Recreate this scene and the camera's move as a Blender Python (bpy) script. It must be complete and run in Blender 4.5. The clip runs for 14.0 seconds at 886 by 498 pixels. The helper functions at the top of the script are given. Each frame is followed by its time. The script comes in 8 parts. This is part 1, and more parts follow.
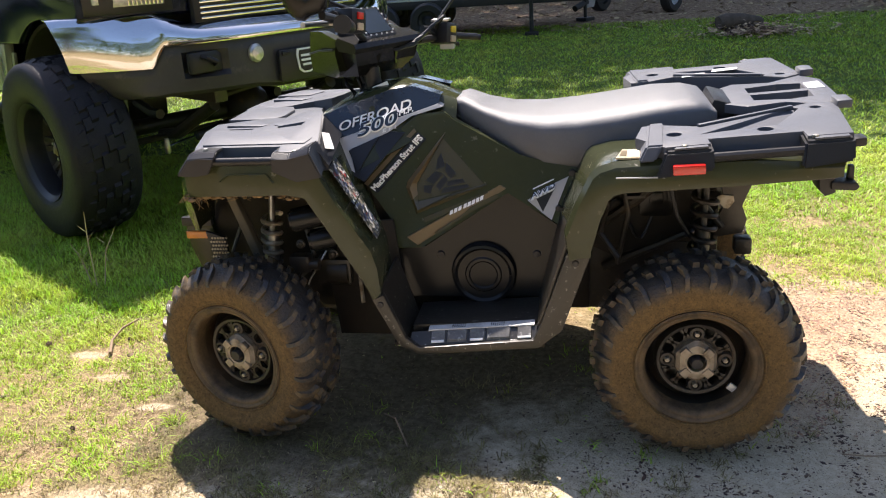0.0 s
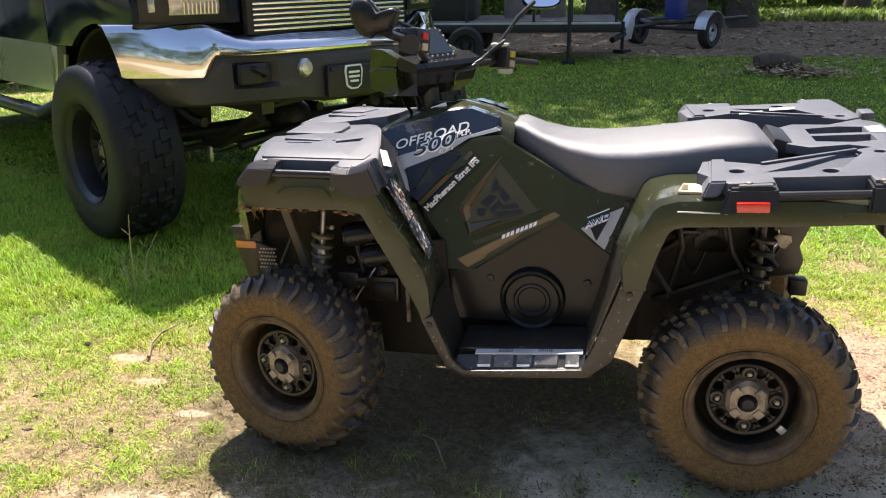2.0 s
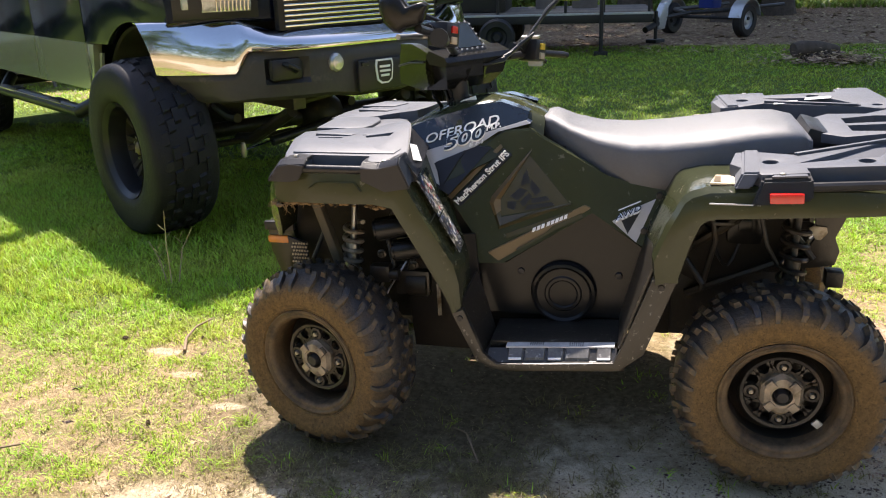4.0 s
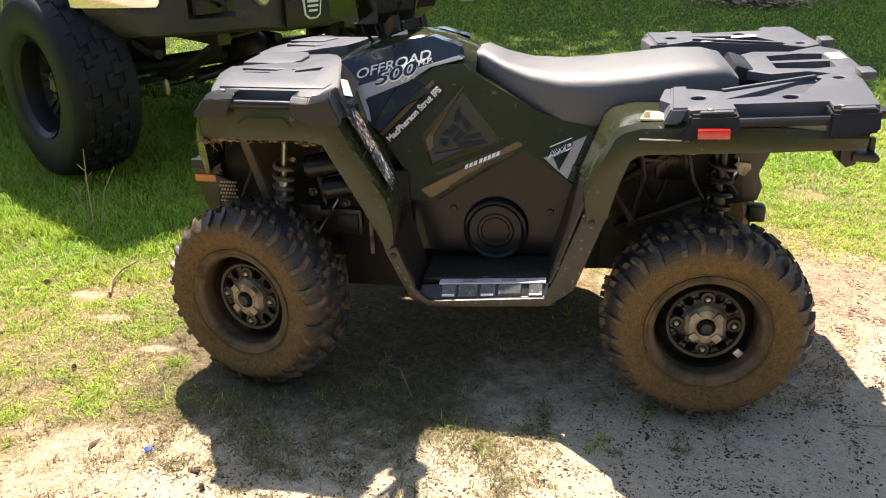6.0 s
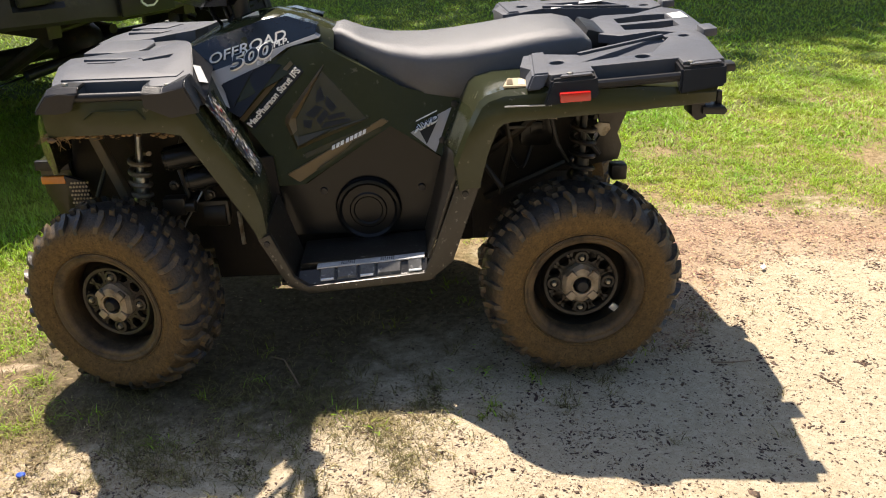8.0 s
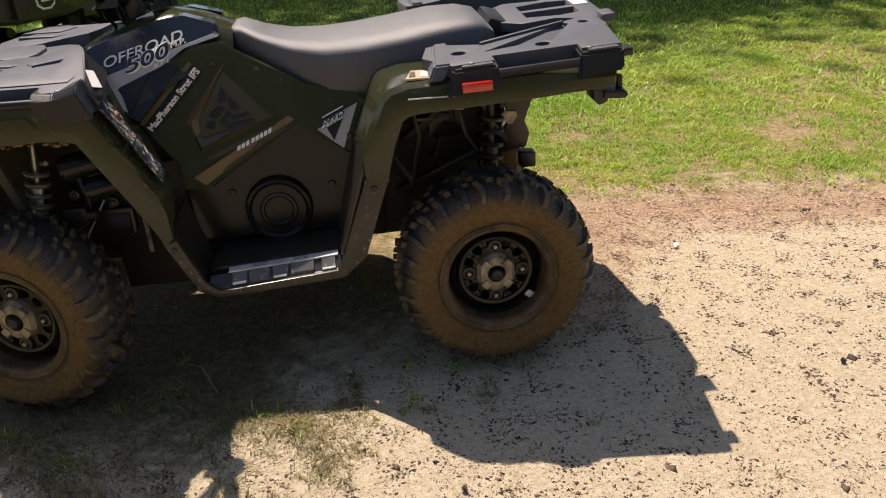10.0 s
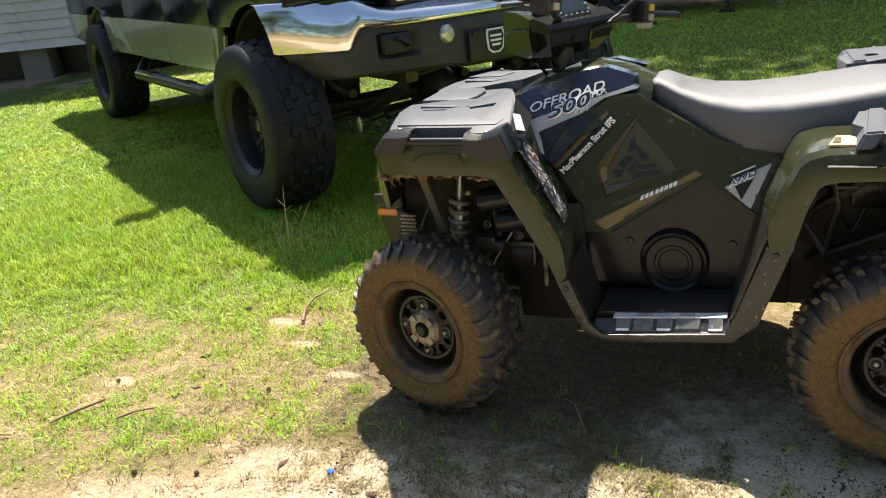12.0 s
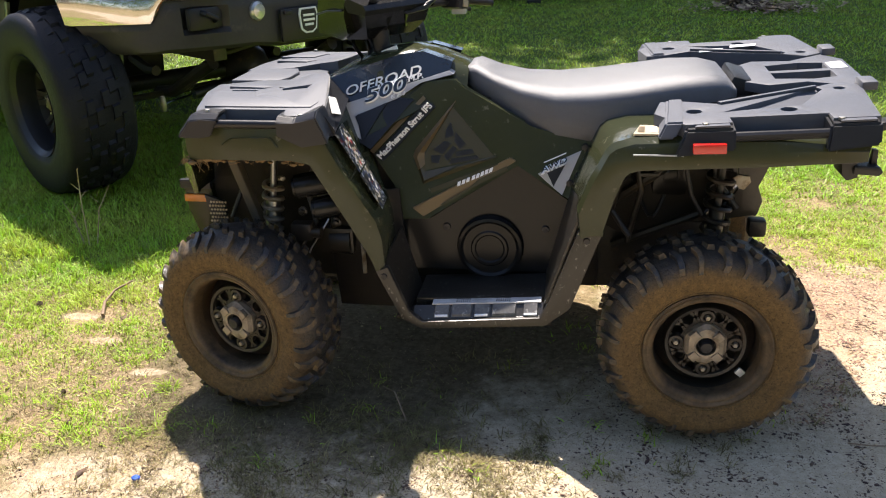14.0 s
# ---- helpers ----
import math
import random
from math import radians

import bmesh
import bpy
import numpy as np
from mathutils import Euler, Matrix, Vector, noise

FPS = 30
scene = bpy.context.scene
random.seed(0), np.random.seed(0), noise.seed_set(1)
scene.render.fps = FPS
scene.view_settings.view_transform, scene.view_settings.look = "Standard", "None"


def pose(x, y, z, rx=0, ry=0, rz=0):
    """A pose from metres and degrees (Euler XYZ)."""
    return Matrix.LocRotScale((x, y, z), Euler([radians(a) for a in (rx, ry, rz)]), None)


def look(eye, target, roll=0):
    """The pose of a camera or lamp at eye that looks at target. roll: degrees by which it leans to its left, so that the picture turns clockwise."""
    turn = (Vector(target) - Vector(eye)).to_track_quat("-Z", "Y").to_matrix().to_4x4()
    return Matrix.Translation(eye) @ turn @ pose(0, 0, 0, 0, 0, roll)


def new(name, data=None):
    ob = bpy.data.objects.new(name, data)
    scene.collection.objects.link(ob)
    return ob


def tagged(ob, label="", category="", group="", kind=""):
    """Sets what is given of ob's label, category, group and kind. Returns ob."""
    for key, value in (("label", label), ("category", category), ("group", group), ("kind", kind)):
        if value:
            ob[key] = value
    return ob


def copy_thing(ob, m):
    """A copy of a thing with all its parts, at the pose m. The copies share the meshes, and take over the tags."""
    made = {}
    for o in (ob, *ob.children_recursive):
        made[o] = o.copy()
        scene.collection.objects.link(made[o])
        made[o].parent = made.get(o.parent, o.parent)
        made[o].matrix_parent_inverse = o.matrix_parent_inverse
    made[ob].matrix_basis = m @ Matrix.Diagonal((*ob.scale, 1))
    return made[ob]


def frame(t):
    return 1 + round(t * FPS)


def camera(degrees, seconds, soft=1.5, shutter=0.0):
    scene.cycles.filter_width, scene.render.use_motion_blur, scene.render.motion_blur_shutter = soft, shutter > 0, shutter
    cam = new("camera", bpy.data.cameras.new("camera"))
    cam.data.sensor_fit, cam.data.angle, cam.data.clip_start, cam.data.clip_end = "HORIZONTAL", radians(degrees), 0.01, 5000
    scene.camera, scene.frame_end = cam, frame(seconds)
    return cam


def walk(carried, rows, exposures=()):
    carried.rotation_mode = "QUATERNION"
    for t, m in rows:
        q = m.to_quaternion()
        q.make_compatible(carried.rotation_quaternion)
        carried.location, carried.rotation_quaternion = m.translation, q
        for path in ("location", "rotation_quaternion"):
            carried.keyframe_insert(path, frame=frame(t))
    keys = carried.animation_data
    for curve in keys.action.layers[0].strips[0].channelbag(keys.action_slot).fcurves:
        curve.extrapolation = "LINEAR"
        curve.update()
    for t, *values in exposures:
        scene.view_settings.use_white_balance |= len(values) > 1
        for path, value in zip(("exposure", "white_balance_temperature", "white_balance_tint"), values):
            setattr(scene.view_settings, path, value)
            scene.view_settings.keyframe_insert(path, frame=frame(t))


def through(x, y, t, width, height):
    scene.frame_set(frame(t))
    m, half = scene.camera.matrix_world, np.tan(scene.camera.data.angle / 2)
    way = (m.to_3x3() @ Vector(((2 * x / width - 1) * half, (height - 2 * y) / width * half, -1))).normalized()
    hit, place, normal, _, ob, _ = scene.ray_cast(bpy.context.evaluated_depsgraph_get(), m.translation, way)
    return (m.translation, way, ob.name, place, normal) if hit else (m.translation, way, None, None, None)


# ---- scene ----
cam = camera(54.9, 14.0, soft=1.1)
PATH = [
    (0, (0.357, -2.643, 1.397), (0.02, -0.793, 0.716), -3.7),
    (0.5, (0.325, -2.637, 1.398), (0.045, -0.77, 0.738), -2.6),
    (1, (0.321, -2.648, 1.399), (0.067, -0.765, 0.776), -1.7),
    (1.5, (0.274, -2.651, 1.401), (-0.037, -0.776, 0.78), -1.4),
    (2, (0.262, -2.653, 1.398), (-0.119, -0.794, 0.768), -0.8),
    (2.5, (0.27, -2.652, 1.395), (-0.132, -0.802, 0.75), -1.0),
    (3, (0.273, -2.653, 1.398), (-0.162, -0.811, 0.75), -1.9),
    (3.2, (0.28, -2.656, 1.401), (-0.185, -0.82, 0.759), -2.1),
    (5.3, (0.226, -2.639, 1.399), (-0.117, -0.784, 0.734), 0.3),
    (5.5, (0.221, -2.633, 1.389), (-0.088, -0.787, 0.685), 0.3),
    (6, (0.263, -2.655, 1.382), (-0.027, -0.833, 0.611), -0.6),
    (6.5, (0.296, -2.66, 1.372), (0.001, -0.849, 0.577), -1.5),
    (7, (0.302, -2.659, 1.363), (0.04, -0.853, 0.544), -1.2),
    (7.5, (0.243, -2.65, 1.369), (0.039, -0.835, 0.553), -1.4),
    (8, (0.22, -2.643, 1.366), (0.252, -0.818, 0.549), -1.9),
    (8.2, (0.253, -2.635, 1.365), (0.415, -0.823, 0.533), -1.9),
    (9.25, (0.27, -2.636, 1.367), (0.72, -0.86, 0.53), -2.6),
    (10.3, (0.28, -2.638, 1.37), (0.276, -0.824, 0.528), -3.3),
    (10.5, (0.263, -2.647, 1.385), (0.123, -0.828, 0.566), -3.4),
    (11, (0.301, -2.658, 1.39), (-0.273, -0.893, 0.645), -4.4),
    (11.5, (0.318, -2.659, 1.4), (-0.402, -0.924, 0.713), -5.1),
    (12, (0.323, -2.64, 1.401), (-0.406, -0.911, 0.709), -5.7),
    (12.5, (0.309, -2.633, 1.395), (-0.427, -0.917, 0.677), -5.6),
    (13, (0.29, -2.599, 1.376), (-0.335, -0.865, 0.601), -4.5),
    (13.5, (0.301, -2.584, 1.388), (-0.116, -0.798, 0.591), -2.8),
    (14, (0.301, -2.584, 1.39), (-0.012, -0.758, 0.636), -1.6),
]
walk(cam, [(t, look(eye, target, roll)) for t, eye, target, roll in PATH], exposures=[(0, 1.23, 6680, 18), (2.5, 1.31, 6720, 18), (5.5, 1.35, 6850, 17), (6.4, 1.14, 7200, 15), (7.4, 0.74, 7050, 15), (8.2, 0.82, 7050, 15), (10.2, 0.34, 7300, 20), (10.6, 0.34, 7300, 20), (11.1, 1.04, 7150, 13), (12, 1.16, 6950, 11), (14, 1.17, 6680, 16)])

# ---- light ----
SUN_WAY = Vector((-0.17, 0.56, 1.0)).normalized()          # from the ground towards the sun
elevation, azimuth = math.asin(SUN_WAY.z), math.atan2(SUN_WAY.x, SUN_WAY.y)
world = bpy.data.worlds.new("world")
scene.world = world
world.use_nodes = True
wn = world.node_tree.nodes
sky = wn.new("ShaderNodeTexSky")
sky.sky_type, sky.sun_disc = "NISHITA", False
sky.sun_elevation, sky.sun_rotation = elevation, azimuth
sky.dust_density, sky.ozone_density = 0.8, 1.2
wn["Background"].inputs["Strength"].default_value = 0.112
world.node_tree.links.new(sky.outputs["Color"], wn["Background"].inputs["Color"])
sun = new("sun", bpy.data.lights.new("sun", "SUN"))
sun.data.energy, sun.data.angle, sun.data.color = 5.0, radians(0.53), (1.0, 0.95, 0.86)
sun.matrix_world = look(SUN_WAY * 30, (0, 0, 0))


# ---- materials ----
def material(name, colour, rough=0.6, metal=0.0, tint=None, scale=6.0, fine=60.0, spread=0.5, bump=0.1, bump_scale=None,
             dirt=None, dirt_amount=0.0, dirt_scale=3.0, coat=0.0, random_tint=0.0, spec=0.5, sheen=0.0):
    """A surface with variation at two scales, fine relief and, where asked, dirt with a shape of its own."""
    m = bpy.data.materials.new(name)
    m.use_nodes = True
    nt = m.node_tree
    n, l = nt.nodes, nt.links
    b = n["Principled BSDF"]
    co = n.new("ShaderNodeTexCoord")
    big, small = n.new("ShaderNodeTexNoise"), n.new("ShaderNodeTexNoise")
    for tex, s, d in ((big, scale, 4.0), (small, fine, 6.0)):
        tex.inputs["Scale"].default_value, tex.inputs["Detail"].default_value = s, d
        l.new(co.outputs["Object"], tex.inputs["Vector"])
    mix = n.new("ShaderNodeMix")
    mix.data_type = "RGBA"
    mix.inputs[6].default_value = (*colour, 1)
    mix.inputs[7].default_value = (*(tint or [c * 0.6 for c in colour]), 1)
    add = n.new("ShaderNodeMath")
    add.operation = "MULTIPLY_ADD"
    l.new(small.outputs["Fac"], add.inputs[0])
    add.inputs[1].default_value = 0.5
    l.new(big.outputs["Fac"], add.inputs[2])
    ramp = n.new("ShaderNodeMapRange")
    ramp.inputs["From Min"].default_value, ramp.inputs["From Max"].default_value = 0.55, 0.98
    ramp.inputs["To Max"].default_value = spread
    l.new(add.outputs[0], ramp.inputs["Value"])
    l.new(ramp.outputs[0], mix.inputs[0])
    out = mix.outputs[2]
    if random_tint:
        info, hsv = n.new("ShaderNodeObjectInfo"), n.new("ShaderNodeHueSaturation")
        rr = n.new("ShaderNodeMapRange")
        rr.inputs["To Min"].default_value, rr.inputs["To Max"].default_value = 1 - random_tint, 1 + random_tint
        l.new(info.outputs["Random"], rr.inputs["Value"])
        l.new(rr.outputs[0], hsv.inputs["Value"])
        l.new(out, hsv.inputs["Color"])
        out = hsv.outputs["Color"]
    rough_out = None
    if dirt:
        dn, dr, dm = n.new("ShaderNodeTexNoise"), n.new("ShaderNodeMapRange"), n.new("ShaderNodeMix")
        dn.inputs["Scale"].default_value, dn.inputs["Detail"].default_value, dn.inputs["Roughness"].default_value = dirt_scale, 8, 0.65
        l.new(co.outputs["Object"], dn.inputs["Vector"])
        dr.inputs["From Min"].default_value, dr.inputs["From Max"].default_value = 0.62 - dirt_amount * 0.35, 0.78 - dirt_amount * 0.2
        l.new(dn.outputs["Fac"], dr.inputs["Value"])
        dm.data_type = "RGBA"
        l.new(dr.outputs[0], dm.inputs[0])
        l.new(out, dm.inputs[6])
        dm.inputs[7].default_value = (*dirt, 1)
        out = dm.outputs[2]
        rm = n.new("ShaderNodeMapRange")
        rm.inputs["To Min"].default_value, rm.inputs["To Max"].default_value = rough, 0.9
        l.new(dr.outputs[0], rm.inputs["Value"])
        rough_out = rm.outputs[0]
    l.new(out, b.inputs["Base Color"])
    if rough_out is None:
        rm = n.new("ShaderNodeMapRange")
        rm.inputs["To Min"].default_value, rm.inputs["To Max"].default_value = max(rough - 0.06, 0.02), min(rough + 0.1, 1)
        l.new(big.outputs["Fac"], rm.inputs["Value"])
        rough_out = rm.outputs[0]
    l.new(rough_out, b.inputs["Roughness"])
    b.inputs["Metallic"].default_value = metal
    b.inputs["Coat Weight"].default_value = coat
    b.inputs["Coat Roughness"].default_value = 0.08
    b.inputs["Specular IOR Level"].default_value = spec
    b.inputs["Sheen Weight"].default_value, b.inputs["Sheen Roughness"].default_value = sheen, 0.33
    if bump:
        bp, bt = n.new("ShaderNodeBump"), small
        if bump_scale:
            bt = n.new("ShaderNodeTexNoise")
            bt.inputs["Scale"].default_value, bt.inputs["Detail"].default_value = bump_scale, 4
            l.new(co.outputs["Object"], bt.inputs["Vector"])
        bp.inputs["Strength"].default_value, bp.inputs["Distance"].default_value = bump, 0.004
        l.new(bt.outputs["Fac"], bp.inputs["Height"])
        l.new(bp.outputs["Normal"], b.inputs["Normal"])
    return m


MUD = (0.23, 0.15, 0.075)
OLIVE = material("olive_plastic", (0.034, 0.038, 0.017), 0.14, tint=(0.045, 0.049, 0.023), dirt=(0.16, 0.14, 0.10), dirt_amount=0.0, dirt_scale=40, bump=1.0, bump_scale=6, spec=0.30)
DARK_OLIVE = material("dark_olive_plastic", (0.012, 0.014, 0.007), 0.22, tint=(0.018, 0.020, 0.010), bump=0.04, spec=0.3)
BLACK = material("black_plastic", (0.014, 0.014, 0.016), 0.32, tint=(0.022, 0.022, 0.024), bump=0.1, bump_scale=500, spec=0.36)
RACK = material("rack_plastic", (0.072, 0.077, 0.092), 0.50, tint=(0.098, 0.104, 0.120), bump=0.12, bump_scale=420, spec=0.32, sheen=0.2)
GLOSS = material("gloss_black_plastic", (0.009, 0.009, 0.009), 0.20, tint=(0.014, 0.013, 0.012), bump=0.04, bump_scale=300, spec=0.24)
SCUFFED = material("scuffed_black_plastic", (0.018, 0.016, 0.013), 0.30, tint=(0.030, 0.026, 0.021), dirt=(0.42, 0.40, 0.36), dirt_amount=0.06, dirt_scale=85, bump=0.1, bump_scale=400)
# brownish olive; part of the brown is the reflected ground put into colour
SHEEN = material("brown_olive_gloss", (0.060, 0.050, 0.022), 0.22, tint=(0.045, 0.042, 0.020), bump=0.03, spec=0.5)
# scuffed ribs, paled further for the bright streak of light along the footwell
WORN_LIT = material("worn_lit_plastic", (0.13, 0.127, 0.12), 0.34, tint=(0.05, 0.048, 0.046), scale=18, fine=140, spread=0.9, dirt=(0.45, 0.44, 0.41), dirt_amount=0.12, dirt_scale=60, bump=0.1, bump_scale=400)
SEAT = material("seat_vinyl", (0.058, 0.060, 0.068), 0.50, tint=(0.082, 0.085, 0.095), scale=14, fine=160, spread=0.8, bump=0.35, bump_scale=650, spec=1.0, sheen=0.24)
CHROME = material("chrome", (0.66, 0.67, 0.68), 0.035, 1.0, tint=(0.60, 0.60, 0.60), bump=0.0)
STEEL = material("bare_steel", (0.45, 0.44, 0.42), 0.35, 1.0, dirt=MUD, dirt_amount=0.12, dirt_scale=20)
ALLOY = material("cast_alloy", (0.40, 0.36, 0.29), 0.5, 0.45, tint=(0.26, 0.21, 0.15), dirt=(0.17, 0.11, 0.055), dirt_amount=0.34, dirt_scale=22, bump=0.2)
MUDDY_RIM = material("mud_caked_rim", (0.045, 0.028, 0.014), 0.35, tint=(0.022, 0.016, 0.011), dirt=(0.12, 0.072, 0.032), dirt_amount=0.34, dirt_scale=7, bump=0.4)
RIM = material("muddy_black_rim", (0.016, 0.014, 0.012), 0.42, tint=(0.03, 0.025, 0.02), dirt=(0.075, 0.047, 0.023), dirt_amount=0.30, dirt_scale=9, bump=0.1)
UNDER = material("grimy_chassis", (0.024, 0.020, 0.016), 0.38, tint=(0.045, 0.036, 0.027), dirt=(0.11, 0.075, 0.042), dirt_amount=0.12, dirt_scale=16, bump=0.3)
# grimy frame black, darkened to hold the shade inside the wheel wells
SHADED_BLACK = material("shaded_black_frame", (0.018, 0.015, 0.013), 0.55, tint=(0.030, 0.025, 0.019), dirt=(0.07, 0.048, 0.027), dirt_amount=0.06, dirt_scale=20, bump=0.3, spec=0.2)
WHITE = material("white_decal", (0.84, 0.84, 0.82), 0.4, bump=0.0, spread=0.15)
# worn strip whose pale tone includes the sky reflected in it
BRIGHT = material("worn_sheen_strip", (0.55, 0.55, 0.54), 0.35, tint=(0.25, 0.25, 0.25), scale=12, fine=120, spread=0.8, bump=0.1)
SILVER = material("silver_decal", (0.46, 0.46, 0.46), 0.32, 0.0, bump=0.0, spread=0.3)
NAVY = material("navy_decal", (0.013, 0.022, 0.036), 0.22, bump=0.0, coat=0.4)
BRONZE = material("bronze_decal", (0.15, 0.105, 0.052), 0.35, 0.2, tint=(0.10, 0.075, 0.04), bump=0.0)
RED = material("red_reflector", (0.55, 0.015, 0.01), 0.18, bump=0.05, bump_scale=300, coat=0.6)
AMBER = material("amber_reflector", (0.65, 0.20, 0.02), 0.2, bump=0.05, bump_scale=300, coat=0.5)
YELLOW = material("yellow_label", (0.72, 0.5, 0.03), 0.5, bump=0.0)
LABEL = material("warning_label", (0.42, 0.36, 0.25), 0.5, tint=(0.5, 0.35, 0.2), bump=0.0, spread=0.6, scale=40)
TRUCK_BLUE = material("dark_blue_paint", (0.003, 0.005, 0.016), 0.12, bump=0.0, coat=0.0, spec=0.4)
TRUCK_GOLD = material("pale_gold_paint", (0.36, 0.37, 0.24), 0.18, 0.35, tint=(0.33, 0.34, 0.21), bump=0.0, coat=0.7)
TRIM = material("grey_bumper_plastic", (0.028, 0.026, 0.024), 0.5, tint=(0.05, 0.045, 0.04), dirt=(0.12, 0.10, 0.075), dirt_amount=0.06, dirt_scale=9, bump=0.08, bump_scale=350)
BLUE_BIN = material("blue_bin_plastic", (0.015, 0.04, 0.22), 0.4)
GALV = material("galvanised_steel", (0.55, 0.57, 0.58), 0.42, 0.6, tint=(0.4, 0.4, 0.4), dirt=(0.25, 0.2, 0.15), dirt_amount=0.08, dirt_scale=10)
TRAILER_BLACK = material("trailer_paint", (0.018, 0.018, 0.018), 0.5, dirt=(0.1, 0.08, 0.06), dirt_amount=0.1)
PLANK = material("grey_plank", (0.20, 0.17, 0.14), 0.85, tint=(0.11, 0.09, 0.07), scale=8, bump=0.4, random_tint=0.25)
SIDING = material("aged_white_siding", (0.62, 0.58, 0.58), 0.6, tint=(0.45, 0.38, 0.36), dirt=(0.3, 0.22, 0.18), dirt_amount=0.12, dirt_scale=4, random_tint=0.08)
BRICK = material("brown_brick", (0.17, 0.115, 0.085), 0.85, tint=(0.1, 0.07, 0.055), scale=20, bump=0.4, random_tint=0.25)
MORTAR = material("mortar", (0.24, 0.22, 0.19), 0.9, bump=0.4)
BARK = material("bark", (0.12, 0.09, 0.065), 0.9, tint=(0.05, 0.038, 0.028), scale=9, fine=40, spread=0.9, bump=0.9)
LEAF = material("tree_leaf", (0.055, 0.105, 0.022), 0.5, tint=(0.09, 0.13, 0.03), scale=1.5, bump=0.0)
BUSH = material("bush_leaf", (0.15, 0.25, 0.04), 0.5, tint=(0.25, 0.32, 0.07), scale=1.2, bump=0.0)
GRASS = material("grass_blade", (0.245, 0.45, 0.026), 0.5, tint=(0.46, 0.53, 0.065), scale=1.6, fine=30, spread=0.9, bump=0.0)
DRYGRASS = material("dry_grass_blade", (0.16, 0.15, 0.05), 0.6, tint=(0.34, 0.27, 0.12), scale=3, fine=40, spread=0.9, bump=0.0)
STRAW = material("straw", (0.54, 0.42, 0.23), 0.8, tint=(0.32, 0.23, 0.11), scale=6, fine=90, spread=1.0, bump=0.0)
DRY = material("dry_leaf", (0.46, 0.35, 0.20), 0.8, tint=(0.26, 0.17, 0.09), scale=20, fine=200, spread=1.0, bump=0.0)
REDLEAF = material("red_brown_leaf", (0.30, 0.16, 0.095), 0.8, tint=(0.48, 0.35, 0.23), scale=25, fine=200, spread=1.0, bump=0.0)
PEBBLE = material("dark_pebble", (0.050, 0.034, 0.026), 0.8, tint=(0.15, 0.09, 0.06), scale=25, fine=150, spread=1.0)
TWIG = material("dead_twig", (0.30, 0.21, 0.13), 0.85, tint=(0.1, 0.07, 0.05))
CONE = material("pine_cone_scale", (0.12, 0.080, 0.050), 0.8, tint=(0.13, 0.085, 0.05), scale=60, fine=200, spread=0.9, bump=0.2)
CRUMB = material("bark_crumb", (0.085, 0.052, 0.030), 0.85, tint=(0.20, 0.135, 0.075), scale=25, fine=200, spread=1.0, bump=0.0)
BLUE_BIT = material("blue_plastic_cap", (0.02, 0.08, 0.50), 0.25, tint=(0.10, 0.20, 0.60), scale=80, spread=0.9)


def leafy(m, through):
    """Light also passes through blades and leaves."""
    nt = m.node_tree
    b, out = nt.nodes["Principled BSDF"], nt.nodes["Material Output"]
    tr, mx = nt.nodes.new("ShaderNodeBsdfTranslucent"), nt.nodes.new("ShaderNodeMixShader")
    nt.links.new(b.inputs["Base Color"].links[0].from_socket, tr.inputs["Color"])
    mx.inputs[0].default_value = through
    nt.links.new(b.outputs[0], mx.inputs[1])
    nt.links.new(tr.outputs[0], mx.inputs[2])
    nt.links.new(mx.outputs[0], out.inputs["Surface"])


def decal_print(name, scale):
    """A busy print of small blocks in a few colours."""
    m = material(name, (0.5, 0.5, 0.5), 0.3, bump=0.0, coat=0.3)
    nt = m.node_tree
    co, vo, ra = nt.nodes.new("ShaderNodeTexCoord"), nt.nodes.new("ShaderNodeTexVoronoi"), nt.nodes.new("ShaderNodeValToRGB")
    vo.distance, vo.inputs["Scale"].default_value = "CHEBYCHEV", scale
    nt.links.new(co.outputs["Object"], vo.inputs["Vector"])
    sp = nt.nodes.new("ShaderNodeSeparateColor")
    nt.links.new(vo.outputs["Color"], sp.inputs[0])
    nt.links.new(sp.outputs[0], ra.inputs[0])
    ra.color_ramp.interpolation = "CONSTANT"
    for k, (at, c) in enumerate(((0.0, (0.012, 0.014, 0.012)), (0.38, (0.05, 0.05, 0.035)), (0.52, (0.42, 0.40, 0.36)), (0.68, (0.02, 0.035, 0.09)), (0.80, (0.25, 0.22, 0.16)), (0.90, (0.68, 0.67, 0.64)), (0.965, (0.33, 0.03, 0.03)))):
        e = ra.color_ramp.elements[k] if k < 2 else ra.color_ramp.elements.new(at)
        e.position, e.color = at, (*c, 1)
    nt.links.new(ra.outputs[0], nt.nodes["Principled BSDF"].inputs["Base Color"])
    return m


DECAL = decal_print("sponsor_print", 110)

leafy(LEAF, 0.35), leafy(BUSH, 0.4), leafy(GRASS, 0.36), leafy(DRYGRASS, 0.3)

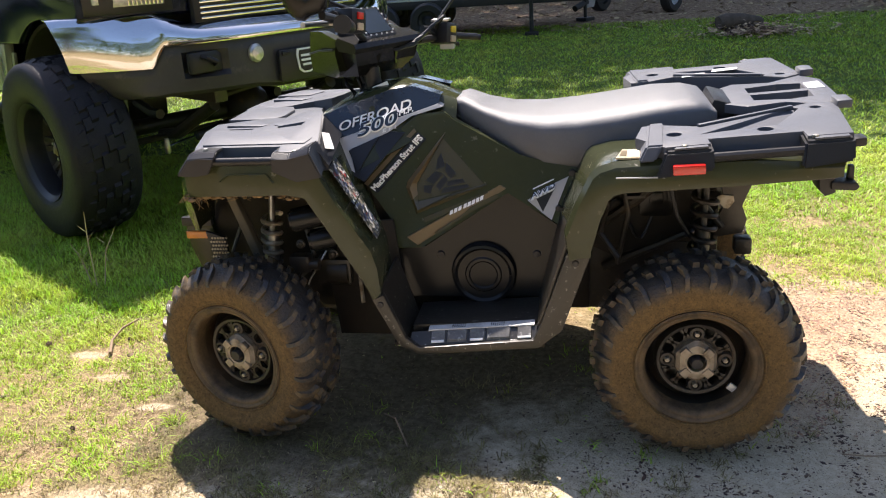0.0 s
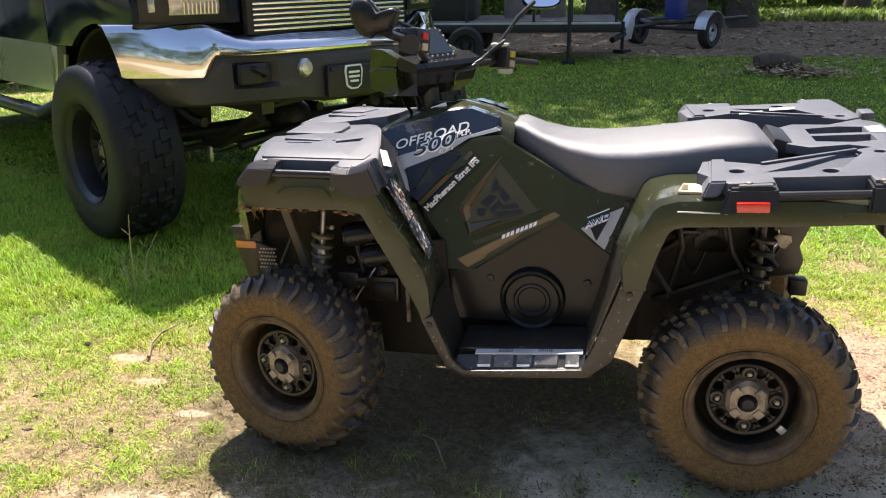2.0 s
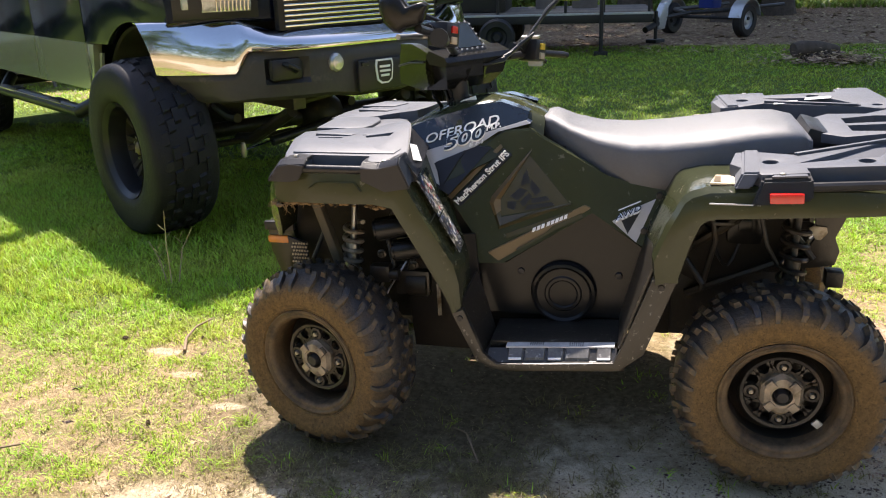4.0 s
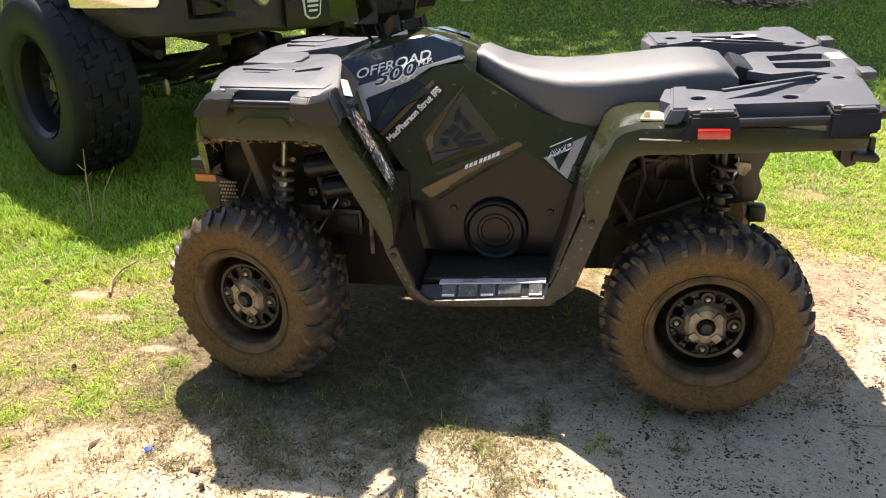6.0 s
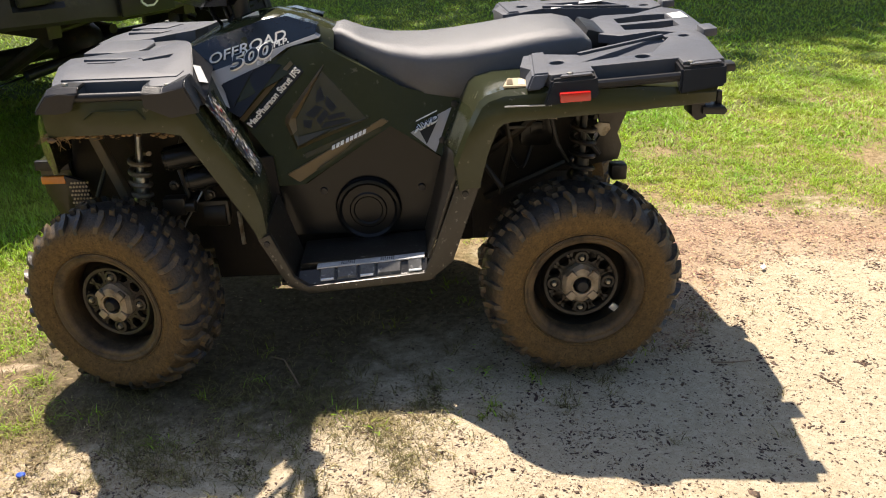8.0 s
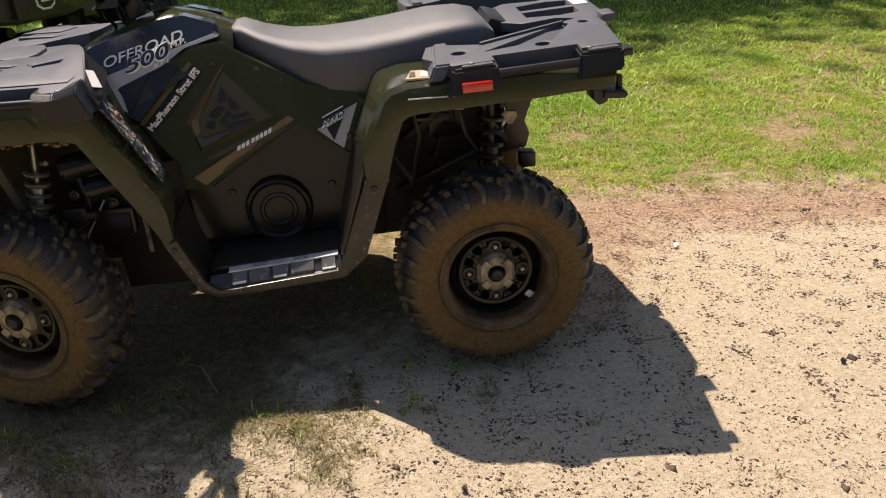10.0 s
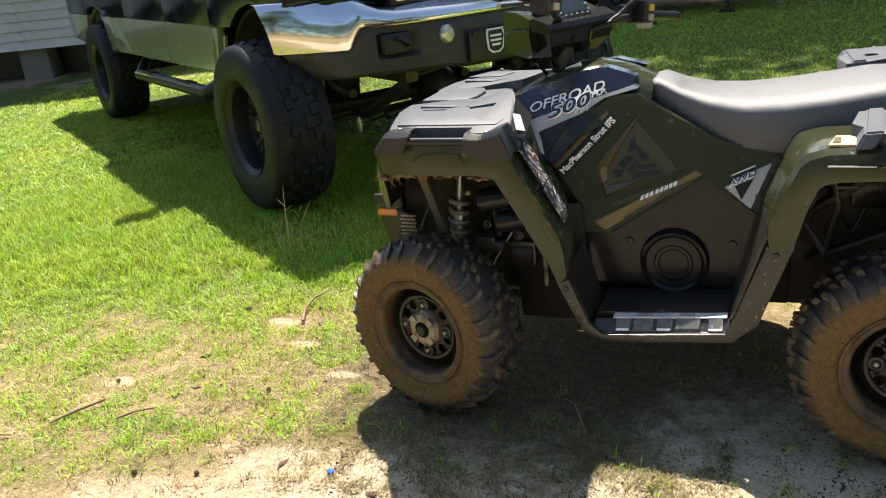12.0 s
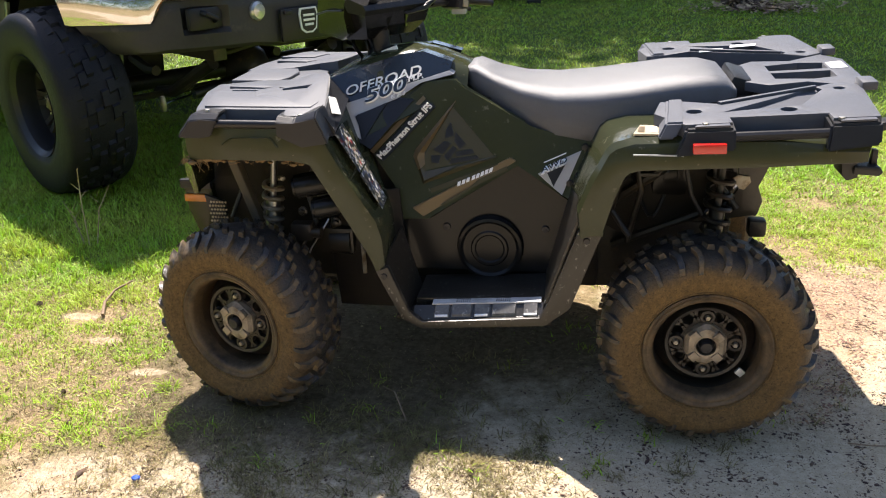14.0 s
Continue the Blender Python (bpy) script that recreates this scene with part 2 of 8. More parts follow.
# tyre rubber: black where the tread wiped itself clean, dried mud on the flank
def tyre_material(name, r0, r1, mud):
    m = material(name, (0.018, 0.018, 0.020), 0.55, tint=(0.03, 0.03, 0.032), bump=0.7, fine=110)
    nt = m.node_tree
    n, l = nt.nodes, nt.links
    b = n["Principled BSDF"]
    co, sx, ln = n.new("ShaderNodeTexCoord"), n.new("ShaderNodeSeparateXYZ"), n.new("ShaderNodeVectorMath")
    l.new(co.outputs["Object"], sx.inputs[0])
    cx = n.new("ShaderNodeCombineXYZ")
    l.new(sx.outputs[0], cx.inputs[0]), l.new(sx.outputs[2], cx.inputs[1])
    ln.operation = "LENGTH"
    l.new(cx.outputs[0], ln.inputs[0])
    tex = n.new("ShaderNodeTexNoise")
    tex.inputs["Scale"].default_value, tex.inputs["Detail"].default_value, tex.inputs["Roughness"].default_value = 16, 8, 0.7
    l.new(co.outputs["Object"], tex.inputs["Vector"])
    ad = n.new("ShaderNodeMath")
    ad.operation = "MULTIPLY_ADD"
    ad.inputs[1].default_value = 0.085
    l.new(tex.outputs["Fac"], ad.inputs[0]), l.new(ln.outputs["Value"], ad.inputs[2])
    mr = n.new("ShaderNodeMapRange")
    mr.inputs["From Min"].default_value, mr.inputs["From Max"].default_value = r0, r1
    mr.inputs["To Min"].default_value, mr.inputs["To Max"].default_value = mud, 0.0
    l.new(ad.outputs[0], mr.inputs["Value"])
    f2 = n.new("ShaderNodeTexNoise")
    f2.inputs["Scale"].default_value, f2.inputs["Detail"].default_value, f2.inputs["Roughness"].default_value = 60, 10, 0.85
    l.new(co.outputs["Object"], f2.inputs["Vector"])
    mudmix = n.new("ShaderNodeMix")
    mudmix.data_type = "RGBA"
    mudmix.inputs[6].default_value, mudmix.inputs[7].default_value = (0.058, 0.035, 0.012, 1), (0.195, 0.122, 0.045, 1)
    blot = n.new("ShaderNodeMapRange")
    blot.inputs["From Min"].default_value, blot.inputs["From Max"].default_value = 0.34, 0.66
    l.new(f2.outputs["Fac"], blot.inputs["Value"]), l.new(blot.outputs[0], mudmix.inputs[0])
    crumb, cm, cmix = n.new("ShaderNodeTexNoise"), n.new("ShaderNodeMapRange"), n.new("ShaderNodeMix")
    crumb.inputs["Scale"].default_value, crumb.inputs["Detail"].default_value, crumb.inputs["Roughness"].default_value = 170, 5, 0.7
    l.new(co.outputs["Object"], crumb.inputs["Vector"])
    cm.inputs["From Min"].default_value, cm.inputs["From Max"].default_value, cm.inputs["To Max"].default_value = 0.54, 0.64, 0.75
    l.new(crumb.outputs["Fac"], cm.inputs["Value"])
    cmix.data_type = "RGBA"
    l.new(mudmix.outputs[2], cmix.inputs[6]), l.new(cm.outputs[0], cmix.inputs[0])
    cmix.inputs[7].default_value = (0.035, 0.021, 0.009, 1)
    mx = n.new("ShaderNodeMix")
    mx.data_type = "RGBA"
    src = b.inputs["Base Color"].links[0].from_socket
    l.new(src, mx.inputs[6]), l.new(cmix.outputs[2], mx.inputs[7]), l.new(mr.outputs[0], mx.inputs[0])
    l.new(mx.outputs[2], b.inputs["Base Color"])
    rr = n.new("ShaderNodeMapRange")
    rr.inputs["To Min"].default_value, rr.inputs["To Max"].default_value = 0.42, 0.95
    l.new(mr.outputs[0], rr.inputs["Value"]), l.new(rr.outputs[0], b.inputs["Roughness"])
    return m


TYRE = tyre_material("muddy_tyre", 0.262, 0.318, 1.0)
LUGS = material("mud_streaked_lugs", (0.020, 0.020, 0.022), 0.40, tint=(0.034, 0.032, 0.030), dirt=(0.17, 0.115, 0.055), dirt_amount=0.52, dirt_scale=26, bump=0.5, fine=110)
CRUST = material("dried_mud_on_steel", (0.125, 0.080, 0.036), 0.6, tint=(0.050, 0.033, 0.017), scale=16, fine=140, spread=0.9, dirt=(0.018, 0.015, 0.012), dirt_amount=0.38, dirt_scale=12, bump=0.3)
HUBCAP = material("mud_filmed_alloy", (0.29, 0.235, 0.17), 0.40, 0.3, tint=(0.38, 0.33, 0.26), scale=12, fine=120, dirt=(0.12, 0.080, 0.042), dirt_amount=0.40, dirt_scale=18, bump=0.2)
TRUCK_TYRE = tyre_material("dusty_truck_tyre", 0.36, 0.60, 0.03)
TRUCK_TYRE.node_tree.nodes["Principled BSDF"].inputs["Specular IOR Level"].default_value = 0.12
MIRROR = material("mirror_glass", (0.9, 0.92, 0.95), 0.02, 1.0, tint=(0.88, 0.9, 0.93), bump=0.0)
LENS = material("lamp_lens", (0.55, 0.55, 0.52), 0.12, 0.5, tint=(0.25, 0.25, 0.24), scale=30, bump=0.5, bump_scale=60, coat=1.0)


# ---- mesh helpers ----
def part(name, bm, mat, parent=None, label="", smooth=32):
    me = bpy.data.meshes.new(name)
    bmesh.ops.recalc_face_normals(bm, faces=bm.faces)
    bm.to_mesh(me)
    bm.free()
    me.materials.append(mat)
    me.shade_smooth()
    me.set_sharp_from_angle(angle=radians(smooth))
    ob = new(name, me)
    ob.parent = parent
    if label:
        ob["label"] = label
    return ob


def thing(name, m, label, category, group="", kind=""):
    e = new(name)
    e.empty_display_size = 0.2
    e.matrix_basis = m
    return tagged(e, label, category, group, kind)


def box(bm, lo, hi, m=None, bevel=0.0):
    r = bmesh.ops.create_cube(bm, size=1)
    vs = r["verts"]
    lo, hi = Vector(lo), Vector(hi)
    for v in vs:
        v.co = Vector(((v.co.x + .5) * (hi.x - lo.x) + lo.x, (v.co.y + .5) * (hi.y - lo.y) + lo.y, (v.co.z + .5) * (hi.z - lo.z) + lo.z))
    if bevel:
        es = list({e for v in vs for e in v.link_edges})
        out = bmesh.ops.bevel(bm, geom=es, offset=bevel, segments=2, affect="EDGES", profile=0.6)
        vs = out["verts"]
    if m is not None:
        for v in vs:
            v.co = m @ v.co
    return vs


def prism(bm, outline, y0, y1, bevel=0.0, axis="y"):
    """A closed outline in x and z (or x and y), drawn out from y0 to y1."""
    put = (lambda a, b, c: (a, c, b)) if axis == "y" else ((lambda a, b, c: (a, b, c)) if axis == "z" else (lambda a, b, c: (c, a, b)))
    v0 = [bm.verts.new(put(a, b, y0)) for a, b in outline]
    v1 = [bm.verts.new(put(a, b, y1)) for a, b in outline]
    n = len(outline)
    fs = [bm.faces.new(v0), bm.faces.new(v1[::-1])]
    for i in range(n):
        fs.append(bm.faces.new((v0[i], v0[(i + 1) % n], v1[(i + 1) % n], v1[i])))
    bmesh.ops.recalc_face_normals(bm, faces=fs)
    if bevel:
        es = list({e for f in fs for e in f.edges})
        bmesh.ops.bevel(bm, geom=es, offset=bevel, segments=2, affect="EDGES", profile=0.6)
    return v0 + v1


def loft(bm, rings, closed=True, caps=True):
    vs = [[bm.verts.new(p) for p in ring] for ring in rings]
    n = len(rings[0])
    for a, b in zip(vs, vs[1:]):
        for i in range(n if closed else n - 1):
            j = (i + 1) % n
            bm.faces.new((a[i], a[j], b[j], b[i]))
    if closed and caps:
        bm.faces.new(vs[0][::-1])
        bm.faces.new(vs[-1])
    return vs


def tube(bm, points, radius, sides=8, caps=True):
    pts = [Vector(p) for p in points]
    rings, up = [], None
    for i, p in enumerate(pts):
        way = (pts[min(i + 1, len(pts) - 1)] - pts[max(i - 1, 0)]).normalized()
        if up is None:
            up = way.orthogonal().normalized()
        up = (up - way * up.dot(way)).normalized()
        side = way.cross(up)
        r = radius[i] if isinstance(radius, (list, tuple)) else radius
        rings.append([p + (up * math.cos(a) + side * math.sin(a)) * r for a in (2 * math.pi * k / sides for k in range(sides))])
    loft(bm, rings, True, caps)


def lathe(bm, profile, segs=48, axis="y", centre=(0, 0, 0), close=False):
    """profile: rows of radius and place along the axis."""
    c = Vector(centre)
    rings = []
    for k in range(segs):
        a = 2 * math.pi * k / segs
        ring = []
        for r, h in profile:
            p = {"y": (r * math.cos(a), h, r * math.sin(a)), "z": (r * math.cos(a), r * math.sin(a), h), "x": (h, r * math.cos(a), r * math.sin(a))}[axis]
            ring.append(bm.verts.new(c + Vector(p)))
        rings.append(ring)
    n = len(profile)
    for k in range(segs):
        a, b = rings[k], rings[(k + 1) % segs]
        for i in range(n if close else n - 1):
            bm.faces.new((a[i], a[(i + 1) % n], b[(i + 1) % n], b[i]))


def sheet(bm, rows, thick):
    """An open surface of rows of points, given a thickness."""
    vs = loft(bm, rows, closed=False)
    fs = list({f for r in vs for v in r for f in v.link_faces})
    bmesh.ops.recalc_face_normals(bm, faces=fs)
    bmesh.ops.solidify(bm, geom=fs, thickness=thick)


def lettering(name, words, size, m, mat, parent, label="", depth=0.0008, shear=0.0, space=1.0, width=None, fat=0.0):
    cu = bpy.data.curves.new(name, "FONT")
    cu.body, cu.size, cu.extrude, cu.shear, cu.space_character = words, size, depth, shear, space
    cu.bevel_depth, cu.bevel_resolution = fat, 1
    cu.align_x, cu.align_y = "CENTER", "CENTER"
    ob = bpy.data.objects.new(name, cu)
    scene.collection.objects.link(ob)
    me = bpy.data.meshes.new_from_object(ob.evaluated_get(bpy.context.evaluated_depsgraph_get()))
    bpy.data.objects.remove(ob)
    bpy.data.curves.remove(cu)
    me.materials.clear()
    me.materials.append(mat)
    if width:
        xs = [v.co.x for v in me.vertices]
        k = width / (max(xs) - min(xs))
        for v in me.vertices:
            v.co.x *= k
    out = new(name, me)
    out.parent, out.matrix_basis = parent, m
    if label:
        out["label"] = label
    return out


def frame_on(p, right, up):
    """A pose whose x runs along right, y along up, at p."""
    r = Vector(right).normalized()
    u = Vector(up)
    u = (u - r * u.dot(r)).normalized()
    n = r.cross(u)
    return Matrix.Translation(p) @ Matrix((r, u, n)).transposed().to_4x4()


# ---- the quad bike: its nose points to -x, its left side to -y ----
def knobby(bm, R, half, lugs, lug_h, skew, width):
    """Tread blocks in three staggered rows a side; the outer ones fold over the shoulder."""
    def block(line, a0, side, w):
        rings = []
        for y, r, t, k in line:
            ring = []
            out = min(1.0, max(0.0, (y / half - 0.70) / 0.26))
            for da, h in ((-w, -0.006), (w, -0.006), (w * 0.70, lug_h * k), (-w * 0.70, lug_h * k)):
                a = a0 + side * t + da
                rr = r + h * (1 - 0.55 * out)
                ring.append((rr * math.cos(a), side * (y + h * 0.85 * out), rr * math.sin(a)))
            rings.append(ring)
        loft(bm, rings)
    for side in (-1, 1):
        for k in range(lugs):
            a0 = 2 * math.pi * (k + (0.5 if side > 0 else 0) + 0.08 * math.sin(k * 2.7 + side)) / lugs
            long = k % 2 == 0
            line = [(0.50 * half, R * 0.990, skew * 0.5, 1.0), (0.68 * half, R * 0.960, skew * 0.9, 1.0), (0.80 * half, R * 0.930, skew, 1.0), (0.885 * half, R * 0.895, skew * 0.95, 1.0)]
            if long:
                line += [(0.925 * half, R * 0.855, skew * 0.85, 0.8)]
            line.append((0.955 * half, R * (0.815 if long else 0.855), skew * 0.8, 0.1))
            block(line, a0, side, width * (0.85 if long else 1.1))
            block([(0.24 * half, R * 0.999, skew * 0.1, 1.0), (0.45 * half, R * 0.993, skew * 0.5, 1.0)], a0 + math.pi / lugs * 0.9, side, width)
            if long:
                block([(0.02 * half, R, 0.0, 1.0), (0.22 * half, R, skew * 0.3, 1.0)], a0, side, width * 1.2)


def quad_wheel(parent, m, R, half, name_label, barrel):
    """Axle along y; the outer face looks to -y."""
    rim = bmesh.new()
    lathe(rim, [(0.150, -half * 0.72), (0.163, -half * 0.80), (0.166, -half * 0.76), (0.155, -half * 0.66), (0.146, -half * 0.3), (0.140, 0.0), (0.140, half * 0.6),
                (0.160, half * 0.72), (0.150, half * 0.72), (0.130, half * 0.6), (0.132, 0.0), (0.136, -half * 0.3), (0.146, -half * 0.62)], 48, close=True)
    wheel = part("wheel", rim, barrel, parent, name_label)
    wheel.matrix_basis = m
    t = bmesh.new()
    prof = [(0.162, -0.70), (0.1665, -0.85), (0.171, -0.895), (0.1745, -0.875), (0.179, -0.905), (0.183, -0.895), (0.190, -0.935), (0.204, -0.975), (0.220, -0.985), (0.234, -0.955), (0.87 * R + .008, -0.885), (0.925 * R + .002, -0.78), (R * 0.965, -0.62), (R, -0.3), (R, 0.3), (R * 0.958, 0.66), (0.80 * R + .024, 0.90), (0.235, 1.0), (0.215, 1.0), (0.18, 0.9), (0.155, 0.8)]
    lathe(t, [(r, h * half) for r, h in prof], 96)
    tyre = part("tyre", t, TYRE, wheel, "off-road tyre with dried mud on its flank", smooth=60)
    t = bmesh.new()
    knobby(t, R, half, 28, 0.0120, 0.10, 0.038)
    part("tread", t, LUGS, tyre, "mud-streaked tread lugs")["kind"] = "stuff"
    t = bmesh.new()
    lathe(t, [(0.165, -half * 0.82), (0.1655, -half * 0.87), (0.161, -half * 0.885), (0.157, -half * 0.86), (0.153, -half * 0.835), (0.150, -half * 0.845), (0.144, -half * 0.82), (0.139, -half * 0.77), (0.137, -half * 0.68), (0.137, -half * 0.40), (0.143, -half * 0.40), (0.158, -half * 0.72)], 64, close=True)
    part("rim_lip", t, CRUST, wheel, "mud-crusted rim edge", smooth=50)
    # rim disc: ring, twelve short spokes, four lug pads
    d = bmesh.new()
    y0 = -half * 0.30
    lathe(d, [(0.092, y0 - .006), (0.096, y0 - .014), (0.104, y0 - .016), (0.109, y0 - .008), (0.112, y0 + .014), (0.092, y0 + .012)], 48, close=True)
    lathe(d, [(0.108, y0 + .006), (0.134, y0 + .028), (0.138, y0 + .034), (0.108, y0 + .016)], 48, close=True)
    # zigzag web of flat bars leaves triangular holes
    for k in range(24):
        a, b = 2 * math.pi * k / 24, 2 * math.pi * (k + (0.85 if k % 2 else -0.85)) / 24
        p, q = Vector((0.062 * math.cos(a), 0, 0.062 * math.sin(a))), Vector((0.096 * math.cos(b), 0, 0.096 * math.sin(b)))
        w = (q - p).cross(Vector((0, 1, 0))).normalized() * 0.0042
        loft(d, [[tuple(c + Vector((0, y0 + dy, 0)) + w * e) for dy, e in ((-.008, -1), (-.008, 1), (.006, 1), (.006, -1))] for c in (p, q)])
    lathe(d, [(0.0, y0 - .006), (0.064, y0 - .006), (0.067, y0 + .01), (0.0, y0 + .012)], 32)
    for k in range(4):
        a = math.pi / 2 * k
        lathe(d, [(0.010, y0 - .010), (0.012, y0 - .018), (0.019, y0 - .017), (0.023, y0), (0.0, y0 + .004)], 16, centre=(0.076 * math.cos(a), 0, 0.076 * math.sin(a)))
    part("rim_disc", d, RIM, wheel, "pierced black steel rim with mud")
    h = bmesh.new()
    star = [((0.059 + 0.004 * math.cos(4 * a + math.pi)) * math.cos(a), (0.056 + 0.006 * math.cos(4 * a)) * math.sin(a)) for a in (2 * math.pi * k / 40 for k in range(40))]
    inner = [(0.026 * math.cos(a), 0.026 * math.sin(a)) for a in (2 * math.pi * k / 40 for k in range(40))]
    loft(h, [[(x, y0 - .002, z) for x, z in star], [(x * .97, y0 - .022, z * .97) for x, z in star], [(x * .80, y0 - .034, z * .80) for x, z in star],
             [(x * 1.25, y0 - .038, z * 1.25) for x, z in inner], [(x, y0 - .036, z) for x, z in inner], [(x, y0 - .010, z) for x, z in inner]], caps=False)
    for k in range(4):
        box(h, (-.012, y0 - .042, .030), (.012, y0 - .026, .054), Matrix.Rotation(math.pi / 2 * k + math.pi / 4, 4, "Y"), 0.004)
    part("hub_cap", h, HUBCAP, wheel, "scuffed alloy hub cap filmed with mud")
    b = bmesh.new()
    lathe(b, [(0.0, y0 - .046), (0.014, y0 - .045), (0.018, y0 - .038), (0.019, y0 - .012), (0.0265, y0 - .010), (0.0265, y0)], 24)
    part("hub_bore", b, BLACK, wheel)
    # dark backing disc, added so no light shows through the rim's holes
    b = bmesh.new()
    lathe(b, [(0.0, y0 + .035), (0.134, y0 + .035), (0.136, y0 + .055), (0.0, y0 + .060)], 32)
    part("rim_backing", b, UNDER, wheel)
    nut = bmesh.new()
    lathe(nut, [(0.0, y0 - .034), (0.006, y0 - .034), (0.0085, y0 - .028), (0.0085, y0 - .014)], 6)
    first = part("lug_nut", nut, ALLOY, wheel)
    for k in range(4):
        a = math.pi / 2 * k
        o = first if k == 0 else new("lug_nut", first.data)
        o.parent, o.location = wheel, (0.076 * math.cos(a), 0.010, 0.076 * math.sin(a))
    return wheel


atv = thing("quad_bike", pose(0, 0, 0), "olive green four-wheel quad bike with black racks and muddy tyres", "quad bike")
AX, HUB = 0.642, 0.290
rear_l = quad_wheel(atv, pose(AX, -0.455, HUB), 0.273, 0.120, "wide muddy rear wheel", RIM)
quad_wheel(atv, pose(AX, 0.455, HUB, 0, 0, 180), 0.272, 0.118, "wide muddy rear wheel", RIM)
quad_wheel(atv, pose(-AX - 0.005, -0.456, HUB - .004, 0, 0, -16), 0.270, 0.106, "muddy front wheel, steered aside", MUDDY_RIM)
quad_wheel(atv, pose(-AX - 0.005, 0.448, HUB - .004, 0, 0, 165), 0.270, 0.106, "muddy front wheel, steered aside", MUDDY_RIM)
tag = bmesh.new()
box(tag, (-.010, -.006, -.026), (.010, .002, .026), None, 0.001)
o = part("rim_weight", tag, GALV, rear_l, "pale stick-on wheel weight")
o.matrix_basis = pose(0.108, -0.048, -0.092, 0, -52, 0)

LEFT, RIGHT = -1, 1


def both(fn):
    for s in (LEFT, RIGHT):
        fn(s)


def S(s, pts):
    return [(x, -y * s if s == RIGHT else y, z) for x, y, z in pts]


def mirror(s, y):
    return y if s == LEFT else -y


# rear fenders: a bent shell with a deep skirt
def rear_fender(s):
    top = [(0.300, 0.590), (0.293, 0.655), (0.325, 0.738), (0.362, 0.814), (0.380, 0.829), (0.420, 0.842), (0.560, 0.848), (0.760, 0.854), (0.965, 0.848)]
    low = [(0.362, 0.590), (0.362, 0.605), (0.385, 0.690), (0.408, 0.748), (0.422, 0.760), (0.447, 0.766), (0.560, 0.772), (0.760, 0.783), (0.965, 0.800)]
    bm = bmesh.new()
    rows = []
    for (x, z), (xl, zl) in zip(top, low):
        inner = (0.20 if z > 0.70 else 0.27) if x < 0.42 else 0.18
        rows.append([(x - (0.015 if x < 0.42 else 0.0), mirror(s, -inner), z - 0.012), (x + 0.004, mirror(s, -0.40), z), (x, mirror(s, -0.495), z), (x + 0.006, mirror(s, -0.515), z - 0.012),
                     ((x + xl) / 2, mirror(s, -0.525), (z + zl) / 2), (xl, mirror(s, -0.525), zl), (xl + 0.004, mirror(s, -0.505), zl + 0.006)])
    sheet(bm, rows, 0.006)
    fender = part("rear_fender", bm, OLIVE, atv, "olive plastic rear mudguard with scratches", smooth=28)
    # thin silver line along the skirt
    bm = bmesh.new()
    box(bm, (0.425, mirror(s, -0.531) - .002, 0.806), (0.545, mirror(s, -0.531) + .002, 0.8095), None, 0.001)
    part("skirt_line", bm, SILVER, fender)
    bm = bmesh.new()
    prism(bm, [(0.425, mirror(s, -.49)), (0.505, mirror(s, -.49)), (0.515, mirror(s, -.40)), (0.445, mirror(s, -.40))], 0.845, 0.850, axis="z")
    part("warning_label", bm, LABEL, fender, "pale faded warning sticker")
    for dx, mt in ((0.0, BRONZE), (0.03, WHITE)):
        bm = bmesh.new()
        prism(bm, [(0.435 + dx, mirror(s, -.475)), (0.452 + dx, mirror(s, -.475)), (0.456 + dx, mirror(s, -.42)), (0.442 + dx, mirror(s, -.42))], 0.8505, 0.8515, axis="z")
        part("sticker_bar", bm, mt, fender)
    bm = bmesh.new()
    box(bm, (0.590, mirror(s, -0.548) - .010, 0.798), (0.668, mirror(s, -0.548) + .010, 0.822), Matrix.Rotation(radians(-2), 4, "Y"), 0.004)
    part("side_reflector", bm, RED, fender, "red rear side reflector")
    bm = bmesh.new()
    bx = [(0.86, 0.80), (0.955, 0.806), (0.955, 0.795), (0.86, 0.788)]
    prism(bm, bx, mirror(s, -0.52), mirror(s, -0.42), 0.003)
    part("fender_flange", bm, UNDER, fender)


both(rear_fender)


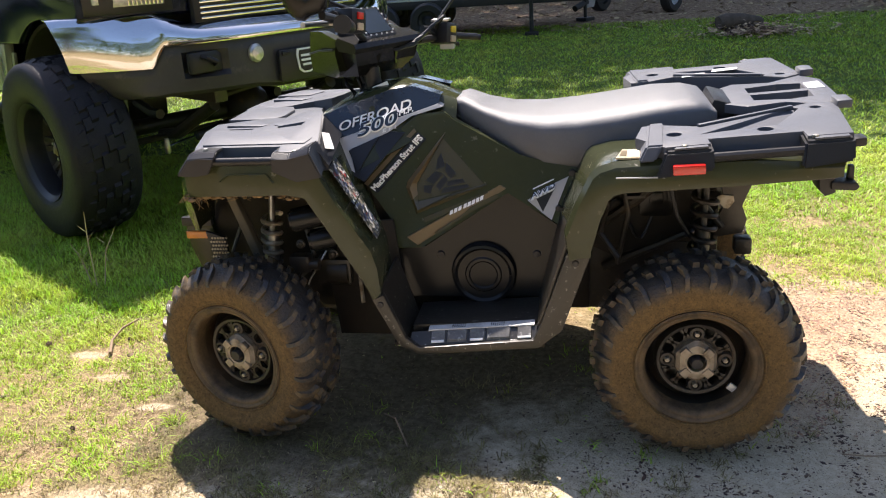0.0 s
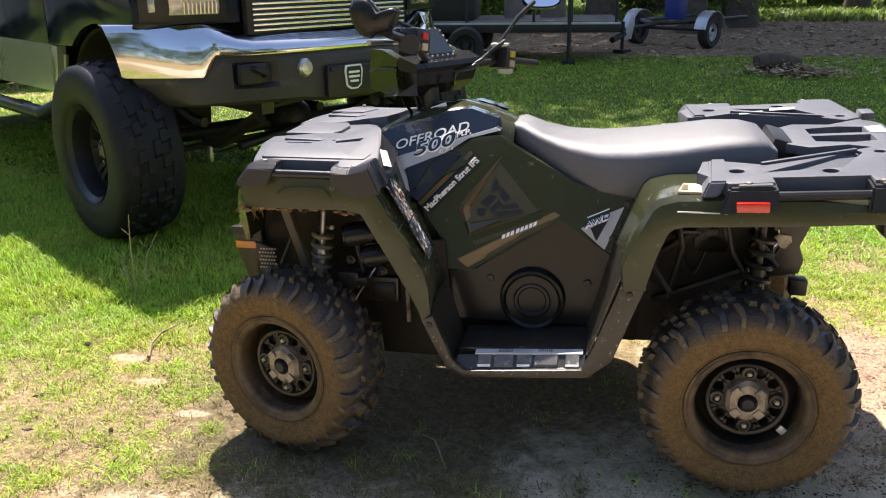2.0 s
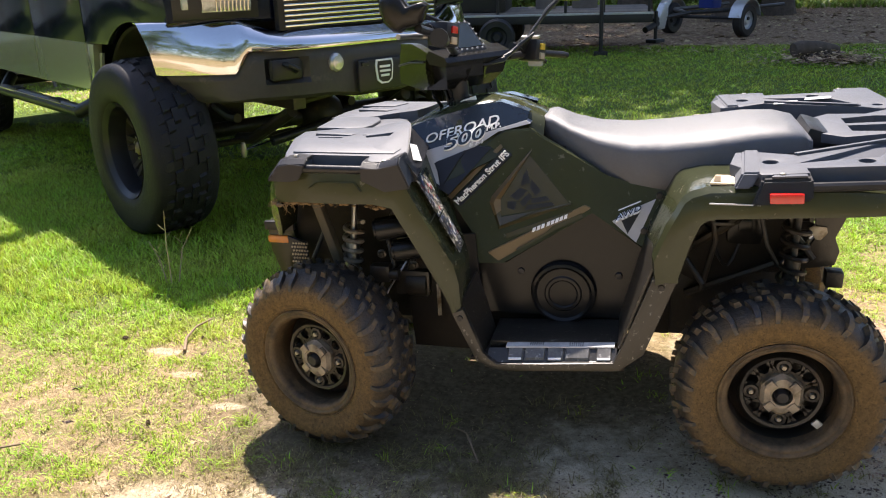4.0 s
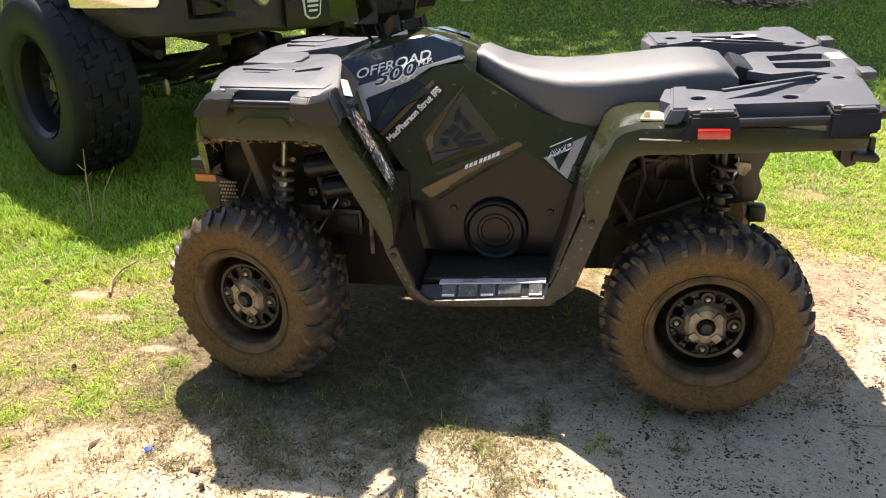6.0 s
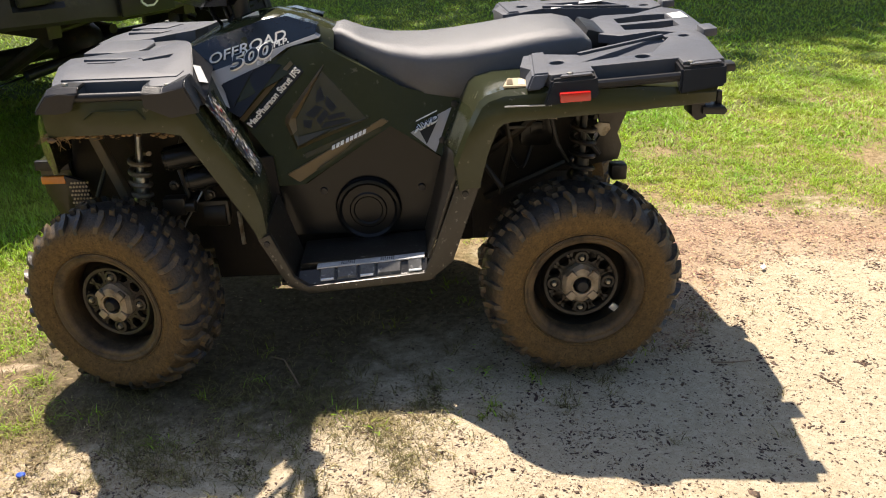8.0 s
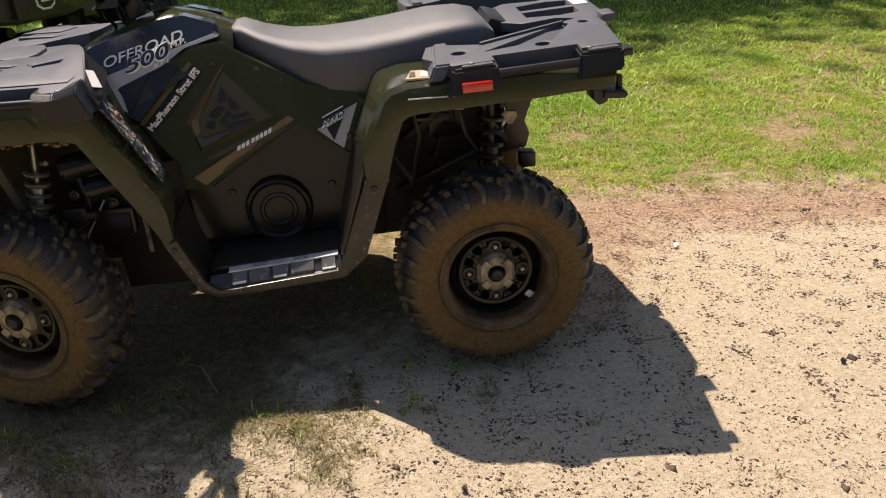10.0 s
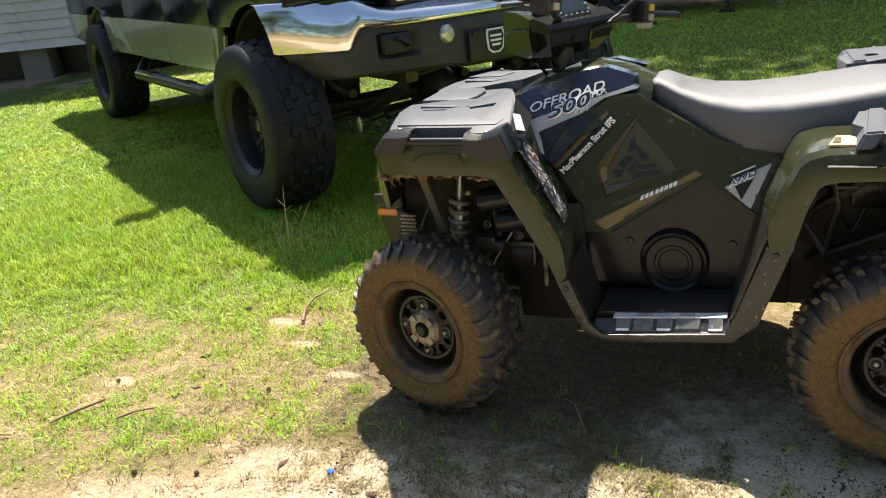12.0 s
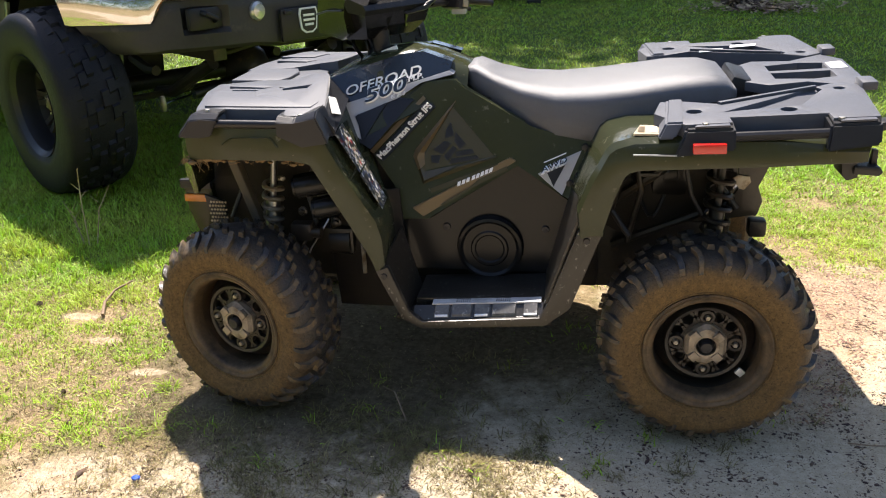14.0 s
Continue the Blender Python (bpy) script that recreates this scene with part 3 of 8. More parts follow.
# front fenders: the brow over the wheel and the leg that runs down to the footwell
def front_fender(s):
    bm = bmesh.new()
    brow_t = [(-0.845, 0.600), (-0.833, 0.690), (-0.798, 0.785), (-0.764, 0.832), (-0.700, 0.858), (-0.560, 0.864), (-0.430, 0.860), (-0.372, 0.836), (-0.308, 0.712), (-0.240, 0.603), (-0.226, 0.550), (-0.220, 0.455)]
    brow_l = [(-0.826, 0.600), (-0.804, 0.680), (-0.777, 0.736), (-0.752, 0.757), (-0.690, 0.766), (-0.560, 0.768), (-0.455, 0.770), (-0.405, 0.758), (-0.315, 0.600), (-0.268, 0.512), (-0.252, 0.480), (-0.244, 0.455)]
    ys = [0.30, 0.36, 0.43, 0.475, 0.50, 0.51, 0.51, 0.505, 0.50, 0.495, 0.495, 0.495]
    rows = []
    for (x, z), (xl, zl), y in zip(brow_t, brow_l, ys):
        inner = 0.16 if x < -0.42 else (0.20 if z > 0.70 else 0.29)
        rows.append([(x - 0.012 if x > -0.4 else x, mirror(s, -inner), z + (0.012 if x > -0.42 else 0.0)), (x, mirror(s, -y + 0.035), z), (x, mirror(s, -y + 0.006), z - 0.006),
                     (xl * 0.6 + x * 0.4, mirror(s, -y - 0.004), zl * 0.6 + z * 0.4), (xl, mirror(s, -y - 0.004), zl), (xl, mirror(s, -y + 0.012), zl + 0.004)])
    sheet(bm, rows, 0.006)
    fender = part("front_fender", bm, OLIVE, atv, "olive plastic front mudguard with dried mud under its lip", smooth=28)
    bm = bmesh.new()
    for k in range(110):
        x = -0.76 + 0.33 * random.random() ** 1.5
        r = random.uniform(0.002, 0.008)
        c = Matrix.Translation((x, mirror(s, -random.uniform(0.40, 0.497)), 0.757 + random.uniform(-0.006, 0.006)))
        bmesh.ops.create_icosphere(bm, subdivisions=1, radius=r, matrix=c @ Matrix.Diagonal((1.6, 1, 0.8, 1)))
    for k in range(46):
        p = Vector((-0.775 + 0.10 * random.random() ** 2 if k < 30 else random.uniform(-0.68, -0.44), mirror(s, -random.uniform(0.44, 0.498)), 0.757 + random.uniform(-0.004, 0.006)))
        d = Vector((random.gauss(0, .020), random.gauss(0, .004), -random.uniform(0.004, 0.034 if k < 30 else 0.014)))
        tube(bm, [p, p + d * 0.5 + Vector((random.gauss(0, .004), 0, 0)), p + d], [0.0011, 0.0009, 0.0005], 4)
    part("mud_cake", bm, material("caked_mud", (0.22, 0.14, 0.07), 0.95, tint=(0.10, 0.065, 0.03), fine=150, bump=0.8), fender, "dry straw-coloured mud", smooth=60)["kind"] = "stuff"
    # the raised panel line under the rack
    bm = bmesh.new()
    y = mirror(s, -0.5155)
    tube(bm, [(-0.639, y, 0.812), (-0.616, y, 0.830), (-0.505, y, 0.831), (-0.485, y, 0.805)], 0.0024, 5)
    part("panel_crease", bm, OLIVE, fender)
    # stickers on the slope towards the footwell
    if s == LEFT:
        def slope(u, v):
            a, b = Vector((-0.372, -0.395, 0.846)), Vector((-0.242, -0.395, 0.612))
            return a.lerp(b, u) + Vector((0.006, 0, 0.004)) + Vector((-0.006, 0.085, 0.006)) * v
        for u0, u1, v0, v1, mt in ((0.10, 0.56, -0.55, 0.62, DECAL), (0.58, 1.0, -0.55, 0.55, DECAL)):
            bm = bmesh.new()
            q = [slope(u0, v0), slope(u1, v0 * 0.8), slope(u1, v1 * 0.9), slope(u0, v1)]
            loft(bm, [[tuple(p + Vector((0.010, 0, 0.007)) * k) for p in q] for k in (0.0, 0.12)])
            part("sticker", bm, mt, fender, "worn printed sticker in mixed colours")


both(front_fender)


# footwells: floor with grip slots, outer rail, front and rear struts
def footwell(s):
    y = lambda v: mirror(s, v)
    bm = bmesh.new()
    rail = [(-0.246, 0.455), (-0.178, 0.312), (-0.122, 0.286), (0.218, 0.312), (0.284, 0.366), (0.364, 0.592), (0.302, 0.600), (0.228, 0.390), (0.205, 0.336), (-0.120, 0.308), (-0.158, 0.335), (-0.212, 0.470)]
    prism(bm, rail, y(-0.500), y(-0.478), 0.004)
    # inward webs of the struts
    sheet(bm, [[(-0.230, y(-0.490), 0.475), (-0.215, y(-0.30), 0.51)], [(-0.170, y(-0.490), 0.318), (-0.160, y(-0.30), 0.33)]], 0.006)
    sheet(bm, [[(0.306, y(-0.485), 0.630), (0.292, y(-0.24), 0.670)], [(0.222, y(-0.485), 0.374), (0.215, y(-0.24), 0.37)]], 0.006)
    well = part("footwell", bm, SCUFFED, atv, "scuffed black plastic footwell")
    bm = bmesh.new()
    prism(bm, [(-0.150, 0.345), (0.214, 0.366), (0.214, 0.340), (-0.150, 0.318)], y(-0.425), y(-0.26), 0.003)
    # sloped front lip of the tread
    def ramp(x0, x1, v0, v1, up):
        """A patch of the slope between the grip strip and the rail."""
        def at(x, v):
            return (x, y(-0.450 - 0.034 * v), 0.338 + (x + 0.12) * 0.075 - 0.026 * v + up)
        return [at(x0, v0), at(x1, v0), at(x1, v1), at(x0, v1)]
    loft(bm, [ramp(-0.150, 0.212, 0, 1.1, -0.008), ramp(-0.150, 0.212, 0, 1.1, -0.002)])
    part("tread_plate", bm, SCUFFED, well, "black ribbed tread plate")
    for x0, x1 in ((-0.088, -0.050), (-0.040, 0.012), (0.024, 0.064), (0.074, 0.136), (0.160, 0.196)):
        bm = bmesh.new()
        loft(bm, [ramp(x0 - .003, x1 + .003, 0.02, 0.95, -0.003), ramp(x0, x1, 0.06, 0.88, 0.004)])
        part("tread_rib", bm, WORN_LIT, well)
    bm = bmesh.new()
    prism(bm, [(-0.100, 0.3435), (0.206, 0.3655), (0.206, 0.3605), (-0.100, 0.3385)], y(-0.455), y(-0.412), 0.002)
    grip = part("grip_strip", bm, BRIGHT, well, "worn grip strip, paled for the sky's reflection")
    bm = bmesh.new()
    for x0 in (-0.03, 0.082):
        for i in range(7):
            for j in range(4):
                x, yy = x0 + i * 0.006, y(-0.445 + j * 0.009)
                lathe(bm, [(0, 0.003), (0.0022, 0.002), (0.0022, -0.002)], 5, "z", (x, yy, 0.3425 + (x + 0.10) * 0.0719))
    part("grip_studs", bm, BLACK, grip)["kind"] = "stuff"
    for k in range(3):
        bm = bmesh.new()
        x0 = (-0.088, 0.024, 0.160)[k]
        loft(bm, [ramp(x0, x0 + 0.036, 0.90, 1.02, 0.002), ramp(x0, x0 + 0.036, 0.90, 1.02, 0.005)])
        part("rail_tab", bm, WHITE, well)
    for x, z in ((-0.222, 0.442), (0.322, 0.566)):
        bm = bmesh.new()
        lathe(bm, [(0, -0.004), (0.008, -0.003), (0.009, 0.002)], 14, centre=(x, y(-0.502), z))
        part("push_rivet", bm, BLACK, well)


both(footwell)


# body side: an upper olive panel that leans in, the black engine cover below it
def lean(z):
    """Half width of the body at a height."""
    return 0.262 if z < 0.58 else 0.262 - (z - 0.58) * 0.30


def on_side(s, x, z, out=0.0):
    return (x, mirror(s, -(lean(z) + out)), z)


def plate(bm, s, outline, out, thick, inset=0.0):
    rings = [[on_side(s, x, z, out - thick) for x, z in outline], [on_side(s, x, z, out) for x, z in outline]]
    loft(bm, rings)


def body_side(s):
    bm = bmesh.new()
    low = [(-0.300, 0.520), (-0.135, 0.524), (0.122, 0.690), (0.272, 0.588), (0.310, 0.600), (0.360, 0.790), (0.250, 0.762), (0.160, 0.785), (0.060, 0.842), (-0.040, 0.890), (-0.069, 0.918), (-0.150, 0.911), (-0.195, 0.875), (-0.322, 0.745), (-0.296, 0.700), (-0.215, 0.600)]
    plate(bm, s, low, 0.0, 0.03)
    bmesh.ops.bevel(bm, geom=list(bm.edges), offset=0.005, segments=2, affect="EDGES")
    side = part("side_panel", bm, OLIVE, atv, "olive side panel with decals")
    bm = bmesh.new()
    plate(bm, s, [(-0.285, 0.360), (0.235, 0.360), (0.300, 0.585), (0.270, 0.585), (0.128, 0.690), (-0.135, 0.520), (-0.285, 0.515)], -0.012, 0.03)
    bmesh.ops.bevel(bm, geom=list(bm.edges), offset=0.004, segments=2, affect="EDGES")
    cover = part("engine_cover", bm, GLOSS, atv, "glossy black engine side cover")
    bm = bmesh.new()
    yc = mirror(s, -0.262)
    k = 1 if s == LEFT else -1
    lathe(bm, [(0.0, -0.010 * k), (0.040, -0.010 * k), (0.044, -0.013 * k), (0.052, -0.013 * k), (0.056, -0.009 * k), (0.078, -0.010 * k), (0.086, -0.016 * k), (0.094, -0.014 * k), (0.099, 0.006 * k)], 48, centre=(0.044, yc, 0.442))
    part("clutch_cover", bm, GLOSS, cover, "round black clutch cover")
    for x, z in ((-0.085, 0.50), (0.205, 0.50)):
        bm = bmesh.new()
        lathe(bm, [(0, -0.006 * k), (0.010, -0.005 * k), (0.012, 0.004 * k)], 16, centre=(x, mirror(s, -0.252), z))
        part("cover_bolt", bm, BLACK, cover)
    # ridged U-shaped surround, bronze above and olive below, round a recessed field
    for name, rows, mt, label in (("bronze_ridge", [[(-0.063, 0.860), (-0.178, 0.724), (-0.184, 0.705), (-0.168, 0.668)], [(-0.066, 0.852), (-0.165, 0.718), (-0.170, 0.703), (-0.160, 0.674)], [(-0.070, 0.846), (-0.150, 0.716), (-0.150, 0.700), (-0.148, 0.684)]], BRONZE, "dull bronze ridge"),
                                  ("olive_ridge", [[(-0.168, 0.668), (-0.153, 0.628), (-0.050, 0.666), (0.064, 0.708)], [(-0.160, 0.674), (-0.148, 0.641), (-0.050, 0.679), (0.062, 0.7095)], [(-0.148, 0.684), (-0.147, 0.664), (-0.045, 0.686), (0.058, 0.711)]], SHEEN, "")):
        bm = bmesh.new()
        sheet(bm, [[on_side(s, x, z, o) for x, z in r] for r, o in zip(rows, (0.0005, 0.010, 0.0015))], 0.003)
        part(name, bm, mt, side, label, smooth=15)
    bm = bmesh.new()
    plate(bm, s, [(-0.147, 0.668), (-0.149, 0.712), (-0.070, 0.844), (0.054, 0.709)], 0.0015, 0.006)
    part("vent_panel", bm, SHEEN, side, "recessed brownish olive field with dark marks")
    for pts in ([(-.055, .762), (-.044, .778), (-.034, .742), (-.060, .734)], [(-.030, .752), (-.002, .722), (-.018, .708), (-.034, .728)], [(-.092, .704), (-.062, .728), (-.040, .722), (-.066, .694)], [(-.096, .690), (-.070, .690), (-.076, .668), (-.096, .672)],
                [(-.062, .688), (-.036, .716), (-.026, .706), (-.050, .676)], [(-.030, .700), (.016, .708), (.022, .698), (-.028, .688)], [(-.040, .682), (.030, .692), (.036, .684), (-.048, .668)]):
        bm = bmesh.new()
        plate(bm, s, [(-0.066 + 1.05 * (x + 0.036), 0.743 + 1.05 * (z - 0.722)) for x, z in pts], 0.0030, 0.003)
        part("panel_mark", bm, BLACK, side)
    # brown strip that paints the warm sheen low on the panel
    bm = bmesh.new()
    plate(bm, s, [(-0.128, 0.604), (-0.130, 0.618), (0.060, 0.690), (0.075, 0.680)], 0.0025, 0.006)
    part("sheen_stripe", bm, SHEEN, side)
    # raised olive edge above the engine cover, bronze in place of its warm reflection
    bm = bmesh.new()
    plate(bm, s, [(-0.185, 0.560), (-0.152, 0.534), (0.118, 0.698), (0.100, 0.708)], 0.004, 0.008)
    bmesh.ops.bevel(bm, geom=list(bm.edges), offset=0.002, segments=2, affect="EDGES")
    part("lower_stripe", bm, BRONZE, side)
    bm = bmesh.new()
    plate(bm, s, [(-0.100, 0.573), (-0.090, 0.570), (0.020, 0.637), (0.096, 0.674), (0.090, 0.684), (0.010, 0.646), (-0.016, 0.622)], 0.0055, 0.003)
    part("stripe_inset", bm, SHEEN, side)
    # slanting black plate with lettering, a bronze stripe above it
    bm = bmesh.new()
    plate(bm, s, [(-0.298, 0.708), (-0.272, 0.690), (-0.120, 0.842), (-0.146, 0.862)], 0.005, 0.005)
    bmesh.ops.bevel(bm, geom=list(bm.edges), offset=0.0015, segments=1, affect="EDGES")
    part("script_plate", bm, BLACK, side)
    bm = bmesh.new()
    plate(bm, s, [(-0.313, 0.718), (-0.301, 0.711), (-0.150, 0.864), (-0.157, 0.873)], 0.003, 0.005)
    part("script_stripe", bm, BRONZE, side)
    # silver wedge by the seat
    bm = bmesh.new()
    plate(bm, s, [(0.180, 0.664), (0.223, 0.629), (0.250, 0.608), (0.300, 0.729), (0.262, 0.712)], 0.003, 0.006)
    part("silver_wedge", bm, SILVER, side, "silver decal wedge")
    bm = bmesh.new()
    plate(bm, s, [(0.206, 0.668), (0.225, 0.631), (0.257, 0.692)], 0.0038, 0.003)
    part("wedge_inset", bm, BLACK, side)
    for x, z in ((0.310, 0.738), (0.270, 0.640)):
        bm = bmesh.new()
        lathe(bm, [(0, -0.005 * k), (0.009, -0.004 * k), (0.011, 0.004 * k)], 16, centre=on_side(s, x, z))
        part("push_rivet", bm, BLACK, side)
    if s == LEFT:
        a, b = Vector(on_side(s, -0.284, 0.701, 0.0085)), Vector(on_side(s, -0.134, 0.850, 0.0085))
        along = b - a
        lettering("script", "MacPherson Strut IFS", 0.030, frame_on((a + b) / 2, along, (-along.z, -0.10, along.x)), WHITE, side, "white lettering", width=along.length, fat=0.0011)
        a, b = Vector(on_side(s, 0.184, 0.670, 0.012)), Vector(on_side(s, 0.264, 0.706, 0.012))
        along = b - a
        lettering("drive_mark", "AWD", 0.033, frame_on((a + b) / 2, along, (-along.z, 0.2, along.x)), WHITE, side, shear=0.3, width=0.082, fat=0.0026)
        lettering("drive_mark_face", "AWD", 0.033, frame_on((a + b) / 2 + along.cross(Vector((-along.z, 0.2, along.x))).normalized() * 0.0036, along, (-along.z, 0.2, along.x)), NAVY, side, shear=0.3, width=0.082)
        bm = bmesh.new()
        plate(bm, s, [(0.196, 0.694), (0.258, 0.721), (0.258, 0.724), (0.196, 0.697)], 0.0045, 0.003)
        part("drive_mark_bar", bm, WHITE, side)
        # small plain bars stand for the maker's word
        p, q = Vector((-0.052, 0, 0.625)), Vector((0.052, 0, 0.670))
        for u0 in (0.0, 0.125, 0.25, 0.40, 0.52, 0.64, 0.76, 0.88):
            bm = bmesh.new()
            u1 = u0 + 0.09
            pts = [p.lerp(q, u0), p.lerp(q, u1), p.lerp(q, u1) + Vector((0.002, 0, 0.012)), p.lerp(q, u0) + Vector((0.002, 0, 0.012))]
            plate(bm, s, [(v.x, v.z) for v in pts], 0.0065, 0.003)
            part("maker_bar", bm, WHITE, side)


both(body_side)

# tank cover: broad hump between the bars and the seat, with the model panel at each side
bm = bmesh.new()
rows = []
for x, w, zt, zl, crown in ((-0.560, 0.14, 0.835, 0.70, 0.02), (-0.470, 0.15, 0.885, 0.72, 0.025), (-0.380, 0.150, 0.925, 0.74, 0.03), (-0.290, 0.140, 0.955, 0.78, 0.035), (-0.200, 0.125, 0.968, 0.82, 0.032), (-0.120, 0.115, 0.955, 0.86, 0.025), (-0.035, 0.110, 0.930, 0.86, 0.012)):
    ring = [(x, -w - 0.09 * (zt - zl) / 0.16, zl)]
    for u in (-1, -0.8, -0.5, -0.2, 0.2, 0.5, 0.8, 1):
        ring.append((x, u * w, zt + crown * (1 - u * u) - (0.02 if abs(u) == 1 else 0)))
    ring.append((x, w + 0.09 * (zt - zl) / 0.16, zl))
    rows.append(ring)
sheet(bm, rows, 0.006)
tank = part("tank_cover", bm, OLIVE, atv, "olive tank cover with navy and silver panels", smooth=50)



def model_panel(s):
    """The flat sided panel that bears the model's name."""
    def P(x, z, out=0.0):
        return (x, mirror(s, -(0.118 + (0.95 - z) * 0.62 + out)), z)
    def slab(name, outline, out, thick, mt, label=""):
        b = bmesh.new()
        loft(b, [[P(x, z, out - thick) for x, z in outline], [P(x, z, out) for x, z in outline]])
        return part(name, b, mt, tank, label)
    slab("model_panel", [(-0.470, 0.880), (-0.402, 0.822), (-0.240, 0.885), (-0.086, 0.932), (-0.078, 0.962), (-0.165, 0.988), (-0.241, 0.978), (-0.396, 0.932), (-0.440, 0.915)], 0.012, 0.05, NAVY, "dark navy side panel")
    slab("silver_flash", [(-0.402, 0.828), (-0.386, 0.851), (-0.239, 0.894), (-0.086, 0.938), (-0.072, 0.930), (-0.166, 0.907), (-0.232, 0.866), (-0.350, 0.822), (-0.330, 0.760), (-0.357, 0.775)], 0.016, 0.05, SILVER, "silver flash decal")
    slab("smoked_wedge", [(-0.353, 0.819), (-0.262, 0.856), (-0.320, 0.762)], 0.0185, 0.02, BLACK)
    slab("cowl_corner", [(-0.352, 0.822), (-0.335, 0.752), (-0.300, 0.735), (-0.185, 0.862), (-0.232, 0.868)], 0.013, 0.05, BLACK)
    if s == LEFT:
        a, b = Vector(P(-0.389, 0.869, 0.0170)), Vector(P(-0.167, 0.929, 0.0170))
        al = b - a
        up = Vector((-al.z, 0.62 * al.x, al.x))
        out = al.cross(up).normalized()
        mid = (a + b) / 2 + up.normalized() * 0.0135
        lettering("model_word", "OFFROAD", 0.040, frame_on(mid + out * 0.0005, al, up), WHITE, tank, "white outlined lettering", shear=0.3, width=0.232, fat=0.0004)
        a, b = Vector(P(-0.332, 0.850, 0.0180)), Vector(P(-0.207, 0.888, 0.0180))
        al2 = b - a
        mid = (a + b) / 2 + up.normalized() * 0.0180
        lettering("model_number", "500", 0.054, frame_on(mid + out * 0.001, al2, up), WHITE, tank, shear=0.3, width=0.138, fat=0.0036)
        lettering("model_number_face", "500", 0.054, frame_on(mid + out * 0.0052, al2, up), NAVY, tank, shear=0.3, width=0.136, fat=0.0008)
        lettering("model_suffix", "M.P.", 0.022, frame_on(Vector(P(-0.183, 0.920, 0.018)) + out * 0.001, al, up), WHITE, tank, shear=0.25, width=0.046, fat=0.0006)
        lettering("model_suffix_small", "E F I", 0.015, frame_on(Vector(P(-0.232, 0.874, 0.018)) + out * 0.001, al, up), WHITE, tank, shear=0.25, width=0.046, fat=0.0003)


both(model_panel)

# seat: long cushion, dished in front
bm = bmesh.new()
rows = []
for x, zt, zb, w in ((-0.062, 0.918, 0.900, 0.055), (-0.045, 0.940, 0.880, 0.085), (-0.015, 0.946, 0.862, 0.105), (0.045, 0.920, 0.822, 0.130), (0.125, 0.900, 0.768, 0.162), (0.225, 0.893, 0.730, 0.200),
                     (0.330, 0.900, 0.726, 0.212), (0.440, 0.914, 0.735, 0.214), (0.550, 0.930, 0.765, 0.208), (0.640, 0.932, 0.800, 0.195), (0.690, 0.922, 0.825, 0.172), (0.722, 0.888, 0.845, 0.122)):
    ring = []
    h = zt - zb
    for k in range(24):
        a = 2 * math.pi * k / 24
        c, q = math.cos(a), math.sin(a)
        p = 0.34
        ring.append((x, w * math.copysign(abs(c) ** p, c) * (1.0 if q > -0.2 else 1.04), zb + h / 2 + h / 2 * math.copysign(abs(q) ** 0.52, q)))
    rows.append(ring)
loft(bm, rows)
seat = part("seat", bm, SEAT, atv, "long black vinyl seat with a dished front", smooth=70)
for x0, x1 in ((0.478, 0.500), (0.505, 0.530)):
    bm = bmesh.new()
    prism(bm, [(x0, 0.808), (x1, 0.811), (x1, 0.830), (x0, 0.827)], -0.224, -0.205)
    part("maker_mark", bm, WHITE, seat, "worn white print")


# racks: pierced moulded decks with side rails
def deck(parent, name, outline, z0, z1, bevel=0.006, label="", holes=()):
    bm = bmesh.new()
    if holes:
        edges = []
        for loop in [outline] + holes:
            vs = [bm.verts.new((x, y, z1)) for x, y in loop]
            edges += [bm.edges.new((vs[i], vs[(i + 1) % len(vs)])) for i in range(len(vs))]
        bmesh.ops.triangle_fill(bm, use_beauty=True, use_dissolve=False, edges=edges)
        grown = bmesh.ops.extrude_face_region(bm, geom=list(bm.faces))
        for v in grown["geom"]:
            if isinstance(v, bmesh.types.BMVert):
                v.co.z = z0
        bmesh.ops.recalc_face_normals(bm, faces=bm.faces)
        rim_e = [e for e in bm.edges if len(e.link_faces) == 2 and e.calc_face_angle(0) > 0.9 and min(v.co.z for v in e.verts) > z1 - 1e-4]
        bmesh.ops.bevel(bm, geom=rim_e, offset=0.005, segments=2, affect="EDGES", profile=0.6, clamp_overlap=True)
    else:
        prism(bm, outline, z0, z1, bevel, axis="z")
    return part(name, bm, RACK, parent, label, smooth=20)


def round_hole(x, y, r=0.019, n=16):
    return [(x + r * math.cos(2 * math.pi * k / n), y + r * math.sin(2 * math.pi * k / n)) for k in range(n)]


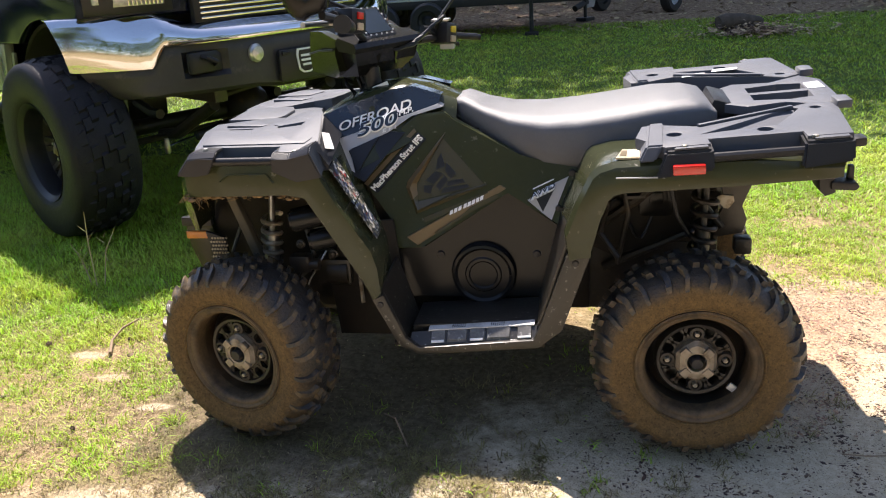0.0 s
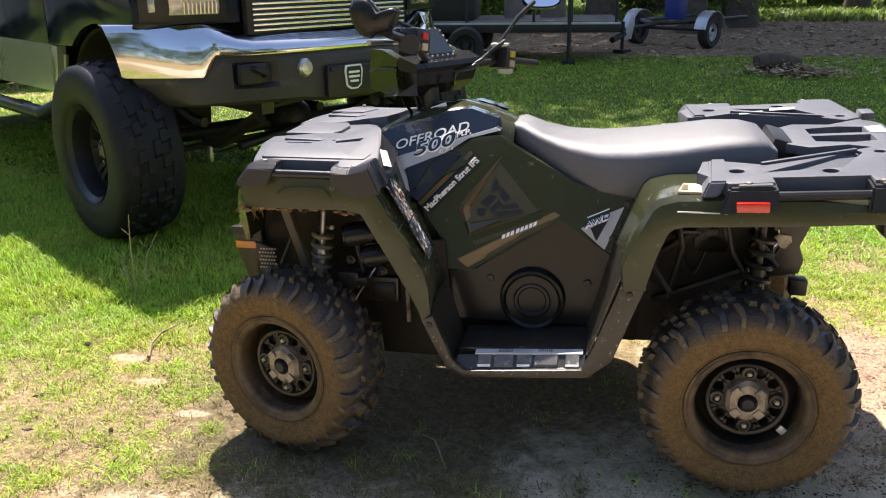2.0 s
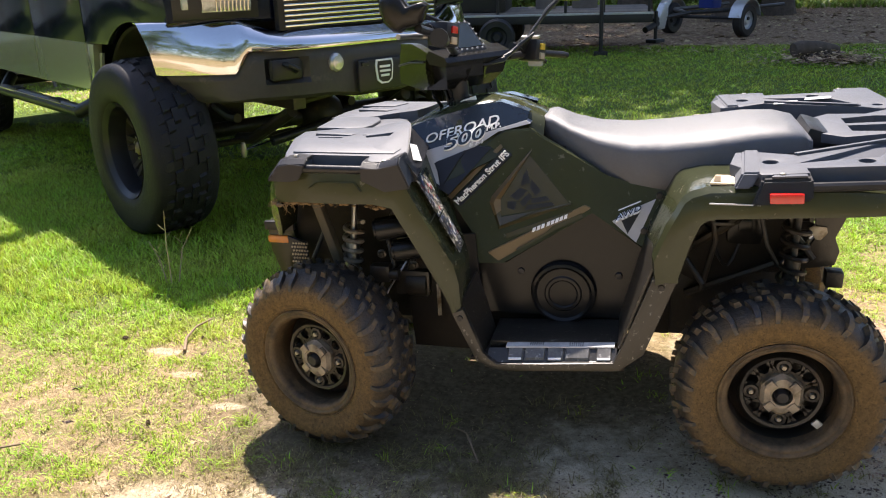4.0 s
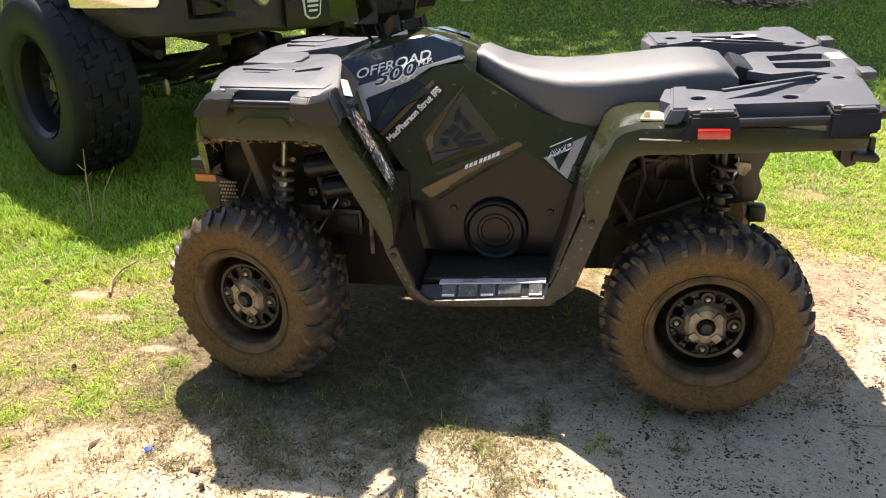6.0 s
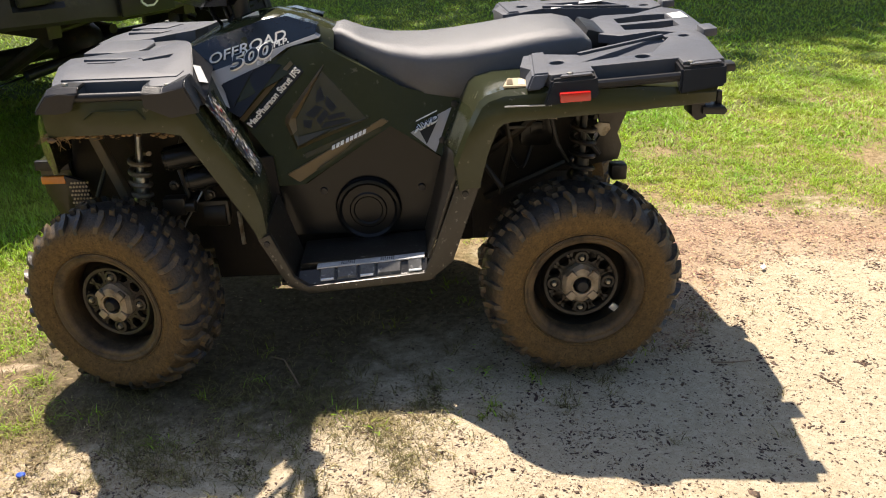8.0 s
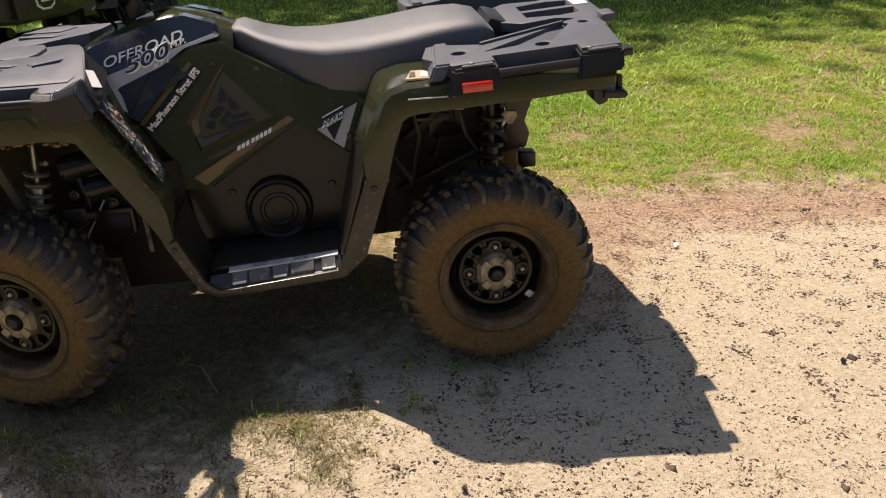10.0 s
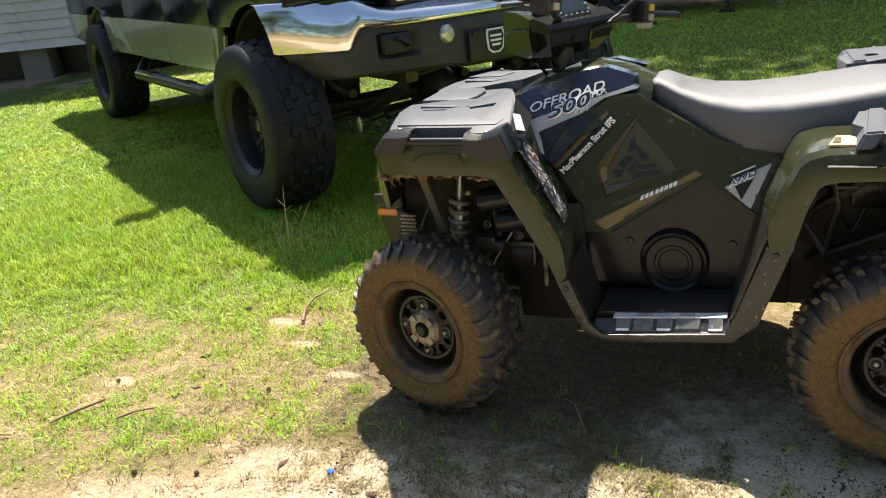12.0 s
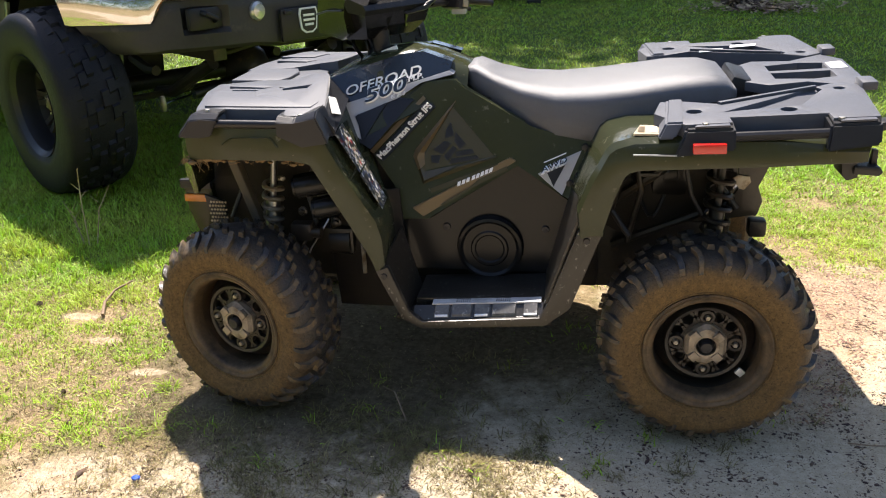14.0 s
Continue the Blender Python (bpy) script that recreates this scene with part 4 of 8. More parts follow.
def front_rack():
    rack = deck(atv, "front_rack", [(-0.772, -0.135), (-0.772, 0.135), (-0.750, 0.175), (-0.560, 0.165), (-0.520, 0.120), (-0.520, -0.120), (-0.560, -0.165), (-0.750, -0.175)], 0.868, 0.890, 0.006, "black moulded front cargo rack")
    for s in (LEFT, RIGHT):
        y = lambda v: mirror(s, v)
        wing = deck(rack, "rack_wing", [(-0.802, y(-0.120)), (-0.792, y(-0.235)), (-0.735, y(-0.430)), (-0.716, y(-0.492)), (-0.650, y(-0.492)), (-0.646, y(-0.452)), (-0.478, y(-0.452)), (-0.474, y(-0.492)), (-0.385, y(-0.492)), (-0.372, y(-0.440)), (-0.402, y(-0.300)), (-0.428, y(-0.190)), (-0.452, y(-0.130)), (-0.486, y(-0.100)), (-0.560, y(-0.135)), (-0.640, y(-0.100))], 0.852, 0.902,
                    holes=[[(-0.705, y(-0.250)), (-0.625, y(-0.250)), (-0.632, y(-0.272)), (-0.695, y(-0.272))], [(-0.545, y(-0.270)), (-0.458, y(-0.276)), (-0.464, y(-0.298)), (-0.538, y(-0.292))]])
        for v in wing.data.vertices:
            u = abs(v.co.y)
            k = max(0.0, min(1.0, (v.co.x + 0.60) / 0.17)) * max(0.0, min(1.0, (0.40 - u) / 0.16))
            v.co.z += -0.016 * max(0.0, (u - 0.39) / 0.10) + 0.034 * k - 0.012 * max(0.0, (-0.70 - v.co.x) / 0.10)
        # raised plateau with a pointed notch
        bm = bmesh.new()
        prism(bm, [(-0.742, y(-0.285)), (-0.708, y(-0.440)), (-0.650, y(-0.440)), (-0.470, y(-0.440)), (-0.412, y(-0.438)), (-0.400, y(-0.405)), (-0.422, y(-0.318)), (-0.545, y(-0.312)), (-0.560, y(-0.296)), (-0.592, y(-0.356)), (-0.622, y(-0.286))], 0.892, 0.9055, 0.002, axis="z")
        for v in bm.verts:
            v.co.z -= 0.010 * max(0.0, (abs(v.co.y) - 0.39) / 0.06)
        part("rack_panel", bm, RACK, rack)
        # steps on the inner half
        for pts, z0, z1 in (([(-0.560, -0.262), (-0.530, -0.266), (-0.505, -0.215), (-0.545, -0.185)], 0.898, 0.913), ([(-0.730, -0.205), (-0.620, -0.190), (-0.585, -0.225), (-0.610, -0.240), (-0.722, -0.228)], 0.894, 0.907)):
            bm = bmesh.new()
            prism(bm, [(a, y(b)) for a, b in pts], z0, z1, 0.004, axis="z")
            part("rack_step", bm, RACK, rack)
        bm = bmesh.new()
        tube(bm, [(-0.668, y(-0.505), 0.864), (-0.478, y(-0.505), 0.864)], 0.0115, 12)
        part("rack_bar", bm, BLACK, rack, "round black tie-down bar")
        # end brackets with sloped outer faces
        for top, low in (([(-0.722, 0.888), (-0.690, 0.892), (-0.642, 0.892)], [(-0.758, 0.828), (-0.700, 0.826), (-0.664, 0.832)]), ([(-0.484, 0.888), (-0.436, 0.882), (-0.376, 0.902)], [(-0.484, 0.836), (-0.418, 0.806), (-0.345, 0.818)])):
            bm = bmesh.new()
            loft(bm, [[(x, y(-0.430), z) for x, z in top + low[::-1]], [(x, y(-0.500), z) for x, z in top + [(a, b + 0.016) for a, b in low[::-1]]], [(x, y(-0.521), z - 0.014) for x, z in top] + [(x, y(-0.523), z) for x, z in low[::-1]]])
            bmesh.ops.bevel(bm, geom=list(bm.edges), offset=0.003, segments=2, affect="EDGES")
            br = part("rack_bracket", bm, BLACK, rack, smooth=20)
            bm = bmesh.new()
            lathe(bm, [(0, 0.004), (0.007, 0.003), (0.008, -0.002)], 6, "z", (top[1][0] + 0.010, y(-0.486), top[1][1] + 0.003))
            part("bracket_bolt", bm, STEEL, br)
        # rear corner facet that falls towards the tank
        A, B, C, D = (Vector((a, y(b), c)) for a, b, c in ((-0.432, -0.170, 0.918), (-0.374, -0.470, 0.892), (-0.338, -0.470, 0.838), (-0.372, -0.200, 0.868)))
        bm = bmesh.new()
        n = (B - A).cross(D - A).normalized() * (0.010 if s == LEFT else -0.010)
        loft(bm, [[tuple(p - n) for p in (A, B, C, D)], [tuple(p) for p in (A, B, C, D)]])
        part("rack_corner", bm, BLACK, rack, "dark rear corner facet")
        if s == LEFT:
            bm = bmesh.new()
            at = lambda u, v: A.lerp(B, u).lerp(D.lerp(C, u), v)
            q = [at(0.50, 0.12), at(0.34, 0.45), at(0.56, 0.92), at(0.76, 0.52)]
            loft(bm, [[tuple(p + n * 0.05) for p in q], [tuple(p + n * 0.2) for p in q]])
            part("sticker", bm, WHITE, rack, "white diamond-shaped sticker")
    bm = bmesh.new()
    prism(bm, [(-0.77, -0.10), (-0.62, -0.10), (-0.60, -0.05), (-0.60, 0.05), (-0.62, 0.10), (-0.77, 0.10)], 0.890, 0.900, 0.005, axis="z")
    part("rack_lid", bm, RACK, rack)


front_rack()


def rear_rack():
    rack = deck(atv, "rear_rack", [(0.745, -0.100), (0.800, -0.150), (0.905, -0.130), (1.010, -0.200), (1.050, -0.120), (1.055, 0.120), (1.010, 0.200), (0.905, 0.130), (0.800, 0.150), (0.745, 0.100)], 0.872, 0.898, 0.006, "black moulded rear cargo rack", [[(0.830, sy * 0.014), (0.830, sy * 0.080), (0.925, sy * 0.100), (0.990, sy * 0.085), (0.990, sy * 0.014)] for sy in (-1, 1)])
    # centre well: two dark pockets
    for s in (LEFT, RIGHT):
        y = lambda v: mirror(s, v)
        wing = deck(rack, "rack_wing", [(0.500, y(-0.290)), (0.545, y(-0.285)), (0.640, y(-0.330)), (0.900, y(-0.210)), (0.965, y(-0.170)), (1.020, y(-0.205)), (1.005, y(-0.330)), (0.985, y(-0.505)), (0.880, y(-0.505)), (0.880, y(-0.462)), (0.655, y(-0.462)), (0.655, y(-0.505)), (0.545, y(-0.510)), (0.478, y(-0.400))], 0.848, 0.902, holes=[[(0.645, y(-0.412)), (0.905, y(-0.215)), (0.915, y(-0.235)), (0.836, y(-0.378)), (0.740, y(-0.392))], round_hole(0.577, y(-0.395)), round_hole(0.800, y(-0.412)), round_hole(0.960, y(-0.230), 0.014)])
        # sloping floor of the sunken triangle
        bm = bmesh.new()
        loft(bm, [[(0.635, y(-0.425), 0.884), (0.915, y(-0.205), 0.896), (0.850, y(-0.385), 0.862)], [(0.635, y(-0.425), 0.880), (0.915, y(-0.205), 0.890), (0.850, y(-0.385), 0.852)]])
        part("deck_pocket", bm, RACK, wing)
        bm = bmesh.new()
        prism(bm, [(0.640, y(-0.336)), (0.900, y(-0.216)), (0.905, y(-0.226)), (0.648, y(-0.346))], 0.901, 0.909, 0.002, axis="z")
        part("deck_rib", bm, RACK, wing)
        bm = bmesh.new()
        tube(bm, [(0.645, y(-0.516), 0.868), (0.890, y(-0.516), 0.868)], 0.012, 10)
        part("rack_bar", bm, BLACK, rack, "round black tie-down bar")
        for x0, x1, lx, rx in ((0.545, 0.660, -0.030, 0.0), (0.872, 0.985, -0.012, -0.004)):
            bm = bmesh.new()
            loft(bm, [[(x0, y(-0.455), 0.900), (x1, y(-0.455), 0.900), (x1, y(-0.455), 0.838), (x0, y(-0.455), 0.838)],
                      [(x0, y(-0.528), 0.892), (x1, y(-0.528), 0.892), (x1 + rx, y(-0.546), 0.842), (x0 + lx, y(-0.546), 0.830)]])
            bmesh.ops.bevel(bm, geom=list(bm.edges), offset=0.006, segments=2, affect="EDGES")
            br = part("rack_bracket", bm, BLACK, rack)
            bm = bmesh.new()
            lathe(bm, [(0, 0.005), (0.008, 0.004), (0.009, -0.003)], 6, "z", ((x0 + x1) / 2 - (0.01 if x0 < .6 else 0.03), y(-0.506), 0.899))
            part("bracket_bolt", bm, STEEL, br)
            bm = bmesh.new()
            prism(bm, [(x0 + .02, y(-.522)), (x1 - .012, y(-.522)), (x1 - .012, y(-.490)), (x0 + .035, y(-.490))], 0.894, 0.8995, 0.002, axis="z")
            part("bracket_pad", bm, RACK, br)
        # front claw of the wing beside the seat
        bm = bmesh.new()
        loft(bm, [[(0.478, y(-0.520), 0.868), (0.520, y(-0.520), 0.868), (0.540, y(-0.280), 0.880), (0.500, y(-0.280), 0.880)], [(0.500, y(-0.500), 0.905), (0.545, y(-0.500), 0.905), (0.560, y(-0.290), 0.908), (0.520, y(-0.290), 0.908)]])
        bmesh.ops.bevel(bm, geom=list(bm.edges), offset=0.005, segments=2, affect="EDGES")
        part("rack_claw", bm, RACK, rack)
        bm = bmesh.new()
        box(bm, (1.010, y(-0.215) - .035, 0.895), (1.050, y(-0.215) + .035, 0.918), None, 0.006)
        part("rack_stop", bm, RACK, rack)
    bm = bmesh.new()
    box(bm, (0.70, -0.10, 0.83), (0.775, 0.10, 0.905), Matrix.Translation((0.74, 0, 0.87)) @ Matrix.Rotation(radians(20), 4, "Y") @ Matrix.Translation((-0.74, 0, -0.87)), 0.012)
    part("seat_latch_box", bm, BLACK, rack)
    bm = bmesh.new()
    box(bm, (0.985, -0.500, 0.862), (1.018, -0.455, 0.884), None, 0.006)
    part("end_stop", bm, BLACK, rack)
    # sticker whose white also stands in for the pocket's sunlit wall
    bm = bmesh.new()
    prism(bm, [(0.995, 0.075), (1.040, 0.085), (1.040, 0.0), (0.995, 0.0)], 0.8985, 0.9000, axis="z")
    part("rack_label", bm, WHITE, rack, "white sticker that also stands for the pocket's sunlit wall")
    for x0, x1, y0, y1 in ((0.665, 0.735, 0.300, 0.345), (0.765, 0.845, 0.345, 0.385)):
        bm = bmesh.new()
        prism(bm, [(x0, y0), (x1, y0 + .01), (x1 + .01, y1), (x0 + .01, y1)], 0.9022, 0.9032, axis="z")
        part("rack_label", bm, WHITE, rack)
    rack.matrix_basis = Matrix.Translation((0.88, -0.45, 0.88)) @ Matrix.Rotation(radians(-3.4), 4, "Y") @ Matrix.Rotation(radians(2.2), 4, "X") @ Matrix.Translation((-0.88, 0.45, -0.88))


rear_rack()

# rear end: grille plate, hitch bracket, tail box
bm = bmesh.new()
prism(bm, [(0.930, 0.790), (0.965, 0.790), (0.968, 0.770), (0.975, 0.735), (0.950, 0.725), (0.935, 0.740)], -0.44, -0.36, 0.004)
prism(bm, [(0.960, 0.745), (1.020, 0.742), (1.028, 0.752), (1.020, 0.764), (0.960, 0.766)], -0.45, -0.35, 0.004)
prism(bm, [(1.005, 0.760), (1.020, 0.760), (1.018, 0.800), (1.006, 0.800)], -0.42, -0.40, 0.002)
part("tail_bracket", bm, BLACK, atv, "black rear lamp bracket")
bm = bmesh.new()
for y0 in (-0.24, 0.222):
    bm = bmesh.new()
    prism(bm, [(0.715, 0.780), (0.820, 0.785), (0.825, 0.745), (0.785, 0.640), (0.800, 0.600), (0.790, 0.560), (0.705, 0.545), (0.700, 0.575), (0.735, 0.640)], y0, y0 + 0.018, 0.003)
    part("rear_frame_plate", bm, UNDER, atv, "grimy black frame plate")
bm = bmesh.new()
lathe(bm, [(0.0, -0.262), (0.012, -0.262), (0.020, -0.255), (0.020, -0.235)], 20, centre=(0.770, 0, 0.745))
part("tail_lamp_back", bm, STEEL, atv)

# chassis, engine, arms, shocks
bm = bmesh.new()
box(bm, (-0.60, -0.14, 0.27), (0.72, 0.14, 0.50), None, 0.03)
part("skid_pan", bm, UNDER, atv, "grimy dark belly pan")
# the seat, tray and floor boxes are added to stop sunlight leaking through
for nm, lo, hi in (("engine_block", (-0.30, -0.20, 0.30), (0.36, 0.20, 0.72)), ("front_frame", (-0.85, -0.15, 0.40), (-0.40, 0.15, 0.80)), ("rear_frame", (0.36, -0.13, 0.30), (0.74, 0.13, 0.82)), ("seat_tub", (-0.50, -0.13, 0.66), (0.76, 0.13, 0.862)),
                   ("front_tray", (-0.77, -0.36, 0.846), (-0.40, 0.36, 0.872)), ("rear_tray", (0.52, -0.45, 0.838), (1.00, 0.45, 0.864)), ("floor_pan", (-0.20, -0.47, 0.300), (0.235, 0.47, 0.311))):
    bm = bmesh.new()
    box(bm, lo, hi, None, 0.012 if "pan" not in nm else 0.003)
    part(nm, bm, SHADED_BLACK, atv, "grimy dark " + nm.replace("_", " "))


def suspension(s):
    y = lambda v: mirror(s, v)
    for ax, sign in ((-0.645, -1), (0.642, 1)):
        for z0, z1 in ((0.30, 0.23), (0.42, 0.36)):
            bm = bmesh.new()
            tube(bm, [(ax - 0.10, y(-0.12), z0), (ax - 0.01, y(-0.37), z1)], 0.014, 8)
            tube(bm, [(ax + 0.10, y(-0.12), z0), (ax + 0.01, y(-0.37), z1)], 0.014, 8)
            part("control_arm", bm, UNDER, atv, "muddy tubular suspension arm")
        bm = bmesh.new()
        tube(bm, [(ax, y(-0.10), 0.30), (ax, y(-0.38), 0.29)], 0.022, 12)
        part("drive_shaft", bm, UNDER, atv)
        # coil-over
        top, foot = Vector((ax + 0.045, y(-0.24), 0.74)), Vector((ax + 0.02, y(-0.30), 0.34))
        bm = bmesh.new()
        tube(bm, [top, top.lerp(foot, 0.45)], 0.010, 10)
        tube(bm, [top.lerp(foot, 0.40), foot], 0.022, 12)
        shock = part("shock_absorber", bm, STEEL if ax < 0 else UNDER, atv, "coil-over shock absorber")
        bm = bmesh.new()
        pts = []
        for k in range(97):
            u = k / 96
            c = top.lerp(foot, (0.26 + 0.45 * u) if ax < 0 else (0.12 + 0.55 * u))
            a = 2 * math.pi * 6 * u
            pts.append(c + Vector((math.cos(a), math.sin(a), 0)) * (0.028 if ax < 0 else 0.034))
        tube(bm, pts, 0.0075, 6)
        part("coil_spring", bm, ALLOY if ax < 0 else UNDER, shock)
    for pts, r in (([(0.37, -0.20, 0.56), (0.50, -0.22, 0.66), (0.62, -0.23, 0.76)], 0.014), ([(0.40, -0.17, 0.43), (0.58, -0.20, 0.52), (0.74, -0.22, 0.60)], 0.013), ([(0.44, -0.20, 0.78), (0.47, -0.24, 0.62), (0.44, -0.22, 0.46)], 0.008)):
        bm = bmesh.new()
        tube(bm, [(a, y(b), c) for a, b, c in pts], r, 8)
        part("subframe_tube", bm, UNDER, atv, "grimy black frame tube")
    # dark sheet added for the deep shade inside the rear wheel well
    bm = bmesh.new()
    prism(bm, [(0.340, 0.800), (0.720, 0.800), (0.735, 0.650), (0.700, 0.560), (0.600, 0.520), (0.420, 0.480), (0.335, 0.520)], y(-0.200), y(-0.188), 0.004)
    part("well_shade", bm, SHADED_BLACK, atv, "dark sheet for the shade inside the wheel well")
    bm = bmesh.new()
    box(bm, (0.50, y(-0.19) - .03, 0.60), (0.60, y(-0.19) + .03, 0.71), None, 0.02)
    box(bm, (0.53, y(-0.215) - .012, 0.64), (0.57, y(-0.215) + .012, 0.68), None, 0.008)
    part("air_box", bm, GLOSS, atv, "dark moulded airbox corner")
    bm = bmesh.new()
    pts = [(0.40 + 0.012 * k, y(-0.215 - 0.012 * math.sin(k * 0.9)), 0.60 + 0.06 * math.sin(k * 0.55)) for k in range(14)]
    tube(bm, pts, 0.005, 6)
    part("wiring_loom", bm, BLACK, atv)
    for pts, r, mt in (([(0.66, -0.235, 0.78), (0.67, -0.24, 0.66), (0.73, -0.25, 0.58)], 0.010, UNDER), ([(0.36, -0.25, 0.74), (0.41, -0.27, 0.66), (0.39, -0.26, 0.57), (0.44, -0.28, 0.50)], 0.009, UNDER), ([(0.60, -0.25, 0.775), (0.585, -0.26, 0.70), (0.605, -0.27, 0.62), (0.64, -0.27, 0.56)], 0.006, BLACK),
                       ([(0.46, -0.26, 0.775), (0.545, -0.265, 0.765), (0.66, -0.26, 0.775)], 0.007, UNDER), ([(0.50, -0.27, 0.70), (0.56, -0.272, 0.705), (0.60, -0.27, 0.70)], 0.004, ALLOY)):
        bm = bmesh.new()
        tube(bm, [(a, y(b), c) for a, b, c in pts], r, 8)
        part("rear_hose", bm, mt, atv)
    for x0, z0, x1, z1 in ((0.445, 0.72, 0.535, 0.735), (0.450, 0.69, 0.525, 0.703), (0.455, 0.66, 0.520, 0.672)):
        bm = bmesh.new()
        box(bm, (x0, y(-0.215) - .02, z0), (x1, y(-0.215) + .02, z1), None, 0.004)
        part("airbox_fin", bm, UNDER, atv)
    bm = bmesh.new()
    box(bm, (0.765, y(-0.25) - .025, 0.505), (0.812, y(-0.25) + .025, 0.552), None, 0.008)
    part("frame_stop", bm, UNDER, atv)
    # pale patch in place of the sunlit ground seen through the frame plate
    bm = bmesh.new()
    prism(bm, [(0.712, 0.668), (0.726, 0.676), (0.758, 0.672), (0.762, 0.655), (0.746, 0.634), (0.732, 0.636)], y(-0.248), y(-0.243), 0.002)
    part("lit_opening", bm, ALLOY, atv, "pale patch standing for sunlit ground behind the plate's opening")
    # panel added behind the front wheel to stop sun leaking onto the ground
    bm = bmesh.new()
    prism(bm, [(-0.45, 0.60), (-0.22, 0.62), (-0.19, 0.24), (-0.42, 0.24)], y(-0.275), y(-0.262), 0.004)
    part("wheel_sun_stop", bm, SHADED_BLACK, atv, "black panel added to keep sun off the ground below")
    # bracing bar in front, wiring can and lamp pods
    bm = bmesh.new()
    prism(bm, [(-0.735, 0.762), (-0.708, 0.762), (-0.630, 0.515), (-0.655, 0.510)], y(-0.320), y(-0.285), 0.004)
    part("fender_stay", bm, material("dusty_stay", (0.10, 0.085, 0.06), 0.7, dirt=MUD, dirt_amount=0.15), atv, "dusty grey-brown mudguard stay")
    for x, z, r in ((-0.425, 0.680, 0.034), (-0.374, 0.618, 0.032)):
        bm = bmesh.new()
        lathe(bm, [(0.0, -0.058), (r * 0.80, -0.058), (r * 0.84, -0.052), (r * 0.98, -0.050), (r, -0.040), (r, 0.035), (r * 0.8, 0.048), (0.0, 0.05)], 28, "x")
        bmesh.ops.transform(bm, matrix=Matrix.Translation((x, y(-0.425), z)) @ Matrix.Rotation(radians(-9), 4, "Y") @ Matrix.Rotation(radians(12 if s == LEFT else -12), 4, "Z"), verts=bm.verts)
        part("breather_pod", bm, GLOSS, atv, "glossy black cylindrical housing")
    bm = bmesh.new()
    box(bm, (-0.425, y(-0.40) - .008, 0.630), (-0.385, y(-0.40) + .008, 0.644), None, 0.003)
    tube(bm, [(-0.42, y(-0.36), 0.70), (-0.40, y(-0.40), 0.64), (-0.36, y(-0.38), 0.58)], 0.006, 6)
    part("housing_clip", bm, ALLOY, atv)
    # hoses, ball joints and a caliper behind the wheel
    for pts, rr in (([(-0.46, -0.24, 0.72), (-0.50, -0.27, 0.62), (-0.47, -0.30, 0.52), (-0.52, -0.33, 0.44)], 0.008), ([(-0.40, -0.22, 0.74), (-0.43, -0.28, 0.62), (-0.41, -0.30, 0.54), (-0.44, -0.26, 0.44)], 0.011), ([(-0.74, -0.22, 0.70), (-0.70, -0.26, 0.62), (-0.74, -0.28, 0.52)], 0.007)):
        bm = bmesh.new()
        tube(bm, [(a, y(b), c) for a, b, c in pts], rr, 8)
        part("hose", bm, UNDER, atv)
    bm = bmesh.new()
    box(bm, (-0.535, y(-0.33) - .022, 0.475), (-0.470, y(-0.33) + .022, 0.530), Matrix.Identity(4), 0.010)
    lathe(bm, [(0.0, -0.02), (0.016, -0.02), (0.018, 0.02), (0.0, 0.02)], 14, "x", (-0.465, y(-0.335), 0.500))
    part("steering_knuckle", bm, UNDER, atv, "grimy steering knuckle")
    for x, z in ((-0.50, 0.560), (-0.40, 0.530)):
        bm = bmesh.new()
        lathe(bm, [(0, -0.012), (0.007, -0.011), (0.009, -0.004), (0.014, -0.002), (0.014, 0.006)], 10, centre=(x, y(-0.325), z))
        part("bolt", bm, UNDER, atv)
    bm = bmesh.new()
    tube(bm, [(-0.430, y(-0.30), 0.53), (-0.480, y(-0.33), 0.45), (-0.500, y(-0.36), 0.40)], 0.003, 6)
    part("brake_line", bm, STEEL, atv)
    bm = bmesh.new()
    lathe(bm, [(0.0, -0.035), (0.042, -0.033), (0.045, 0.03), (0.0, 0.035)], 20, "x", (-0.40, y(-0.27), 0.455))
    box(bm, (-0.47, y(-0.27) - .03, 0.42), (-0.36, y(-0.27) + .03, 0.50), None, 0.008)
    part("front_gearcase", bm, UNDER, atv)
    bm = bmesh.new()
    tube(bm, [(-0.335, y(-0.29), 0.46), (-0.330, y(-0.30), 0.36)], 0.007, 6)
    part("drain_hose", bm, ALLOY, atv)


both(suspension)

